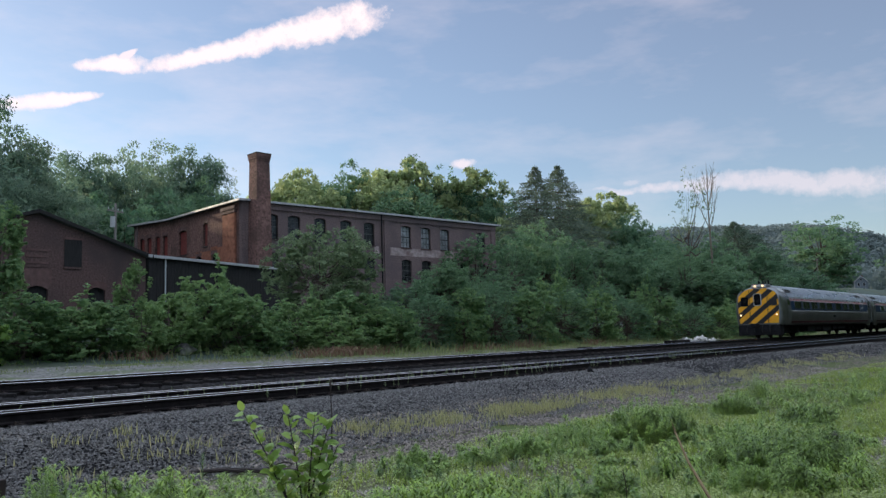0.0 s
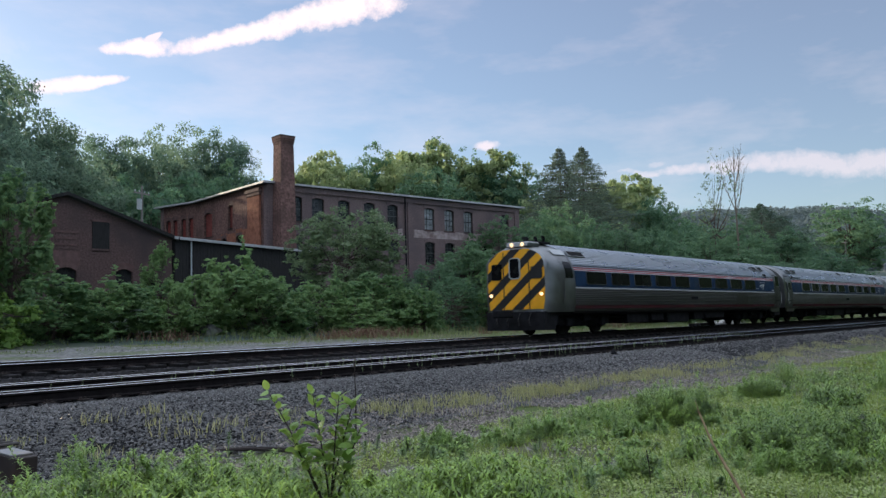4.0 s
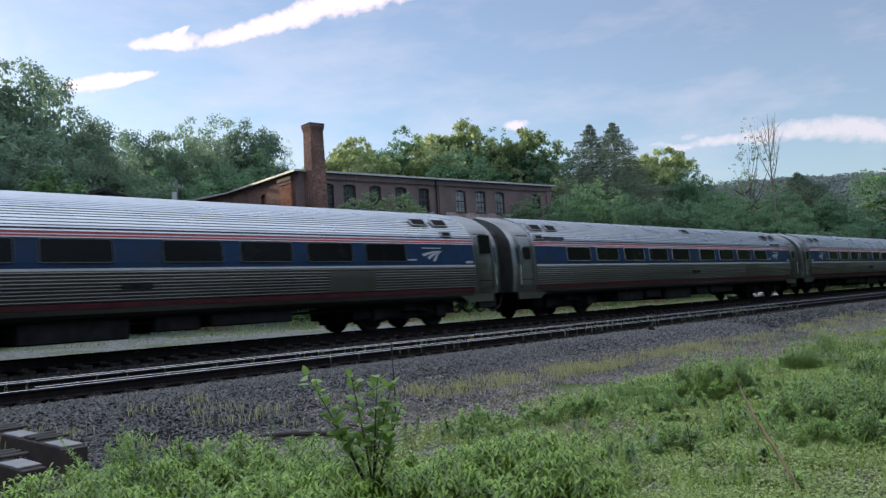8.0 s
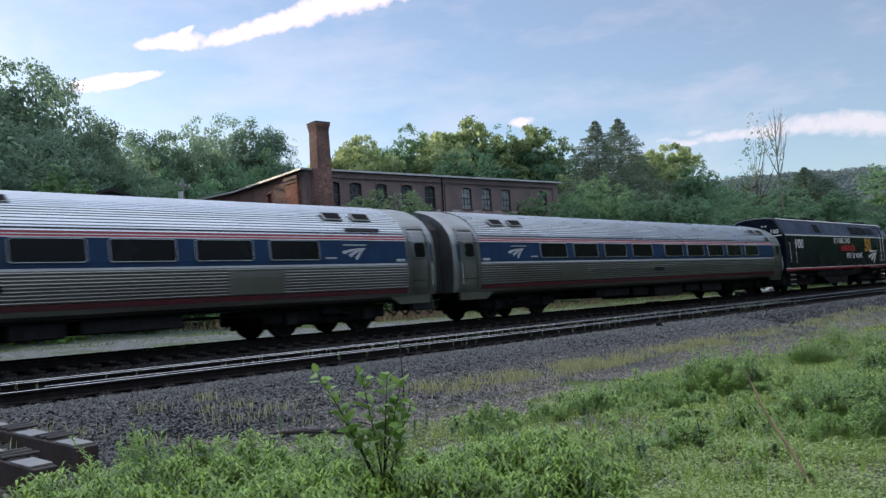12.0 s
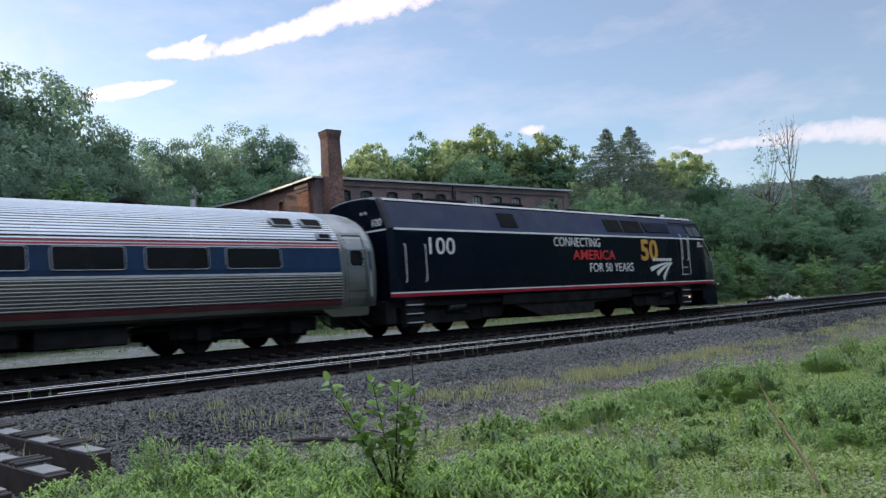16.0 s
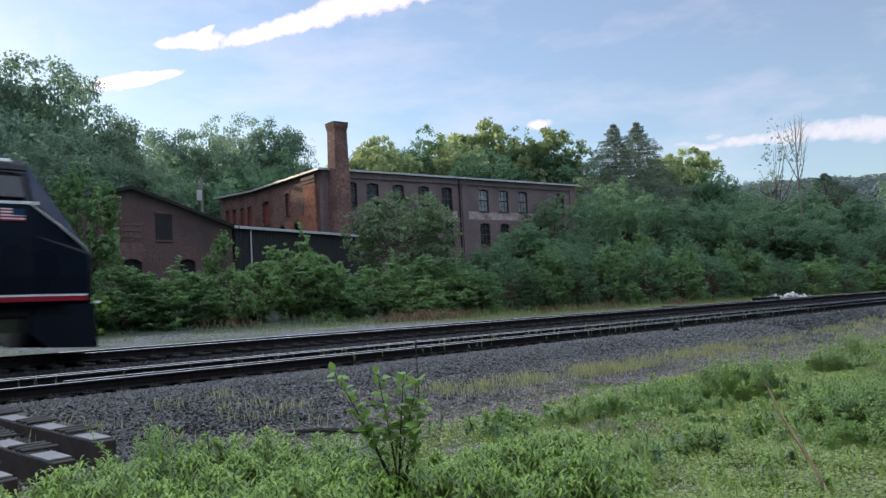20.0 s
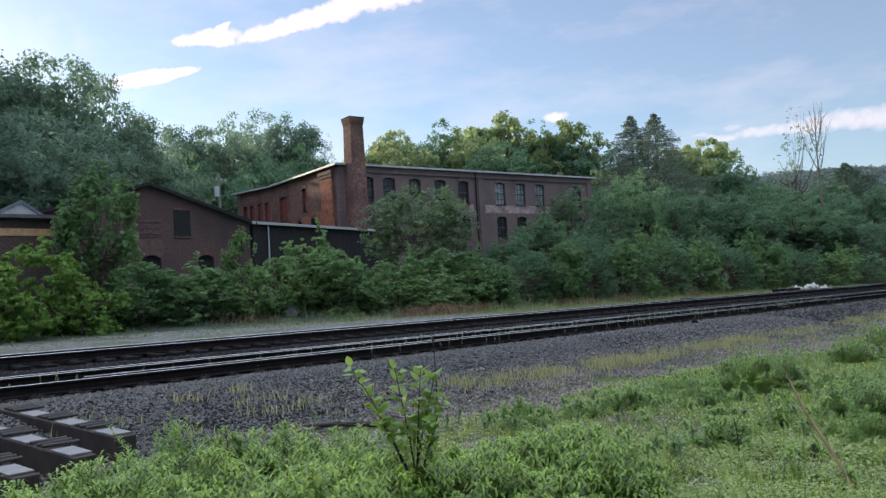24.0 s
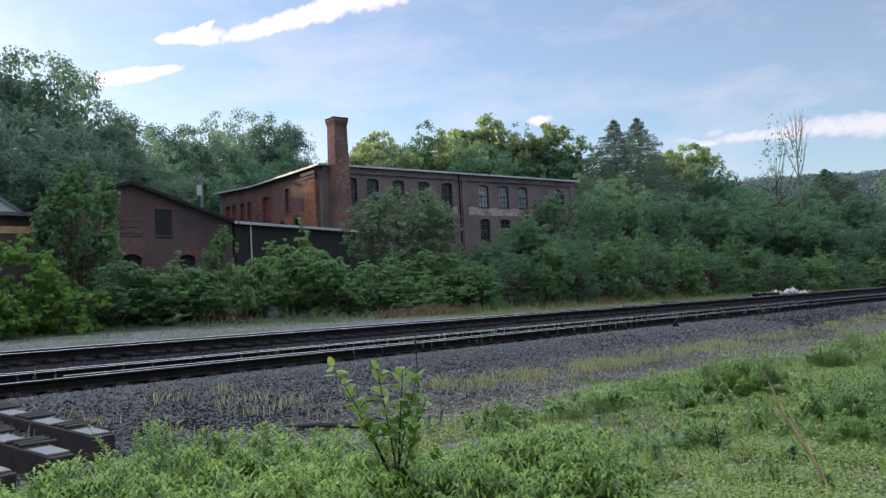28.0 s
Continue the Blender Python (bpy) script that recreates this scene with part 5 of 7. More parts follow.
    outline = [(-0.3, -0.3), (L + 0.3, -0.3), (L + 0.3, D + 0.3), (-1.7, D + 0.4), (-0.3, D1)]
    bm = prism([(x, -y) for x, y in outline], 0.0, 0.16)
    part("roof", bm, M_ROOFING, b, m=Matrix.Translation((0, 0, Z1)) @ Matrix.Rotation(radians(90), 4, "X"))
    bm = box(-0.42, L + 0.55, -0.45, -0.30, Z1 + 0.03, Z1 + 0.2)
    box(-0.45, -0.30, -0.30, D1, Z1 + 0.03, Z1 + 0.2, bm=bm)
    box(-0.15, 0.0, 0.0, 6.3, Z1 + 0.03, Z1 + 0.2, bm=bm, m=Matrix.Translation((-0.3, D1, 0)) @ Matrix.Rotation(math.atan2(1.4, 5.9), 4, "Z"))
    part("roof_edge", bm, M_FLASH, b, "pale metal roof edge")
    bm = box(0.0, L, -0.16, 0.0, Z1 - 0.5, Z1 - 0.02)
    for k in range(64):
        box(0.2 + k * 0.49, 0.42 + k * 0.49, -0.06, 0.0, Z1 - 0.64, Z1 - 0.5, bm=bm)
    part("cornice", bm, M_BRICKMILL, b, "corbelled brick cornice")
    for k in range(3):
        for x in (0.05, 15.7, L - 0.75):
            if k == 0:
                part("pier", box(x, x + 0.7, -0.12, 0.0, Z0, Z1 - 0.5), M_BRICKMILL, b)
    part("downpipe", tube([(15.3, -0.2, Z1), (15.3, -0.2, Z0)], [0.07, 0.07], 8), M_UNDER, b)
    for x0, x1 in ((16.5, 17.9), (19.3, 20.6), (21.9, 23.3), (24.7, 26.0), (14.5, 15.1), (11.8, 13.2)):
        part("limewash_patch", box(x0, x1, -0.012, -0.003, 9.1, 9.8), M_BRICKPALE, b, "patch of old pale limewash")
    part("limewash_band", box(16.3, 27.0, -0.008, -0.002, 9.0, 9.72), M_BRICKPALE, b, "faded pale limewashed band")
    # the chimney on the front
    c0 = bmesh.new()
    rings = []
    for z, h in ((Z0, 0.82), (6.0, 0.77), (12.9, 0.69), (16.4, 0.63), (16.4, 0.66), (16.6, 0.66), (16.6, 0.70), (16.8, 0.70), (16.8, 0.74), (17.05, 0.74)):
        rings.append([c0.verts.new((1.3 + a * h, -0.8 + d * h, z)) for a, d in ((-1, -1), (1, -1), (1, 1), (-1, 1))])
    for a, d in zip(rings, rings[1:]):
        for k in range(4):
            c0.faces.new((a[k], a[(k + 1) % 4], d[(k + 1) % 4], d[k]))
    c0.faces.new(rings[-1])
    ch = part("chimney", c0, M_BRICKSIDE, b, "square brick chimney with a corbelled top")
    part("chimney_cap", box(0.53, 2.07, -1.57, -0.03, 17.05, 17.13, 0.02), M_UNDER, ch)
    return b


def gable_house():
    b = thing("brick_workshop", "low gabled dark brick workshop with boarded windows, overgrown in front", "workshop", at(14.6, 47.0, 0, 0))
    L, D, Z0, ZE, ZA = 13.7, 15.0, 0.0, 6.25, 8.35
    ops = [(8.55, 9.5, 5.4, 6.2), (10.0, 11.05, 2.4, 4.25), (11.8, 12.65, 2.4, 4.25), (6.4, 7.6, 2.4, 4.25), (3.0, 4.1, 2.4, 4.25)]
    p = part("wall", wall_panel(L, Z0, ZE, 0.4, ops), M_BRICKWORK, b, "sooty brick gable wall")
    part("gable", prism([(0, ZE), (L, ZE), (6.9, ZA)], 0.0, 0.4), M_BRICKWORK, b, "sooty brick gable")
    for k, o in enumerate(ops):
        w = sash_window(b, *o[:3], o[3], 0.2, "dark" if k in (0, 2) else "boards", M_DARKWOOD)
        if k:
            part("arch", arch(o[0], o[1], o[3], 0.2, 0.28, -0.03, 0.18), M_BRICK, w)
    w = part("loft_shutter", box(8.5, 9.55, -0.05, -0.004, 5.35, 7.0, 0.01), M_DARKWOOD, b, "dark boarded loft opening")
    part("lintel", box(8.4, 9.65, -0.07, -0.004, 7.0, 7.12), M_BRICK, w)
    w = part("blocked_opening", box(6.35, 7.65, -0.03, -0.004, 5.3, 6.5), M_BRICKWORK, b, "bricked-up opening")
    for k in range(3):
        part("board", box(6.3, 7.6, -0.06, -0.03, 5.5 + 0.36 * k, 5.62 + 0.36 * k), M_BRICK, w)
    part("brick_patch", box(6.2, 7.8, -0.02, -0.004, 4.4, 5.2), M_BRICK, b, "patch of worn brick")
    for x in (0.0, L - 0.4):
        part("side_wall", box(x, x + 0.4, 0.4, D, Z0, ZE), M_BRICKWORK, b)
    for sgn in (0, 1):
        xa, xb = (-0.35, 6.9) if not sgn else (6.9, L + 0.35)
        za = ZE - 0.1
        o = [(xa, za), (xb, ZA + 0.02), (xb, ZA + 0.2), (xa, za + 0.18)] if not sgn else [(xa, ZA + 0.02), (xb, za), (xb, za + 0.18), (xa, ZA + 0.2)]
        part("roof_slope", prism(o, -0.3, D), M_ROOFING, b)
        part("roof_verge", prism([(q[0], q[1] + 0.02) for q in o], -0.36, -0.305), M_DARKWOOD, b, "dark verge board")
    return b


def sheds():
    b = thing("lean_to_shed", "blackened flat-roofed lean-to shed with a pale roof edge", "shed", at(28.45, 46.9, 0, 13.0))
    L, D = 15.0, 5.5
    part("wall", box(0, L, 0.0, 0.2, 0.5, 6.25), M_DARKWOOD, b)
    for k in range(48):
        part("plank", box(0.02 + k * 0.3125, 0.31 + k * 0.3125, -0.03, -0.002, 0.6, 6.2), M_DARKWOOD, b)
    for x in (0, L - 0.2):
        part("side_wall", box(x, x + 0.2, 0.2, D, 0.5, 6.25), M_DARKWOOD, b)
    part("roof", box(-0.2, L + 0.2, -0.2, D, 6.25, 6.38), M_ROOFING, b)
    part("roof_edge", box(-0.24, L + 0.24, -0.28, -0.20, 6.22, 6.40), M_FLASH, b, "pale metal roof edge")
    part("downpipe", tube([(1.3, -0.12, 6.2), (1.3, -0.12, 0.6)], [0.05, 0.05], 8), M_GREY, b, "grey downpipe")
    b = thing("low_workshop", "low dark workshop with a raw plywood band under the eaves", "workshop", at(1.0, 40.0, 0, 0))
    part("wall", box(0, 12.6, 0, 0.3, -0.4, 5.4), M_BRICKWORK, b)
    part("side_wall", box(12.3, 12.6, 0.3, 9, -0.4, 5.4), M_BRICKWORK, b)
    part("plywood_band", box(0.0, 12.6, -0.05, -0.004, 4.62, 4.95), M_PLANKTAN, b, "raw tan plywood band")
    part("roof", box(-0.3, 12.9, -0.4, 9.2, 5.4, 5.56), M_ROOFING, b)
    c = part("roof_lantern", prism([(10.2, 5.56), (13.0, 5.56), (11.8, 6.35)], 1.5, 7.0), M_FLASH, b, "pale blue metal gable on the roof")
    part("verge", prism([(10.05, 5.56), (10.25, 5.56), (11.8, 6.32), (12.95, 5.56), (13.15, 5.56), (11.8, 6.45)], 1.42, 1.495), M_HOUSE, c)


def pole(m, height, label, box_on=False):
    p = thing("utility_pole", label, "utility pole", m)
    part("post", tube([(0, 0, 0), (0, 0, height * 0.6), (0, 0, height)], [0.13, 0.115, 0.09], 10), M_POLE, p)
    part("crossarm", box(-0.9, 0.9, -0.06, 0.06, height - 0.7, height - 0.58), M_POLE, p)
    bm = bmesh.new()
    for x in (-0.8, -0.3, 0.3, 0.8):
        tube([(x, 0, height - 0.58), (x, 0, height - 0.42), (x, 0, height - 0.4)], [0.03, 0.05, 0.02], 8, bm)
    part("insulator", bm, M_GREY, p)
    if box_on:
        part("transformer", tube([(-0.42, -0.1, height - 2.0), (-0.42, -0.1, height - 1.15)], [0.2, 0.2], 12), M_GREY, p, "pale grey transformer can")


def far_house(m):
    h = thing("house", "small slate-blue clapboard house with white trim among trees", "house", m)
    part("wall", box(-2.8, 2.8, 0, 7, -3.0, 3.0), M_HOUSE, h)
    part("gable", prism([(-2.8, 3.0), (2.8, 3.0), (0, 5.4)], 0, 7), M_HOUSE, h)
    for q in (-1, 1):
        part("roof_slope", prism([(0, 5.35), (q * 3.2, 2.6), (q * 3.2, 2.8), (0, 5.6)], -0.4, 7.2), M_ROOFING, h)
        part("bargeboard", prism([(0, 5.2), (q * 3.2, 2.4), (q * 3.2, 2.78), (0, 5.6)], -0.46, -0.41), M_WHITE, h, "white bargeboard")
    for x, z, w, hh in ((-1.2, 0.6, 0.9, 1.5), (1.2, 0.6, 0.9, 1.5), (0, 3.2, 0.7, 1.0), (-1.2, -2.0, 0.9, 1.5), (1.2, -2.0, 0.9, 1.5)):
        w_ = part("window", box(x - w / 2, x + w / 2, -0.03, -0.004, z, z + hh), M_GLASS, h)
        part("window_frame", ring_prism([(x - w / 2 - .1, z - .1), (x + w / 2 + .1, z - .1), (x + w / 2 + .1, z + hh + .1), (x - w / 2 - .1, z + hh + .1)], [(x - w / 2, z), (x + w / 2, z), (x + w / 2, z + hh), (x - w / 2, z + hh)], -0.06, -0.004), M_WHITE, w_)
    part("chimney", box(0.6, 1.2, 3, 3.6, 3.5, 6.2), M_BRICK, h)


mill()
gable_house()
sheds()

# ---------------------------------------------------------------- trees and shrubs


def leaf_tris(points, normals, sizes, rng, droop=0.2, slim=0.85):
    """Three-cornered leaves for crowns seen from afar."""
    n = len(points)
    a = np.cross(normals, rng.normal(size=(n, 3)))
    a /= np.linalg.norm(a, axis=1)[:, None] + 1e-9
    b = np.cross(normals, a)
    s = sizes[:, None] * 1.2
    return np.stack([points - a * s * 0.55 + b * s * slim * 0.6, points + a * s * 0.8 - normals * s * droop, points - a * s * 0.25 - b * s * slim], 1).reshape(-1, 3)


def leaf_quads(points, normals, sizes, rng, droop=0.25, slim=0.55):
    """Folded leaves as four-cornered faces, as arrays of vertices."""
    n = len(points)
    a = np.cross(normals, rng.normal(size=(n, 3)))
    a /= np.linalg.norm(a, axis=1)[:, None] + 1e-9
    b = np.cross(normals, a)
    s = sizes[:, None]
    tip = points + a * s - normals * s * droop
    base = points - a * s * 0.75
    left = points + b * s * slim - normals * s * droop * 0.6
    right = points - b * s * slim - normals * s * droop * 0.6
    return np.stack([base, left, tip, right], 1).reshape(-1, 3)


def mesh_from(verts, mat, name, k=4):
    n = len(verts) // k
    me = bpy.data.meshes.new(name)
    me.vertices.add(len(verts))
    me.vertices.foreach_set("co", np.ascontiguousarray(verts, dtype=np.float32).ravel())
    me.loops.add(n * k)
    me.loops.foreach_set("vertex_index", np.arange(n * k, dtype=np.int32))
    me.polygons.add(n)
    me.polygons.foreach_set("loop_start", np.arange(0, n * k, k, dtype=np.int32))
    me.update(calc_edges=True)
    me.validate()
    me.materials.append(mat)
    return me


def crown(seed, lobes, leaves, size, base=0.25, spread=0.75, lobe=0.42, flat=0.8, aspect=2.5, shoots=40, core=350):
    """Leaves on overlapping lobes within a unit crown: x, y from -1 to 1, z from base to 1."""
    rng = np.random.default_rng(seed)
    mid, hh = (base + 1) / 2, (1 - base) / 2
    cs, rs = [], []
    for i in range(lobes):
        d = rng.normal(size=3)
        d /= np.linalg.norm(d)
        k = spread * rng.uniform(0.35, 1.0) ** 0.5
        r = lobe * rng.uniform(0.6, 1.15)
        cs.append(d * k * (1 - r * 0.55))
        rs.append(r)
    cs, rs = np.array(cs), np.array(rs)
    w = rs ** 2 / (rs ** 2).sum()
    # sprays of leaves on the lobes: flat little clumps, a few of them out beyond the outline
    n = lobes * 11
    of = rng.choice(lobes, n, p=w)
    d = rng.normal(size=(n, 3)) + np.array([0, 0, 0.35])
    d /= np.linalg.norm(d, axis=1)[:, None]
    out = rng.uniform(0.7, 1.0, n) + 0.08 * (rng.random(n) > 0.9)
    cc = cs[of] + d * (rs[of] * out)[:, None] * np.array([1, 1, flat])
    cr = rs[of] * rng.uniform(0.20, 0.46, n)
    pick = rng.choice(n, leaves, p=cr ** 2 / (cr ** 2).sum())
    e = rng.normal(size=(leaves, 3))
    e /= np.linalg.norm(e, axis=1)[:, None]
    p = cc[pick]
    off = e * (cr[pick] * rng.random(leaves) ** 0.45)[:, None] * np.array([1, 1, 0.6])
    nrm = e * 0.45 + d[pick] * 0.35 + np.array([0, 0, 0.55]) + rng.normal(size=(leaves, 3)) * 0.5
    nrm /= np.linalg.norm(nrm, axis=1)[:, None]
    sz = size * rng.uniform(0.5, 1.25, leaves)
    extra = []
    for i in range(shoots // 4):      # leafy shoots that break the outline
        k = rng.integers(lobes)
        e = rng.normal(size=3) + np.array([0, 0, 0.7])
        e /= np.linalg.norm(e)
        extra.append(cs[k] + e * rs[k] * 0.75 + e * rng.uniform(0.1, 0.3) * rng.random((45, 1)) * (rs[k] / 0.3) + rng.normal(0, 0.02, (45, 3)))
    if extra:
        extra = np.concatenate(extra)
        p = np.concatenate([p, extra])
        off = np.concatenate([off, np.zeros_like(extra)])
        en = rng.normal(size=extra.shape) * 0.7 + np.array([0, 0, 0.5])
        nrm = np.concatenate([nrm, en / np.linalg.norm(en, axis=1)[:, None]])
        sz = np.concatenate([sz, size * rng.uniform(0.6, 1.2, len(extra))])
    if core:      # big shaded leaves deep in the crown, so that no sky shows through its middle
        k = rng.choice(lobes, core, p=w)
        e = rng.normal(size=(core, 3))
        e /= np.linalg.norm(e, axis=1)[:, None]
        p = np.concatenate([p, cs[k] + e * (rs[k] * rng.uniform(0.2, 0.62, core))[:, None] * np.array([1, 1, flat])])
        off = np.concatenate([off, np.zeros((core, 3))])
        nrm = np.concatenate([nrm, e])
        sz = np.concatenate([sz, size * rng.uniform(1.6, 2.6, core)])
    top, low, wide = np.quantile(p[:, 2], 0.995), np.quantile(p[:, 2], 0.01), np.quantile(np.abs(p[:, :2]), 0.985)
    fit = np.array([1 / wide, 1 / wide, 2 / (top - low)])
    shift = np.array([0, 0, -(top + low) / 2])
    p, cs = (p + shift) * fit, (cs + shift) * fit
    tall = aspect * hh      # leaves keep their shape once the crown is stretched to its height
    v = leaf_tris(p * np.array([1, 1, tall]) + off, nrm, sz, rng)
    v[:, 2] = mid + v[:, 2] / aspect
    return v, cs * np.array([1, 1, hh]) + np.array([0, 0, mid])


def woody(tips, base, radius, rng, lean=0.05):
    """A tapered trunk with limbs that reach into the lobes."""
    top = 0.62
    knee = (rng.uniform(-lean, lean), rng.uniform(-lean, lean), base + 0.05)
    bm = tube([(0, 0, -0.03), (knee[0] * 0.4, knee[1] * 0.4, 0.12), knee, (knee[0] * 1.5, knee[1] * 1.5, top), (knee[0] * 1.2, knee[1] * 1.6, 0.82)], [radius * 1.4, radius, radius * 0.8, radius * 0.45, radius * 0.15], 8)
    for t in tips:
        f = rng.uniform(0.1, 0.9)
        a = Vector(knee) * (1 - f) + Vector((knee[0] * 1.5, knee[1] * 1.5, top)) * f
        b = Vector(t)
        midp = a.lerp(b, 0.55) + Vector((0, 0, -0.03))
        tube([a, midp, b], [radius * 0.4, radius * 0.26, radius * 0.08], 5, bm, caps=False)
    return bm


MODELS = {}


def tree_model(key, seed, mat, lobes, leaves, size, base, radius, category, label, **kw):
    rng = random.Random(seed)
    v, tips = crown(seed, lobes, leaves, size, base, **kw)
    t = thing(category, label, category, pose(0, -400, -50))
    part("trunk" if category == "tree" else "stem", woody(tips, max(base, 0.05), radius, rng), M_BARK, t)
    part("crown" if category == "tree" else "foliage", mesh_from(v, mat, "crown", 3), None, t)
    MODELS[key] = t
    return t


USED = set()


def plant(key, s, v, height, r, label="", category="", group="", sink=0.05):
    """Stands a copy of a model on the ground; the first one uses the model itself."""
    z = ground_z(s, v) - sink
    m = at(s, v, z, random.uniform(0, 360)) @ Matrix.Diagonal((r, r * random.uniform(0.9, 1.1), height, 1))
    t = MODELS[key]
    if key not in USED:
        USED.add(key)
        t.matrix_basis = m
        ob = t
    else:
        ob = copy_thing(t, m)
        ob.matrix_basis = m
    return tagged(ob, label, category, group)


for _k in range(3):
    tree_model("maple%d" % _k, 11 + _k, L_TREE, 22, 19000, 0.025, 0.02, 0.05, "tree", "full-crowned broadleaf tree in early summer leaf", aspect=2.2, lobe=0.48, spread=0.78, shoots=0, core=1800)
    tree_model("dark%d" % _k, 21 + _k, L_DARK, 30, 14000, 0.033, 0.04, 0.05, "tree", "dense dark green broadleaf tree", aspect=2.4, lobe=0.42, spread=0.8, shoots=0, core=700)
    tree_model("bush%d" % _k, 31 + _k, L_BUSH, 38, 10500, 0.046, -0.30, 0.03, "shrub", "dense green shrub beside the gravel road", spread=0.92, lobe=0.30, aspect=2.2, core=600)
    tree_model("thick%d" % _k, 61 + _k, L_DARK, 64, 14500, 0.029, -0.15, 0.03, "shrub", "tall dark thicket shrub behind the tracks", spread=0.92, lobe=0.24, flat=1.1, aspect=3.0, core=900)
tree_model("fill", 48, L_TREE, 26, 9000, 0.038, 0.0, 0.05, "tree", "dense broadleaf tree deep in the wood", aspect=2.2, lobe=0.46, shoots=0, core=900)
tree_model("screen", 47, L_DARK, 20, 2200, 0.11, 0.05, 0.05, "tree", "dense unseen broadleaf tree, added to block sky and sun", aspect=2.4, shoots=0)
tree_model("sunny", 41, L_SUNNY, 30, 12000, 0.042, 0.42, 0.05, "tree", "broadleaf tree, low sun and haze put into its yellow-green leaves", aspect=2.2, lobe=0.34, shoots=0)
tree_model("bright", 42, L_BRIGHT, 34, 8500, 0.062, -0.30, 0.03, "shrub", "bright green leafy shrub at the road's edge", spread=1.0, lobe=0.26, aspect=2.4)
tree_model("slender", 43, L_BUSH, 64, 10500, 0.055, 0.0, 0.03, "tree", "slender young tree with loose leafy branches", lobe=0.2, spread=0.95, aspect=4.0, core=700)
tree_model("round", 44, L_GREY, 60, 17000, 0.028, -0.05, 0.02, "tree", "rounded grey-green tree in front of the mill", spread=0.86, lobe=0.30, aspect=2.3, core=1500)
tree_model("thin", 45, L_GREY, 22, 2300, 0.03, 0.35, 0.025, "tree", "thin half-dead tree with few leaves", lobe=0.26, spread=1.0, aspect=5.0, shoots=0, core=0)


def conifer_model(key, seed, needles, label):
    rng = np.random.default_rng(seed)
    asp = 1.5
    t = thing(key, label, "tree", pose(0, -400, -50))
    part("trunk", tube([(0, 0, -0.03), (0, 0, 0.5), (0, 0, 1.0)], [0.016, 0.010, 0.002], 8), M_BARK, t)
    pts, nrm, sz = [], [], []
    bm = bmesh.new()
    for i in range(420):
        z = 0.12 + 0.875 * ((i // 12 + 0.5) / 35) ** 0.9 + rng.normal(0, 0.004)
        reach = min(0.7, 1.25 * (1 - z) ** 0.95) * rng.uniform(0.55, 1.15) + 0.012
        a = i * 2.4 + rng.uniform(-0.5, 0.5)
        d = np.array([math.cos(a), math.sin(a), 0])
        sag = 0.05 * reach * rng.uniform(-0.6, 1.6)
        tip = d * reach + np.array([0, 0, z - sag])
        tube([(0, 0, z), (d[0] * reach * 0.5, d[1] * reach * 0.5, z - sag * 0.2), tuple(tip)], [0.0013, 0.001, 0.0005], 3, bm, caps=False)
        n = int(20 + 240 * reach)
        f = rng.uniform(0.12, 1.02, n) ** 0.65
        wide = 0.20 * reach * (1.1 - f) + 0.006
        across = np.array([-d[1], d[0], 0])
        p = d * (reach * f)[:, None] + across * (rng.normal(0, 1, n) * wide)[:, None]
        p[:, 2] = z - sag * f ** 1.5 - rng.random(n) ** 2 * 0.022
        pts.append(p * np.array([1, 1, asp]))
        nrm.append(rng.normal(size=(n, 3)) * 0.5 + d * 0.3 + np.array([0, 0, 0.6]))
        sz.append(rng.uniform(0.006, 0.015, n))
    pts, nrm, sz = np.concatenate(pts), np.concatenate(nrm), np.concatenate(sz)
    nrm /= np.linalg.norm(nrm, axis=1)[:, None]
    v = leaf_tris(pts, nrm, sz, rng, 0.6, 0.35)
    v[:, 2] /= asp
    part("branch", bm, M_BARK, t)
    part("crown", mesh_from(v, needles, "crown", 3), None, t)
    MODELS[key] = t


def dead_tree(s, v, height, r):
    """Built at its true size: a bare trunk that forks into thin rising limbs."""
    rng = random.Random(9)
    t = thing("dead_tree", "bare bleached dead tree with forked thin limbs", "tree", at(s, v, ground_z(s, v)))
    part("trunk", tube([(0, 0, -0.3), (0.2, 0, height * 0.4), (0.1, 0.1, height * 0.7), (0.3, 0, height)], [0.30, 0.20, 0.10, 0.02], 8), M_DEADWOOD, t)
    for i in range(15):
        z = height * rng.uniform(0.55, 0.88)
        a = rng.uniform(0, 6.28)
        l = (height * 1.02 - z) * rng.uniform(0.5, 0.95)
        d = Vector((math.cos(a), math.sin(a), 0))
        p0 = Vector((0.15, 0.05, z))
        p1, p2 = p0 + d * l * 0.14 + Vector((0, 0, l * 0.35)), p0 + d * l * 0.27 + Vector((0, 0, l * 0.95))
        limb = part("limb", tube([p0, p1, p2], [0.065, 0.045, 0.014], 6), M_DEADWOOD, t)
        for k in range(6):
            b = p1.lerp(p2, rng.uniform(0.0, 0.9))
            e_ = Vector((rng.uniform(-1, 1), rng.uniform(-1, 1), rng.uniform(0.6, 1.6))) * l * 0.18
            part("twig", tube([b, b + e_], [0.022, 0.008], 4), M_DEADWOOD, limb)


conifer_model("spruce", 5, L_NEEDLE, "tall ragged greyish spruce with drooping branches")
conifer_model("pine", 6, L_PINE, "broad dark green pine behind the thicket")
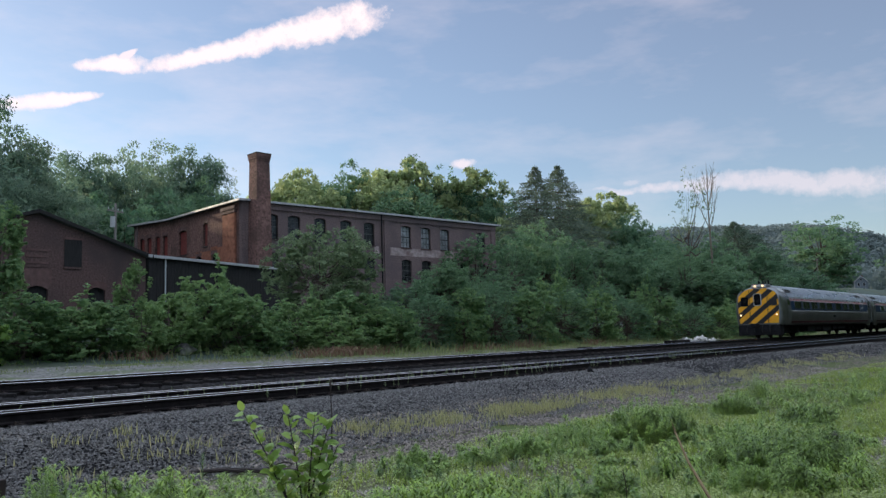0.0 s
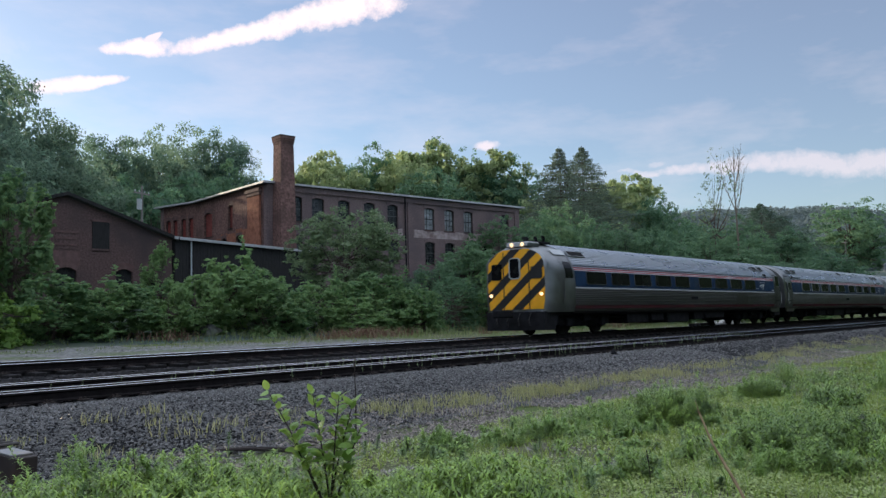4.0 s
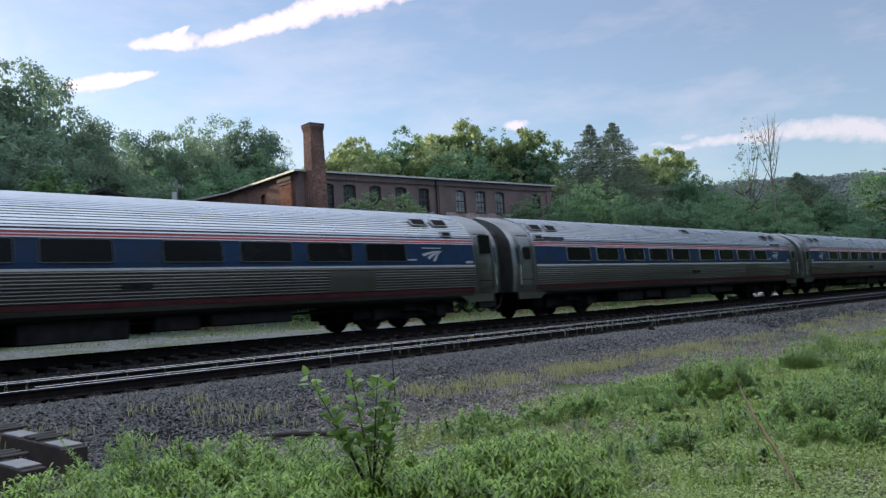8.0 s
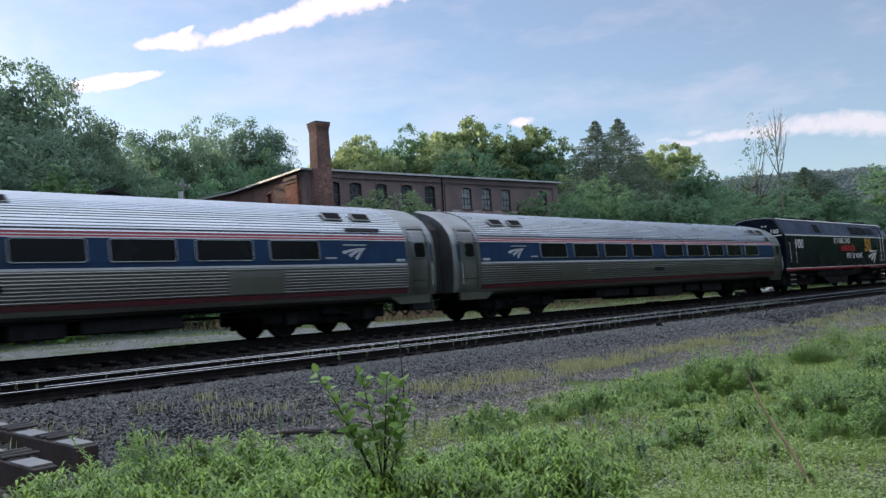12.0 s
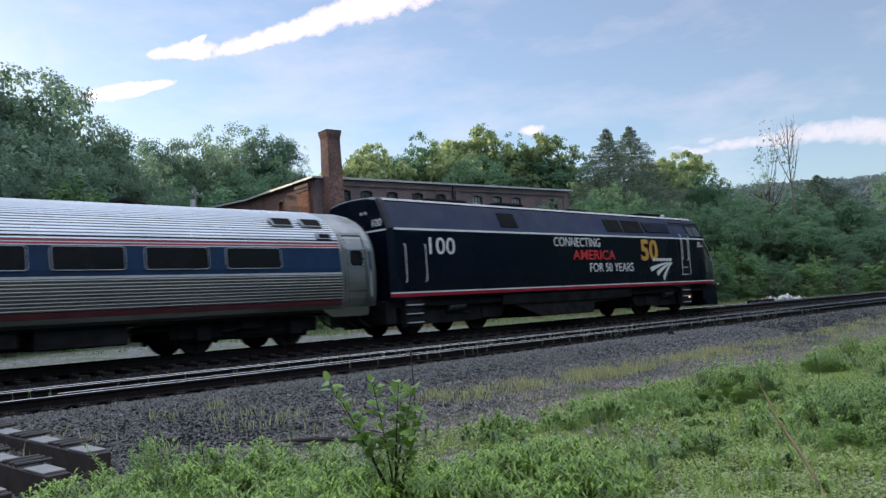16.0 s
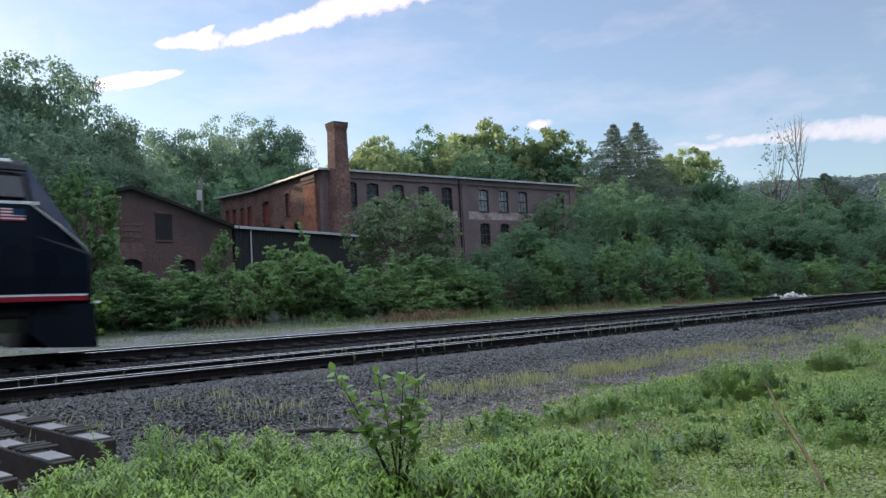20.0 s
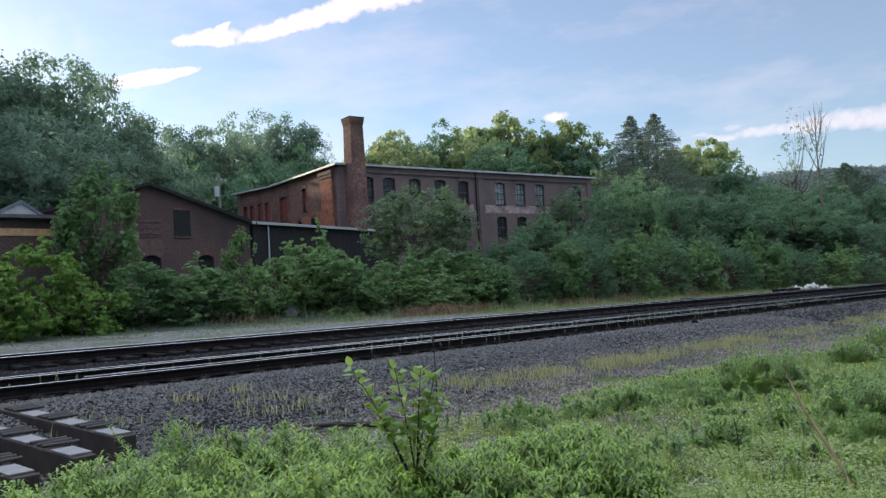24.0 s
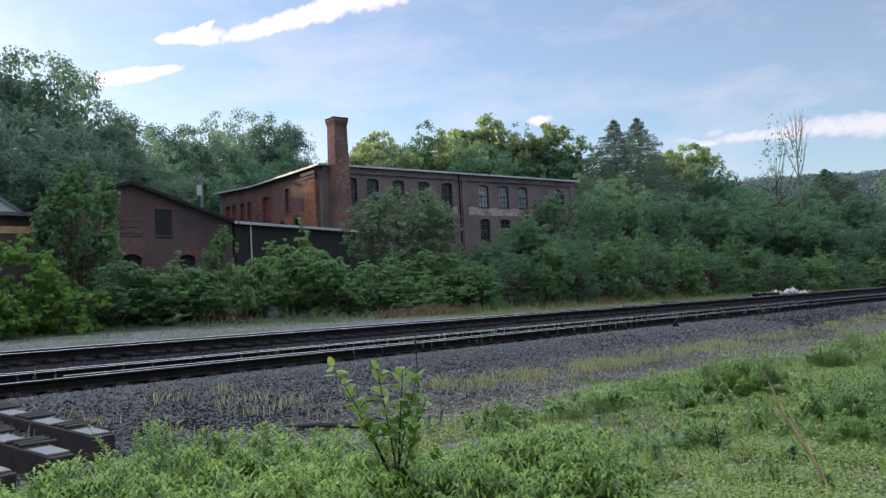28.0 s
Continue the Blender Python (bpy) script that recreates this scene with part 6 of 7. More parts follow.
HILL_TREES = [(19.0, 75.0, 16.2, 4.6), (24.9, 80.0, 21.1, 4.2), (27.7, 78.0, 20.5, 3.9), (34.2, 85.0, 23.5, 3.8), (34.9, 80.0, 18.2, 3.1), (18.5, 62.0, 12.0, 3.6), (24.2, 66.0, 12.5, 3.6), (14.2, 60.0, 11.7, 3.3), (28.9, 70.0, 12.4, 2.4), (11.9, 66.0, 13.5, 3.9), (7.6, 62.0, 13.0, 3.5), (22.0, 79.0, 17.4, 3.8), (26.5, 73.0, 14.5, 3.8), (16.0, 82.0, 15.6, 4.6), (31.0, 77.0, 15.5, 3.4), (21.0, 70.0, 13.0, 4.0), (36.5, 76.0, 13.0, 3.0)]
RIDGE_TREES = [(45.6, 95.0, 19.2, 3.1), (55.0, 105.0, 21.6, 4.3), (63.7, 110.0, 23.6, 5.1), (73.3, 115.0, 24.8, 5.1), (75.4, 110.0, 24.3, 4.1), (42.7, 85.0, 15.2, 3.8), (47.7, 84.0, 14.8, 3.9), (56.2, 88.0, 16.5, 3.9), (66.3, 95.0, 19.8, 3.2)]
BACK_TREES = [(95.8, 115.0, 22.4, 4.1), (105.8, 120.0, 24.7, 5.0), (120.8, 125.0, 28.1, 6.0), (123.8, 118.0, 27.3, 5.3), (142.1, 128.0, 31.8, 6.6), (149.9, 125.0, 33.3, 7.4), (152.6, 118.0, 31.7, 7.3), (155.1, 112.0, 30.3, 6.5), (157.9, 108.0, 26.7, 5.8), (151.2, 100.0, 23.9, 4.9), (121.1, 105.0, 24.7, 6.6)]
RIGHT_FILL = [(138.0, 62.0, 15.5, 5.0), (147.0, 63.0, 15.4, 4.6), (157.5, 62.0, 16.8, 5.2), (168.0, 62.0, 15.0, 4.8), (143.0, 58.0, 12.5, 4.4)]
RIGHT_TREES = [(168.0, 84.0, 23.7, 4.9), (166.3, 80.0, 23.1, 5.4), (171.0, 78.0, 21.3, 5.4)]
SUNNY_TREES = [(176.9, 95.0, 29.3, 9.2), (163.5, 92.0, 27.3, 5.6)]
PINES = [(203.6, 72.0, 19.9, 10.7), (210.8, 70.0, 16.6, 10.8)]
SPRUCES = [(125.3, 78.0, 28.9, 10.4), (136.3, 80.0, 31.1, 11.6)]
THICKET = [(55.2, 48.0, 4.4, 2.8), (62.1, 50.0, 6.2, 3.0), (69.4, 52.0, 9.6, 3.8), (78.5, 54.0, 11.0, 4.2), (88.8, 56.0, 12.7, 4.6), (96.7, 56.0, 11.9, 4.4), (105.6, 56.0, 11.6, 4.7), (109.8, 54.0, 11.2, 4.8), (114.1, 52.0, 9.9, 4.4), (119.1, 50.0, 11.1, 4.5), (118.5, 46.0, 8.0, 4.8), (119.6, 42.0, 6.7, 4.7), (127.1, 40.0, 7.9, 4.8), (138.2, 38.0, 8.8, 5.1)]
FRONT_SHRUBS = [(40.9, 38.0, 3.1, 1.7), (37.0, 33.5, 2.6, 1.5), (40.3, 34.0, 3.3, 1.8), (42.5, 33.0, 3.5, 1.8), (46.2, 33.0, 4.1, 1.9), (49.5, 32.5, 4.0, 2.0), (54.0, 32.5, 4.4, 2.1), (58.1, 32.0, 4.3, 2.2), (62.5, 31.5, 4.1, 2.1), (67.4, 31.0, 3.9, 2.1), (71.7, 30.0, 3.3, 2.1), (76.5, 29.0, 2.8, 2.0), (82.0, 28.0, 3.0, 2.1), (91.6, 27.5, 3.6, 2.4)]
BRIGHT_SHRUBS = [(11.1, 34.6, 3.6, 1.6), (13.0, 34.6, 3.1, 1.3), (8.9, 34.0, 3.5, 1.5)]
LEFT_SHRUBS = [(15.8, 35.5, 2.7, 1.5), (17.9, 36.0, 2.7, 1.5), (19.6, 36.0, 2.4, 1.4), (23.1, 36.0, 2.9, 1.3), (25.5, 36.8, 4.2, 1.5), (26.3, 35.5, 3.3, 1.4), (27.8, 35.0, 2.4, 1.2), (31.1, 36.0, 3.1, 1.5), (35.2, 36.0, 3.3, 1.7), (20.9, 35.0, 2.5, 0.9), (31.8, 34.0, 2.2, 1.4), (36.1, 34.5, 2.4, 1.4)]
TALL_SHRUBS = [(14.9, 38.0, 7.0, 1.35), (13.9, 38.0, 5.2, 0.8), (22.8, 39.0, 4.1, 0.7), (16.2, 39.0, 6.1, 0.9)]
ROUND_TREE = [(37.5, 41.0, 6.8, 3.0)]
MAPLE_FAR = [(294.1, 75.0, 25.6, 14.3), (187.1, 60.0, 13.6, 5.0), (349.5, 60.0, 19.1, 9.6)]
THIN_TREES = [(133.5, 55.0, 26.3, 3.5), (140.8, 54.0, 28.2, 3.8), (83.2, 112.0, 24.0, 2.7)]
POLES = [(34.6, 62.0, 10.6, 0.0)]
POLES_FAR = [(267.7, 70.0, 9.8, 0.2)]
HOUSE = [(276.4, 60.0, 4.2, 2.9)]

for i, (s, v, h, r) in enumerate(HILL_TREES):
    r *= 1.7
    plant("maple%d" % (i % 3), s, v, h, r, "large broadleaf tree on the wooded slope", group="trees on the wooded slope")
for i, (s, v, h, r) in enumerate(RIDGE_TREES):
    r *= 1.5
    plant("maple%d" % (i % 3) if i < 5 else "dark%d" % (i % 3), s, v, h, r, group="trees on the wooded slope")
for i, (s, v, h, r) in enumerate(BACK_TREES):
    r *= 1.5
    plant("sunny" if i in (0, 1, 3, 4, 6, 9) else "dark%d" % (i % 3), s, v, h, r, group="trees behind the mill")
for s, v, h, r in HILL_TREES + RIDGE_TREES + BACK_TREES:      # the wood goes on behind the first rows
    plant("fill", s + 2.0, v + 5.0, h * 0.84, r * 1.6, group="trees deeper in the wood")
for i, (s, v, h, r) in enumerate(RIGHT_TREES + MAPLE_FAR):
    plant("dark%d" % (i % 3), s, v, h, r, group="trees behind the thicket")
for i, (s, v, h, r) in enumerate(RIGHT_FILL):
    plant("dark%d" % (i % 3), s, v, h, r * 1.2, group="trees behind the thicket")
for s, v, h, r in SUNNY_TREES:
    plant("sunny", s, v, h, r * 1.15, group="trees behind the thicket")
for s, v, h, r in SPRUCES:
    plant("spruce", s - 2.5, v, h, r * 1.45, group="spruces")
for s, v, h, r in PINES:
    plant("pine", s, v, h * 1.04, r * 2.0, group="pines")
for i, (s, v, h, r) in enumerate(THICKET):
    plant(("thick%d", "dark%d", "thick%d")[i % 3] % (i % 3), s, v, h, r * 1.0, group="thicket")
    plant(("maple%d", "thick%d")[i % 2] % ((i + 1) % 3), s + 2.3, v + 3.0, h * random.uniform(0.8, 0.95), r * 0.85, group="thicket")
for i, (s, v, h, r) in enumerate(FRONT_SHRUBS):
    plant(("thick%d", "bush%d")[i % 2] % (i % 3), s, v, h * random.uniform(0.9, 1.1), r * 1.05, group="thicket")
    plant(("bush%d", "thick%d", "thick%d")[i % 3] % ((i + 1) % 3), s + 2.0, v + 2.2, h * (random.uniform(1.0, 1.45) if i > 3 else 0.8), r * 0.85, group="thicket")
for s, v, h, r in BRIGHT_SHRUBS:
    r *= 1.08
    plant("bright", s, v, h, r, group="shrubs along the road")
for i, (s, v, h, r) in enumerate(LEFT_SHRUBS):
    r *= 1.35
    plant("bush%d" % (i % 3), s, v, h, r, group="shrubs along the road")
for s, v, h, r in TALL_SHRUBS:
    r *= 1.35
    plant("slender", s, v, h, r, group="shrubs along the road")
for s, v, h, r in ROUND_TREE:
    plant("round", s, v, h * 1.03, r * 1.25)
for i, (s, v, h, r) in enumerate(THIN_TREES):
    if i == 1:
        dead_tree(s, v, h, r)
    else:
        plant("thin", s, v, h, r)
for s, v, h, r in POLES:
    pole(at(s, v, ground_z(s, v), 20), h, "weathered wooden utility pole with a grey transformer", True)
for s, v, h, r in POLES_FAR:
    pole(at(s, v, ground_z(s, v), -40), h, "weathered wooden utility pole beside the line")
for s, v, h, r in HOUSE:
    far_house(at(s, v, ground_z(s, v) + h - 3.4, -72) @ Matrix.Scale(0.62, 4))
# unseen woods added behind and beside the viewpoint: close the place, darken train reflections
for i in range(26):
    s, v = -75 + 8.5 * i + random.uniform(-2, 2), -20 - 5 * random.random() - 9 * (i % 2)
    plant("screen", s, v, random.uniform(13, 17), random.uniform(5, 6.5), group="trees behind the viewpoint")
for i in range(24):      # added unseen on the line's near side further on, to darken coach sides
    s, v = 48 + 9.0 * i + random.uniform(-2, 2), -9 - 5 * random.random() + 5 * (i % 2) + 0.03 * i * i
    plant("screen", s, v, random.uniform(17, 23), random.uniform(7, 9), group="trees behind the viewpoint")
# added past the left edge to keep low sun off the foreground
for i in range(12):
    s, v = -75 + 6.5 * i, 46 + 9 * (i % 3) + random.uniform(-2, 2)
    plant("screen", s, v, random.uniform(14, 18), random.uniform(5, 6.5), group="trees on the wooded slope")


def far_woods():
    rng = np.random.default_rng(31)
    P, N_, S_ = [], [], []
    for i in range(1500):
        s, v = (rng.uniform(150, 950), rng.uniform(34, 420)) if i % 3 == 0 else (rng.uniform(420, 950), rng.uniform(70, 330))
        if v < 34 + 60 * (s < 320):
            continue
        h, r = rng.uniform(9, 15), rng.uniform(5, 10)
        n = 110
        q = rng.normal(size=(n, 3))
        q /= np.linalg.norm(q, axis=1)[:, None]
        P.append(np.array([s, v, ground_z(s, v) + h * 0.55]) + q * np.array([r, r, h * 0.5]) * rng.uniform(0.75, 1.05, n)[:, None])
        N_.append(q * 0.7 + rng.normal(size=(n, 3)) * 0.4 + np.array([0, 0, 0.4]))
        S_.append(rng.uniform(0.8, 1.9, n))
    P, N_, S_ = np.concatenate(P), np.concatenate(N_), np.concatenate(S_)
    N_ /= np.linalg.norm(N_, axis=1)[:, None]
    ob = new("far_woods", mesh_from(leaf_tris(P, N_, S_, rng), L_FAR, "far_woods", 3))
    ob.matrix_basis = TRACK
    tagged(ob, "far wooded hillside along the railway, haze put into its leaf colour", "woods", kind="stuff")


far_woods()

# ---------------------------------------------------------------- ground cover and near things


def quad_mesh(verts, quads, mat, name):
    me = bpy.data.meshes.new(name)
    n = len(quads)
    me.vertices.add(len(verts))
    me.vertices.foreach_set("co", np.ascontiguousarray(verts, dtype=np.float32).ravel())
    me.loops.add(n * 4)
    me.loops.foreach_set("vertex_index", np.ascontiguousarray(quads, dtype=np.int32).ravel())
    me.polygons.add(n)
    me.polygons.foreach_set("loop_start", np.arange(0, n * 4, 4, dtype=np.int32))
    me.update(calc_edges=True)
    me.validate()
    me.materials.append(mat)
    return me


# bare gravelly spots on the near bank: place and radius
BARE = [(6.3, 7.95, 0.85), (5.75, 7.3, 0.4), (6.5, 6.2, 0.42), (6.2, 3.5, 0.16), (8.65, 3.66, 0.22), (8.0, 4.6, 0.2), (9.1, 7.4, 0.5), (10.6, 2.4, 0.8), (8.35, 4.8, 0.16), (12.6, 2.7, 0.6), (18.2, 5.3, 0.5)]


def scatter(rng, n, s0, s1, v0, v1, patch=0.0, scale=0.6, off=0.0, bare=False):
    """Points on the ground in the track's frame, thinned into patches."""
    out = []
    while len(out) < n:
        s, v = rng.uniform(s0, s1), rng.uniform(v0, v1)
        if patch and noise.noise((s * scale + off, v * scale, off)) < rng.uniform(-0.5, 0.9) * patch - 0.1:
            continue
        if bare and any((s - a) ** 2 + (v - b) ** 2 < (c * rng.uniform(0.7, 1.2)) ** 2 for a, b, c in BARE):
            continue
        out.append((s, v, ground_z(s, v)))
    return np.array(out)


def blades(points, heights, width, rng, lean=0.35):
    """Bent grass blades in two tapering pieces each."""
    n = len(points)
    a = rng.uniform(0, 2 * np.pi, n)
    side = np.stack([np.cos(a), np.sin(a), np.zeros(n)], 1) * (width * rng.uniform(0.6, 1.4, n))[:, None]
    b = rng.uniform(0, 2 * np.pi, n)
    bend = np.stack([np.cos(b), np.sin(b), np.zeros(n)], 1) * (heights * lean * rng.uniform(0.2, 1.2, n))[:, None]
    up = np.zeros((n, 3))
    up[:, 2] = heights
    p0, p1, p2 = points - up * 0.04, points + up * 0.55 + bend * 0.35, points + up * rng.uniform(0.8, 1.0, n)[:, None] + bend
    verts = np.stack([p0 - side, p0 + side, p1 + side * 0.8, p1 - side * 0.8, p2 + side * 0.12, p2 - side * 0.12], 1).reshape(-1, 3)
    k = np.arange(n)[:, None] * 6
    quads = np.concatenate([k + np.array([0, 1, 2, 3]), k + np.array([3, 2, 4, 5])], 1).reshape(-1, 4)
    return verts, quads


def stuff(name, me, label, category):
    ob = new(name, me)
    ob.matrix_basis = TRACK
    return tagged(ob, label, category, kind="stuff")


def weeds(points, heights, rng, leaves=28, length=0.155, width=0.0125, sag=0.28, splay=None):
    """Upright leafy stems: slim leaves set spirally round each."""
    V, Q, base = [], [], 0
    for i, (p, h) in enumerate(zip(points, heights)):
        tilt = rng.normal(0, 0.12, 2)
        if splay is not None:
            tilt = tilt + splay[i]
        n = int(leaves * rng.uniform(0.7, 1.3))
        f = np.sort(rng.uniform(0.12, 1.0, n))
        a = np.arange(n) * 2.4 + rng.uniform(0, 6)
        centre = p + np.stack([tilt[0] * f * h, tilt[1] * f * h, f * h], 1)
        out = np.stack([np.cos(a), np.sin(a), 0.25 + 0.75 * f ** 2 + rng.normal(0, 0.15, n)], 1)
        out /= np.linalg.norm(out, axis=1)[:, None]
        L = length * rng.uniform(0.7, 1.25, n) * (1.1 - 0.45 * f)
        side = np.stack([-np.sin(a), np.cos(a), np.zeros(n)], 1) * width
        mid = centre + out * (L * 0.55)[:, None]
        tip = centre + out * L[:, None] - np.stack([np.zeros(n), np.zeros(n), L * sag], 1)
        verts = np.stack([centre - side * 0.3, centre + side * 0.3, mid + side, mid - side, tip + side * 0.15, tip - side * 0.15], 1).reshape(-1, 3)
        k = np.arange(n)[:, None] * 6 + base
        V.append(verts)
        Q.append(np.concatenate([k + np.array([0, 1, 2, 3]), k + np.array([3, 2, 4, 5])], 1).reshape(-1, 4))
        base += n * 6
        w = 0.004
        top = p + np.array([tilt[0] * h, tilt[1] * h, h])
        V.append(np.array([p + (-w, 0, 0), p + (w, 0, 0), top + (w * 0.4, 0, 0), top + (-w * 0.4, 0, 0)]))
        Q.append(np.array([[0, 1, 2, 3]]) + base)
        base += 4
    return np.concatenate(V), np.concatenate(Q)


def stones(points, radii, rng, squash=0.85):
    """Rough eight-sided stones as triangles folded into four-cornered faces."""
    t = np.array([(1, 0, 0), (0, 1, 0), (-1, 0, 0), (0, -1, 0), (0.15, 0.1, 1), (0, 0, -0.6)], float)
    n = len(points)
    a = rng.uniform(0, 2 * np.pi, n)
    v = t[None] * (1 + rng.normal(0, 0.25, (n, 6, 3))) * radii[:, None, None]
    v += rng.normal(0, 0.34, (n, 6, 3)) * radii[:, None, None]
    x = v[..., 0] * np.cos(a)[:, None] - v[..., 1] * np.sin(a)[:, None]
    y = v[..., 0] * np.sin(a)[:, None] + v[..., 1] * np.cos(a)[:, None]
    v = np.stack([x, y, v[..., 2] * squash], -1) + points[:, None, :]
    k = np.arange(n)[:, None] * 6
    sides = ((0, 1, 4), (1, 2, 4), (2, 3, 4), (3, 0, 4), (1, 0, 5), (2, 1, 5), (3, 2, 5), (0, 3, 5))
    tris = np.concatenate([k + np.array(q) for q in (sides if n < 2 else sides[:4])], 1).reshape(-1, 3)
    return v.reshape(-1, 3), tris


def tri_mesh(verts, tris, mat, name):
    me = bpy.data.meshes.new(name)
    n = len(tris)
    me.vertices.add(len(verts))
    me.vertices.foreach_set("co", np.ascontiguousarray(verts, dtype=np.float32).ravel())
    me.loops.add(n * 3)
    me.loops.foreach_set("vertex_index", np.ascontiguousarray(tris, dtype=np.int32).ravel())
    me.polygons.add(n)
    me.polygons.foreach_set("loop_start", np.arange(0, n * 3, 3, dtype=np.int32))
    me.update(calc_edges=True)
    me.validate()
    me.materials.append(mat)
    return me


def ground_cover():
    rng = np.random.default_rng(77)
    # ballast
    p = np.concatenate([scatter(rng, 34000, 1, 9, 8.7, 12.9), scatter(rng, 26000, 9, 16, 8.7, 12.9), scatter(rng, 14000, 16, 26, 9.0, 12.9), scatter(rng, 9000, 26, 60, 9.3, 12.9)])
    r = rng.uniform(0.009, 0.029, len(p)) * np.where(p[:, 0] < 16, 0.85, 1.2)
    p[:, 2] += r * 0.4 + 0.012
    stuff("ballast", tri_mesh(*stones(p, r, rng), M_STONE, "ballast"), "dark blue-grey crushed stone ballast beside the siding", "ballast")
    p = scatter(rng, 9000, 0, 30, 12.7, 16.9)
    r = rng.uniform(0.018, 0.04, len(p))
    stuff("track_ballast", tri_mesh(*stones(p, r, rng), M_STONEDARK, "track_ballast"), "dark stone between the rails", "ballast")
    p = np.concatenate([scatter(rng, 4200, 4, 14, 1.5, 9.2, 0.7, 0.5, 3.0), scatter(rng, 7000, 13, 36, 7.7, 9.3, 0.6), *[scatter(rng, int(1700 * c ** 1.5) + 90, a - c, a + c, b - c, b + c) for a, b, c in BARE], scatter(rng, 2600, 5, 13, 1.5, 4.6, 0.8, 0.8, 9.0)])
    r = rng.uniform(0.008, 0.024, len(p))
    p[:, 2] -= r * 0.3
    stuff("gravel", tri_mesh(*stones(p, r, rng), M_CHIP, "gravel"), "scattered pale gravel among the weeds", "gravel")
    p = np.concatenate([scatter(rng, 6000, 1, 7, 7.0, 9.4, 0.5, 0.7, 5.0), scatter(rng, 17000, 7, 22, 7.2, 9.3, 0.5, 0.7, 5.0), scatter(rng, 6000, 7, 22, 9.0, 10.6, 0.9, 0.5, 5.0), scatter(rng, 6000, 22, 46, 7.4, 10.6, 0.5, 0.4, 5.0)])
    r = rng.uniform(0.010, 0.028, len(p))
    p[:, 2] += 0.022
    stuff("brown_gravel", tri_mesh(*stones(p, r, rng), M_BROWNSTONE, "brown_gravel"), "brown-grey gravel between the ballast and the weeds", "gravel")
    p = np.concatenate([scatter(rng, 5000, 0, 30, 21.4, 33.0), scatter(rng, 3000, 30, 70, 21.4, 27.0)])
    stuff("road_stones", tri_mesh(*stones(p, rng.uniform(0.015, 0.05, len(p)), rng, 0.5), M_ROADSTONE, "road_stones"), "loose grey stones on the gravel road", "gravel")
    # grass on the near bank
    p = np.concatenate([scatter(rng, 26000, 3, 16, 0.5, 7.7, 1.2, 0.8, bare=True), scatter(rng, 24000, 12, 40, 2.0, 7.9, 0.9, 0.4, 5.0)])
    h = rng.gamma(2.4, 0.022, len(p)) + 0.03
    stuff("grass", quad_mesh(*blades(p, h, 0.006, rng, 0.6), L_GRASS, "grass"), "patchy fresh green grass on the near bank", "grass")
    p = np.concatenate([scatter(rng, 95000, 3, 16, 0.5, 7.9, 0.8, 0.9, 2.0, bare=True), scatter(rng, 24000, 14, 40, 2.0, 8.0, 0.6, 0.4, 4.0), scatter(rng, 42000, 4.6, 9.5, 0.8, 4.6, 0.3, 1.2, 6.0), scatter(rng, 16000, 6.6, 11.0, 1.2, 3.4, 0.5, 1.5, 7.0)])
    p[:, 2] += rng.uniform(0.01, 0.08, len(p))
    nrm = rng.normal(0, 0.35, (len(p), 3)) + np.array([0, 0, 1.0])
    nrm /= np.linalg.norm(nrm, axis=1)[:, None]
    stuff("clover", mesh_from(leaf_quads(p, nrm, rng.uniform(0.010, 0.024, len(p)), rng), L_CLOVER, "clover"), "low leafy ground cover on the near bank", "weeds")
    # tall leafy weeds in front; pale young tips also paint light on their tops
    p = np.concatenate([scatter(rng, 300, 4.4, 6.1, 3.4, 5.6, 1.0, 1.0, 6.0, True), scatter(rng, 380, 1.6, 4.6, 4.2, 6.7, 1.1, 1.1, 1.0, True), scatter(rng, 50, 3.6, 4.9, 6.4, 7.4, 1.0, 1.1, 3.0), scatter(rng, 60, 2.2, 3.5, 6.0, 7.0, 0.9, 1.1, 8.0)])
    low = np.concatenate([scatter(rng, 80, 6.6, 20, 2.4, 7.6, 1.3, 0.7, 4.0, True), scatter(rng, 60, 8.5, 11.5, 2.0, 4.0, 1.0, 0.8, 8.0, True), scatter(rng, 90, 17, 30, 3.2, 6.8, 1.2, 0.5, 9.0)])
    h = np.concatenate([np.clip(rng.gamma(5.0, 0.055, len(p)), 0.1, 0.5) * np.where(p[:, 0] > 4.6, np.where(p[:, 1] > 4.9, 0.5, 0.8), 1.0), rng.gamma(4.0, 0.035, len(low)) + 0.05])
    p = np.concatenate([p, low])
    stuff("goldenrod", quad_mesh(*weeds(p, h, rng, 36, 0.185, 0.0115, 0.55), L_WEED, "goldenrod"), "fresh green leafy weed stems, not yet in flower", "weeds")
    tip = p + np.stack([np.zeros(len(p)), np.zeros(len(p)), h * 0.86], 1)
    stuff("goldenrod_tips", quad_mesh(*weeds(tip, h * 0.18 + 0.01, rng, 10, 0.12, 0.010, 0.35), L_TIP, "goldenrod_tips"), "young leaf tips of the tall weeds, lit tops put into their colour", "weeds")
    p = np.concatenate([scatter(rng, 60, 2.6, 5.4, 5.6, 7.9, 1.0, 1.3, 12.0), scatter(rng, 90, 5.0, 12, 3.0, 7.4, 1.3, 0.9, 14.0, True)])
    h = np.clip(rng.gamma(5.0, 0.05, len(p)), 0.08, 0.5) * np.where(p[:, 0] > 5.2, 0.6, 1.0)
    stuff("feathery_weeds", quad_mesh(*weeds(p, h, rng, 120, 0.085, 0.0045, 0.15), L_FINE, "feathery_weeds"), "fine-leaved feathery dark green weeds", "weeds")
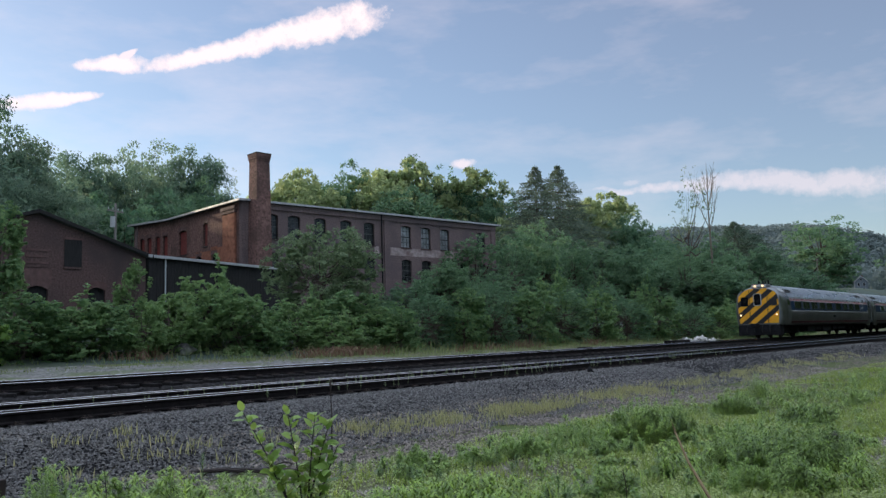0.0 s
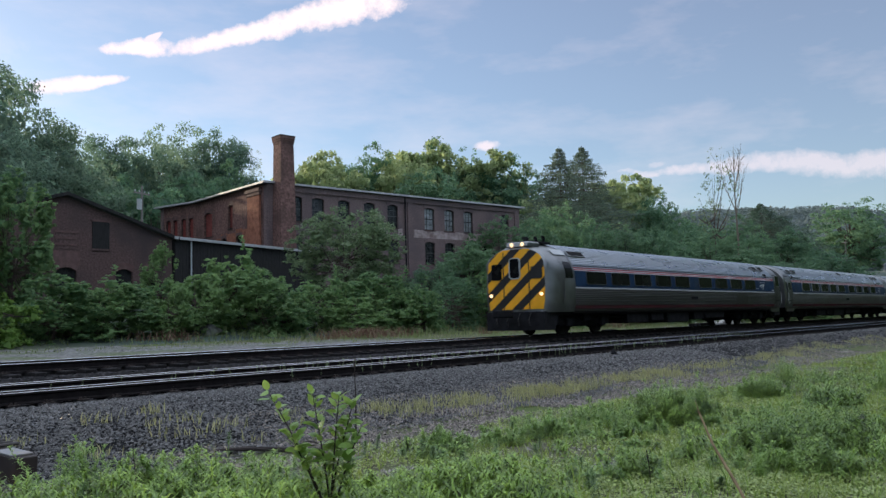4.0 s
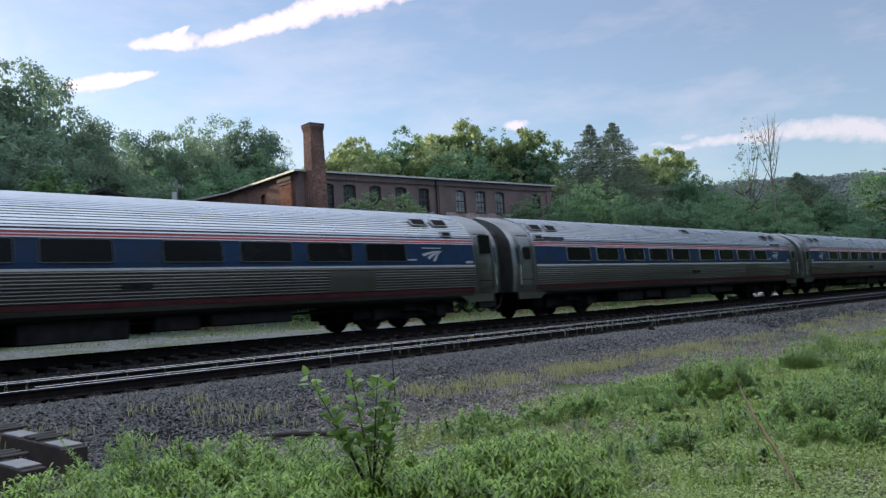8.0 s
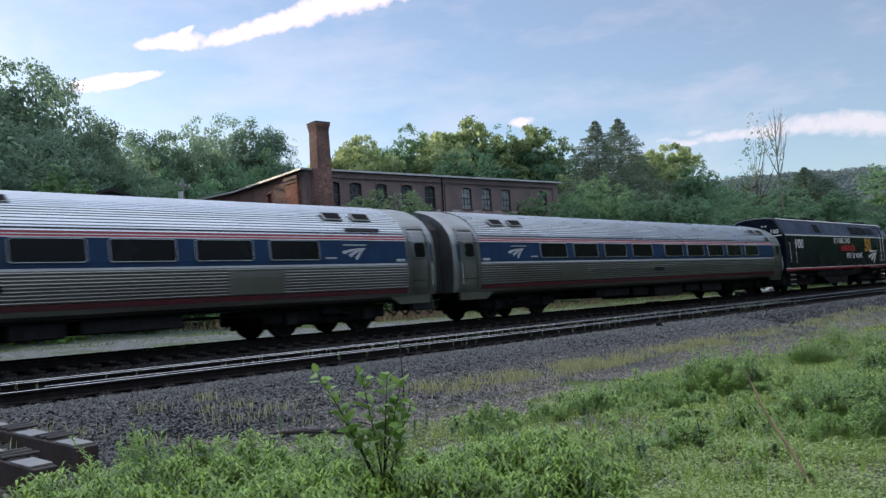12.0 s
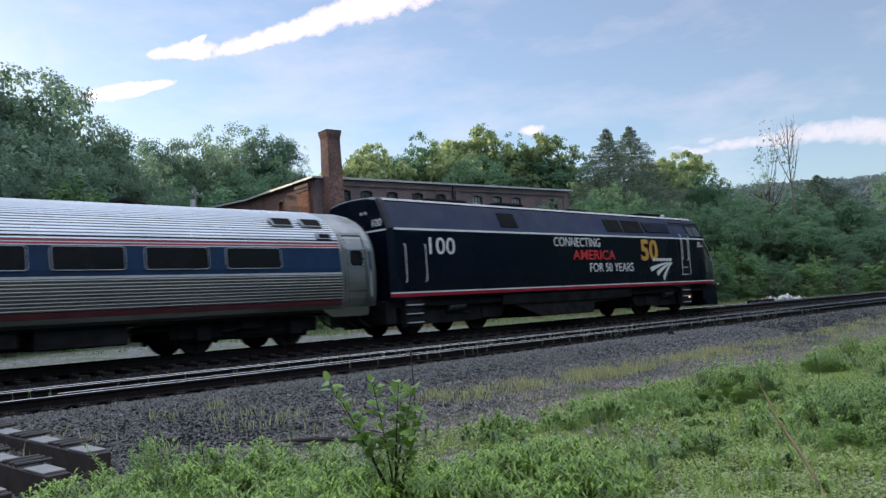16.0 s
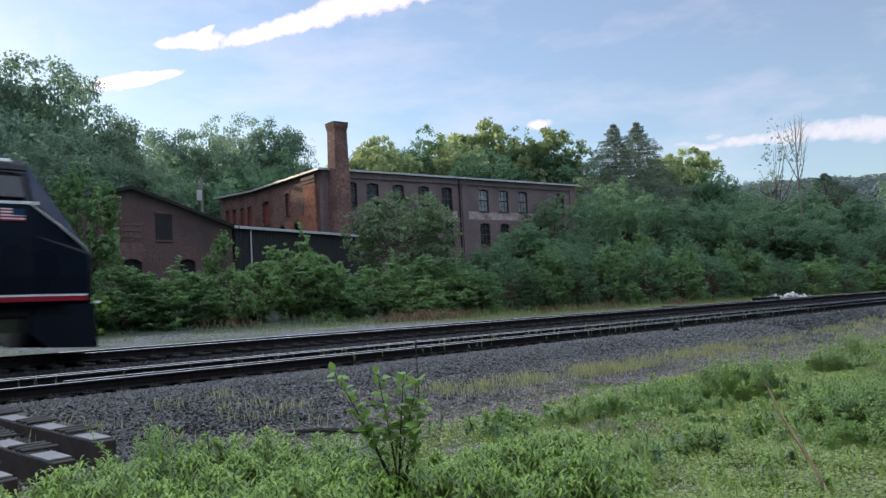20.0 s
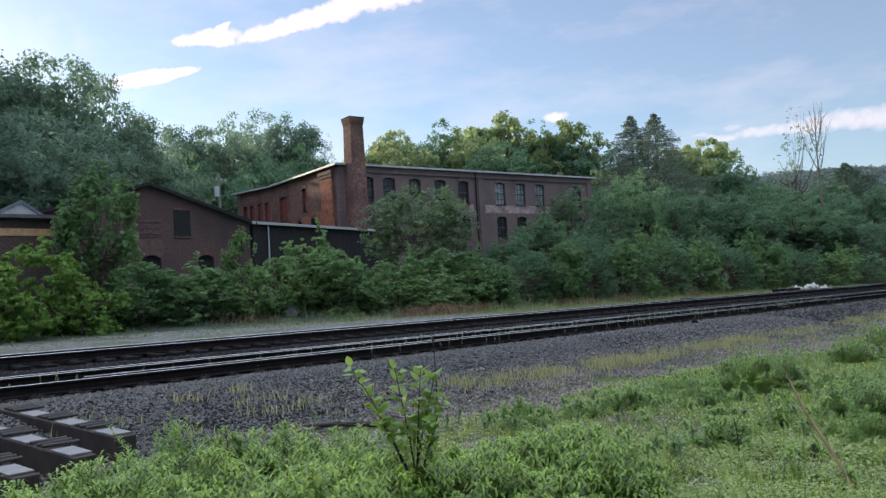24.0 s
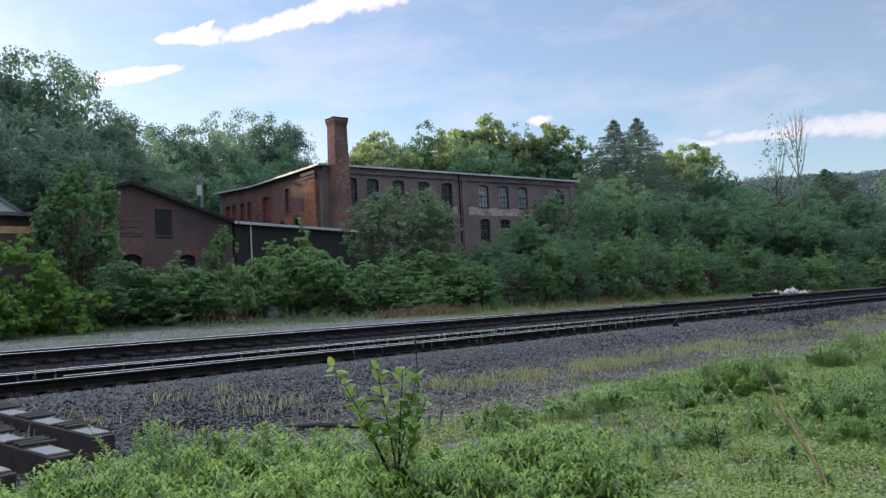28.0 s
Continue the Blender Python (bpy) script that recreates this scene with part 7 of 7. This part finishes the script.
    # soft grey-green weeds in drifts
    p, h = [], []
    for a, b, c, n, k in ((9.4, 6.2, 0.5, 34, 0.26), (9.9, 5.3, 0.45, 26, 0.22), (11.2, 6.6, 0.6, 40, 0.24), (8.0, 6.9, 0.3, 16, 0.26), (8.6, 6.6, 0.4, 18, 0.2), (3.7, 7.6, 0.3, 26, 0.62), (4.4, 7.3, 0.35, 26, 0.45), (3.1, 7.4, 0.3, 16, 0.45), (5.0, 6.7, 0.3, 18, 0.4), (8.6, 3.0, 0.5, 30, 0.3), (12.5, 4.6, 0.6, 20, 0.22)):
        for i in range(n):
            x, y = rng.normal(a, c * 0.55), rng.normal(b, c * 0.45)
            p.append((x, y, ground_z(x, y)))
            h.append(k * rng.uniform(0.5, 1.1))
    stuff("soft_weeds", quad_mesh(*weeds(np.array(p), np.array(h), rng, 80, 0.10, 0.008, 0.3, rng.normal(0, 0.35, (len(p), 2))), L_FEATHER, "soft_weeds"), "soft grey-green feathery weeds in drifts", "weeds")
    # broad-leaved weeds round the sapling
    p = np.concatenate([scatter(rng, 34, 3.9, 5.0, 4.4, 6.3), scatter(rng, 14, 6.5, 9.5, 3.0, 6.5, 1.2, 0.9, 21.0)])
    stuff("broad_weeds", quad_mesh(*weeds(p, rng.uniform(0.08, 0.24, len(p)), rng, 14, 0.11, 0.026, 0.5), L_BROAD, "broad_weeds"), "broad-leaved weeds round the sapling's foot", "weeds")
    p = np.concatenate([scatter(rng, 420, 4.7, 6.0, 3.6, 5.2, 1.2, 1.2, 15.0), scatter(rng, 300, 5.8, 10, 1.6, 4.5, 1.4, 1.0, 16.0), scatter(rng, 200, 2.0, 4.6, 5.0, 6.8, 1.0, 1.2, 17.0)])
    stuff("tall_grass", quad_mesh(*blades(p, np.clip(rng.gamma(5.0, 0.042, len(p)), 0.06, 0.4), 0.006, rng, 0.7), L_TALLGRASS, "tall_grass"), "tall arching yellow-green grass blades", "grass")
    # dry grass on the ballast's edge and weeds between the siding's rails
    p = np.concatenate([scatter(rng, 240, 9.5, 20, 9.2, 9.95, 1.0, 0.9, 7.0), scatter(rng, 90, 20, 30, 9.3, 10.0, 1.3, 0.5, 7.0), scatter(rng, 70, 30, 44, 9.6, 10.6, 1.3, 0.5, 7.0), scatter(rng, 30, 2, 10, 9.6, 11.3, 1.4, 0.8, 2.0), scatter(rng, 30, 3, 30, 8.2, 9.4, 1.0, 0.6, 4.0)])
    p = np.repeat(p, 15, axis=0)
    p[:, :2] += rng.normal(0, 0.12, (len(p), 2))
    stuff("dry_grass", quad_mesh(*blades(p, rng.uniform(0.05, 0.21, len(p)), 0.0065, rng, 0.5), L_DRY, "dry_grass"), "sparse yellowish dry grass on the ballast", "grass")
    p = np.concatenate([scatter(rng, 420, 9, 36, 13.0, 14.9, 1.2, 0.6, 1.0), scatter(rng, 24, 3, 9, 13.2, 14.6, 1.0)])
    p[:, 2] += 0.1
    stuff("track_weeds", quad_mesh(*weeds(p, rng.uniform(0.08, 0.26, len(p)), rng, 22, 0.05, 0.006), L_GREY, "track_weeds"), "pale weeds growing between the siding's rails", "weeds")
    # verge beyond the main line
    def verge(s):
        return np.array([33.0 - 6.5 * smooth(14, 36, q) for q in s])
    p = scatter(rng, 24000, -2, 115, 26.0, 40.0)
    edge = verge(p[:, 0]) + 0.9 - 1.0 * np.clip((p[:, 0] - 20) / 20, 0, 1)
    p = p[p[:, 1] > edge]
    h = rng.gamma(4.0, 0.065, len(p)) * np.clip((p[:, 1] - verge(p[:, 0]) + 1.0) / 3.0, 0.3, 1.6)
    q = scatter(rng, 5000, 2, 90, 24.5, 33.5, 1.6, 0.5, 9.0)
    q = q[q[:, 1] > verge(q[:, 0]) - 2.6]
    p, h = np.concatenate([p, q]), np.concatenate([h, rng.uniform(0.05, 0.2, len(q))])
    stuff("verge_grass", quad_mesh(*blades(p, h * 0.75, 0.016, rng, 0.5), L_VERGE, "verge_grass"), "rank green grass along the far gravel road", "grass")
    p = np.concatenate([scatter(rng, 26, 27.3, 32.5, 30.4, 32.4, 0.9, 0.5, 2.0), scatter(rng, 11, 37, 58, 28.6, 31.0, 1.6, 0.25, 5.0), scatter(rng, 5, 18, 30, 33.5, 35, 1.9, 0.3, 3.0)])
    p = np.repeat(p, 30, axis=0)
    p[:, :2] += rng.normal(0, 0.35, (len(p), 2))
    stuff("dead_weeds", quad_mesh(*blades(p, rng.uniform(0.2, 0.65, len(p)), 0.022, rng, 1.0), L_RUST, "dead_weeds"), "rusty brown dead weeds along the far verge", "weeds")


def weed_clump(s, v, r, h, label, seed, mat=None):
    rng = np.random.default_rng(seed)
    t = thing("weed_clump", label, "weeds", at(s, v, ground_z(s, v)), group="weed clumps")
    n = max(7, int((120 if r > 0.4 else 80) * (r / 0.6) ** 1.6))
    a, d = rng.uniform(0, 6.28, n), r * np.sqrt(rng.random(n))
    p = np.stack([d * np.cos(a), d * np.sin(a) * 0.8, np.zeros(n)], 1)
    hh = h * np.clip(1.1 - (d / r) ** 2 * 0.75, 0.2, 1.1) * rng.uniform(0.6, 1.05, n)
    for k in range(4):      # tufts
        sel = (a >= k * 1.571) & (a < (k + 1) * 1.571)
        if sel.any():
            part("tuft", quad_mesh(*weeds(p[sel], hh[sel], rng, 44, 0.115, 0.010, 0.4, 0.42 * p[sel][:, :2] / r), mat or L_CLUMP, "tuft"), None, t)


def sapling():
    rng = random.Random(4)
    base = (4.45, 5.05)
    t = thing("sapling", "young sapling with dark stems and broad fresh leaves", "sapling", at(*base, ground_z(*base)))
    leafs = []
    for k in range(3):
        v = []
        q = []
        for i in range(6):
            f = i / 5
            w = 0.5 * math.sin(math.pi * min(1, f * 0.9 + 0.08)) ** 0.8 * (1 - 0.25 * f)
            z = 0.10 * math.sin(f * 2.2) - 0.25 * f * f * (0.6 + 0.4 * k)
            v += [(f, -w, z - 0.1 * w), (f, 0, z - 0.02), (f, w, z - 0.1 * w)]
        for i in range(5):
            a = i * 3
            q += [(a, a + 3, a + 4, a + 1), (a + 1, a + 4, a + 5, a + 2)]
        me = quad_mesh(np.array(v), np.array(q), L_SAPLING, "leaf")
        me.polygons.foreach_set("use_smooth", [True] * len(q))
        leafs.append(me)
    stems = [((0.02, 0.0), (-0.10, 0.10), 1.05), ((0.0, 0.0), (0.06, -0.06), 1.04), ((-0.02, 0.02), (0.22, -0.10), 0.98), ((0, 0), (-0.30, 0.38), 1.07), ((0.01, 0), (0.12, -0.24), 0.80), ((0, 0.02), (-0.22, 0.16), 0.7)]
    for (bx, by), (dx, dy), h in stems:
        pts = [(bx + dx * f ** 1.3, by + dy * f ** 1.3, h * f) for f in (0, 0.25, 0.5, 0.75, 1.0)]
        stem = part("stem", tube(pts, [0.011, 0.009, 0.007, 0.005, 0.003], 6), M_STEM, t, "thin dark stem")
        n = 34
        for i in range(n):
            f = (0.42 if i > 2 else 0.15) + 0.58 * i / (n - 1)
            f = min(f, 1.0)
            k = min(3, int(f * 4))
            g = f * 4 - k
            p = Vector(pts[k]).lerp(Vector(pts[min(4, k + 1)]), g)
            size = rng.uniform(0.085, 0.14) * (1.1 - 0.3 * f)
            m = Matrix.Translation(p) @ Euler((rng.uniform(-0.7, 0.7), rng.uniform(-1.15, 0.0), i * 2.4 + rng.uniform(-0.5, 0.5))).to_matrix().to_4x4() @ Matrix.Translation((0.02, 0, 0)) @ Matrix.Diagonal((size, size * 0.7, size, 1))
            part("leaf", leafs[i % 3], None, stem, m=m)


def near_things():
    for s, v, h in ((7.3, 3.75, 0.36), (5.9, 6.9, 0.3), (3.6, 6.5, 0.7)):
        t = thing("dry_stalk", "thin reddish-brown dead weed stem on the near bank", "dead stalk", at(s, v, ground_z(s, v)))
        part("stalk", tube([(0, 0, -0.02), (0.02, 0.01, h * 0.5), (-0.01, 0.02, h)], [0.006, 0.005, 0.003], 5), M_RUSTBEAM, t)
        for k in range(6):
            z, a = h * (0.35 + 0.11 * k), 2.4 * k
            part("twig", tube([(0, 0, z), (0.09 * math.cos(a), 0.09 * math.sin(a), z + 0.08)], [0.003, 0.0015], 4), M_RUSTBEAM, t)
    # bearers laid across, with bare base plates on top
    spots = [(3.78, 9.0, -0.65, 3.3), (3.1, 8.35, -0.69, 3.6), (2.45, 8.0, -0.72, 3.6), (1.8, 7.7, -0.74, 3.6)]
    plate = box(-0.115, 0.115, -0.19, 0.19, 0, 0.02, 0.004)
    plate_me = link_mesh("base_plate", plate, M_PLATE)
    clip_me = link_mesh("rail_clip", tube([(-0.185, 0, 0.022), (-0.18, 0, 0.024), (0.18, 0, 0.024), (0.19, 0, 0.022)], [0.012, 0.02, 0.02, 0.012], 8), M_CLIP)
    for s, v0, z, L in spots:
        t = thing("track_bearer", "long rusty bearer with pale base plates, lying on ballast", "track bearer", TRACK @ pose(s, v0, z, 4.0, 0, 7.3), group="bearers laid on the ballast")
        part("beam", box(-0.12, 0.12, 0, L, -0.27, 0.0, 0.008), M_RUSTBEAM, t)
        y = 0.28
        while y < L - 0.6:
            p = part("base_plate", plate_me, None, t, "pale galvanised base plate", pose(0, y, 0.002))
            for dy in (0.34, 0.47, 0.60):
                part("rail_clip", clip_me, None, t, m=pose(0.07, y + dy + 0.02, 0.002, 0, 0, random.uniform(-5, 5)))
            y += 0.9
    # fallen branch
    t = thing("fallen_branch", "dead reddish branch lying on the gravel", "branch", at(6.67, 8.55, ground_z(6.67, 8.55) + 0.03, -52))
    part("limb", tube([(-0.95, 0.05, 0.02), (-0.4, 0, 0.05), (0.1, 0.05, 0.02), (0.55, -0.05, 0.03)], [0.015, 0.03, 0.035, 0.02], 7), M_RUSTBEAM, t)
    part("twig", tube([(0.1, 0.05, 0.03), (0.35, 0.2, 0.1), (0.5, 0.22, 0.06)], [0.016, 0.012, 0.005], 6), M_RUSTBEAM, t)
    # broken stalk
    a, b = Vector((6.48, 2.42, ground_z(6.48, 2.42) - 0.03)), Vector((6.72, 2.98, -0.16))
    t = thing("broken_stalk", "bleached broken sapling stalk leaning over the weeds", "dead stalk", TRACK @ Matrix.Translation(a))
    d = b - a
    part("stalk", tube([(0, 0, 0), d * 0.35 + Vector((0.02, 0.01, 0)), d * 0.7 + Vector((-0.01, 0.02, 0)), d], [0.017, 0.014, 0.011, 0.007], 8), M_STALK, t)
    for k in range(3):
        e = Vector((0.02 * k - 0.03, 0.015 * k, 0.05 + 0.02 * k))
        part("splinter", tube([d * 0.97, d + e], [0.006, 0.002], 5), M_STALK, t)
    t = thing("dry_stalk", "thin dry upright stalk on the gravel", "dead stalk", at(8.2, 8.75, ground_z(8.2, 8.75)))
    part("stalk", tube([(0, 0, -0.02), (0.01, 0.01, 0.5), (-0.01, 0.0, 0.95)], [0.012, 0.01, 0.006], 6), M_RUSTBEAM, t)
    part("seed_head", tube([(-0.01, 0, 0.9), (-0.01, 0, 1.0), (0.0, 0, 1.06)], [0.012, 0.02, 0.006], 6), M_RUSTBEAM, t)
    # pale stone pile by the main line
    rng = np.random.default_rng(8)
    t = thing("stone_pile", "heap of pale stone and old timber beside the line", "stone pile", at(51.5, 21.0, ground_z(51.5, 21.0)))
    for i in range(90):
        x, y = rng.normal(0.6, 2.1), rng.normal(0, 0.45)
        r = rng.uniform(0.12, 0.3)
        z = max(0.0, 0.42 - 0.09 * abs(x) ** 1.3 - 0.35 * abs(y)) * rng.uniform(0.5, 1.1)
        v, q = stones(np.array([[x, y, z + 0.1]]), np.array([r]), rng)
        part("stone", tri_mesh(v, q, M_ROADGRAVEL if i % 3 == 0 else M_PALESTONE, "stone"), None, t)
    for i in range(5):
        part("timber", box(-4.6, -2.4, -0.5 + 0.24 * i, -0.3 + 0.24 * i, 0.05, 0.24, 0.01), M_TIE, t, "old dark tie")
    for i in range(3):
        part("timber", box(-4.3, -2.1, -0.4 + 0.26 * i, -0.18 + 0.26 * i, 0.245, 0.44, 0.01), M_TIE, t, "old dark tie")
    t = thing("point_machine", "small dark track-side box beside the main line", "track box", at(36.6, 20.7, ground_z(36.6, 20.7)))
    part("casing", box(-0.8, 0.8, -0.25, 0.25, 0.0, 0.22, 0.03), M_UNDER, t)
    part("cover", box(-0.5, 0.4, -0.2, 0.2, 0.22, 0.30, 0.02), M_UNDER, t)
    part("rod", tube([(0.2, -0.25, 0.1), (0.2, -1.5, 0.12)], [0.025, 0.025], 6), M_RUSTBEAM, t)
    # boulder in the shrubs
    v, q = stones(np.array([[0, 0, 0.3]]), np.array([0.6]), rng)
    tagged(part("boulder", tri_mesh(v, q, M_ROADGRAVEL, "boulder"), None, None, m=at(23.2, 35.4, ground_z(23.2, 35.4) - 0.3)), "pale grey boulder under the shrubs", "boulder")
    v, q = stones(np.array([[0, 0, 0.05]]), np.array([0.12]), rng)
    tagged(part("rock", tri_mesh(v, q, M_RUSTBEAM, "rock"), None, None, m=at(12.5, 3.2, ground_z(12.5, 3.2))), "small dark rock in the grass", "rock")
    tagged(part("rock", tri_mesh(*stones(np.array([[0, 0, 0.06]]), np.array([0.13]), rng), M_UNDER, "rock"), None, None, m=at(21.8, 12.2, ground_z(21.8, 12.2))), "dark lump lying on the ballast", "rock")


ground_cover()
_rng = random.Random(12)
SMALL_CLUMPS = [(_rng.uniform(7.0, 20), _rng.uniform(2.6, 7.4), _rng.uniform(0.10, 0.28), _rng.uniform(0.10, 0.22)) for _ in range(16)]
BIG_CLUMPS = [(11.7, 5.75, 0.6, 0.62), (12.3, 5.6, 0.45, 0.55), (15.9, 5.9, 0.45, 0.42), (16.4, 5.7, 0.35, 0.36), (19.5, 6.5, 0.26, 0.58), (14.6, 4.15, 0.5, 0.36), (9.3, 3.0, 0.5, 0.55), (10.2, 2.95, 0.6, 0.66), (9.9, 3.6, 0.45, 0.5), (8.6, 2.6, 0.4, 0.42), (7.6, 4.1, 0.34, 0.3), (8.0, 7.1, 0.2, 0.34), (18.6, 4.3, 0.3, 0.34)]
for _i, (_s, _v, _r, _h) in enumerate(SMALL_CLUMPS + BIG_CLUMPS):
    weed_clump(_s, _v, _r, _h, "leafy green weed clump on the near bank", 100 + _i)
sapling()
near_things()


def motions():
    """The train rolls by from the far end of the line; its wheels turn."""
    times = [i * 0.5 for i in range(57)]
    for ob, off in CARS:
        walk(ob, [(t, at(train_s(t) + off, MAIN_V, 0.0, 180 if ob in TURNED else 0)) for t in times])
    spins = [i / 15 for i in range(421)]
    s0 = train_s(0.0)
    for ob, radius, m in WHEELS:
        walk(ob, [(t, m @ Matrix.Rotation((train_s(t) - s0) / radius, 4, "Y")) for t in spins])


motions()
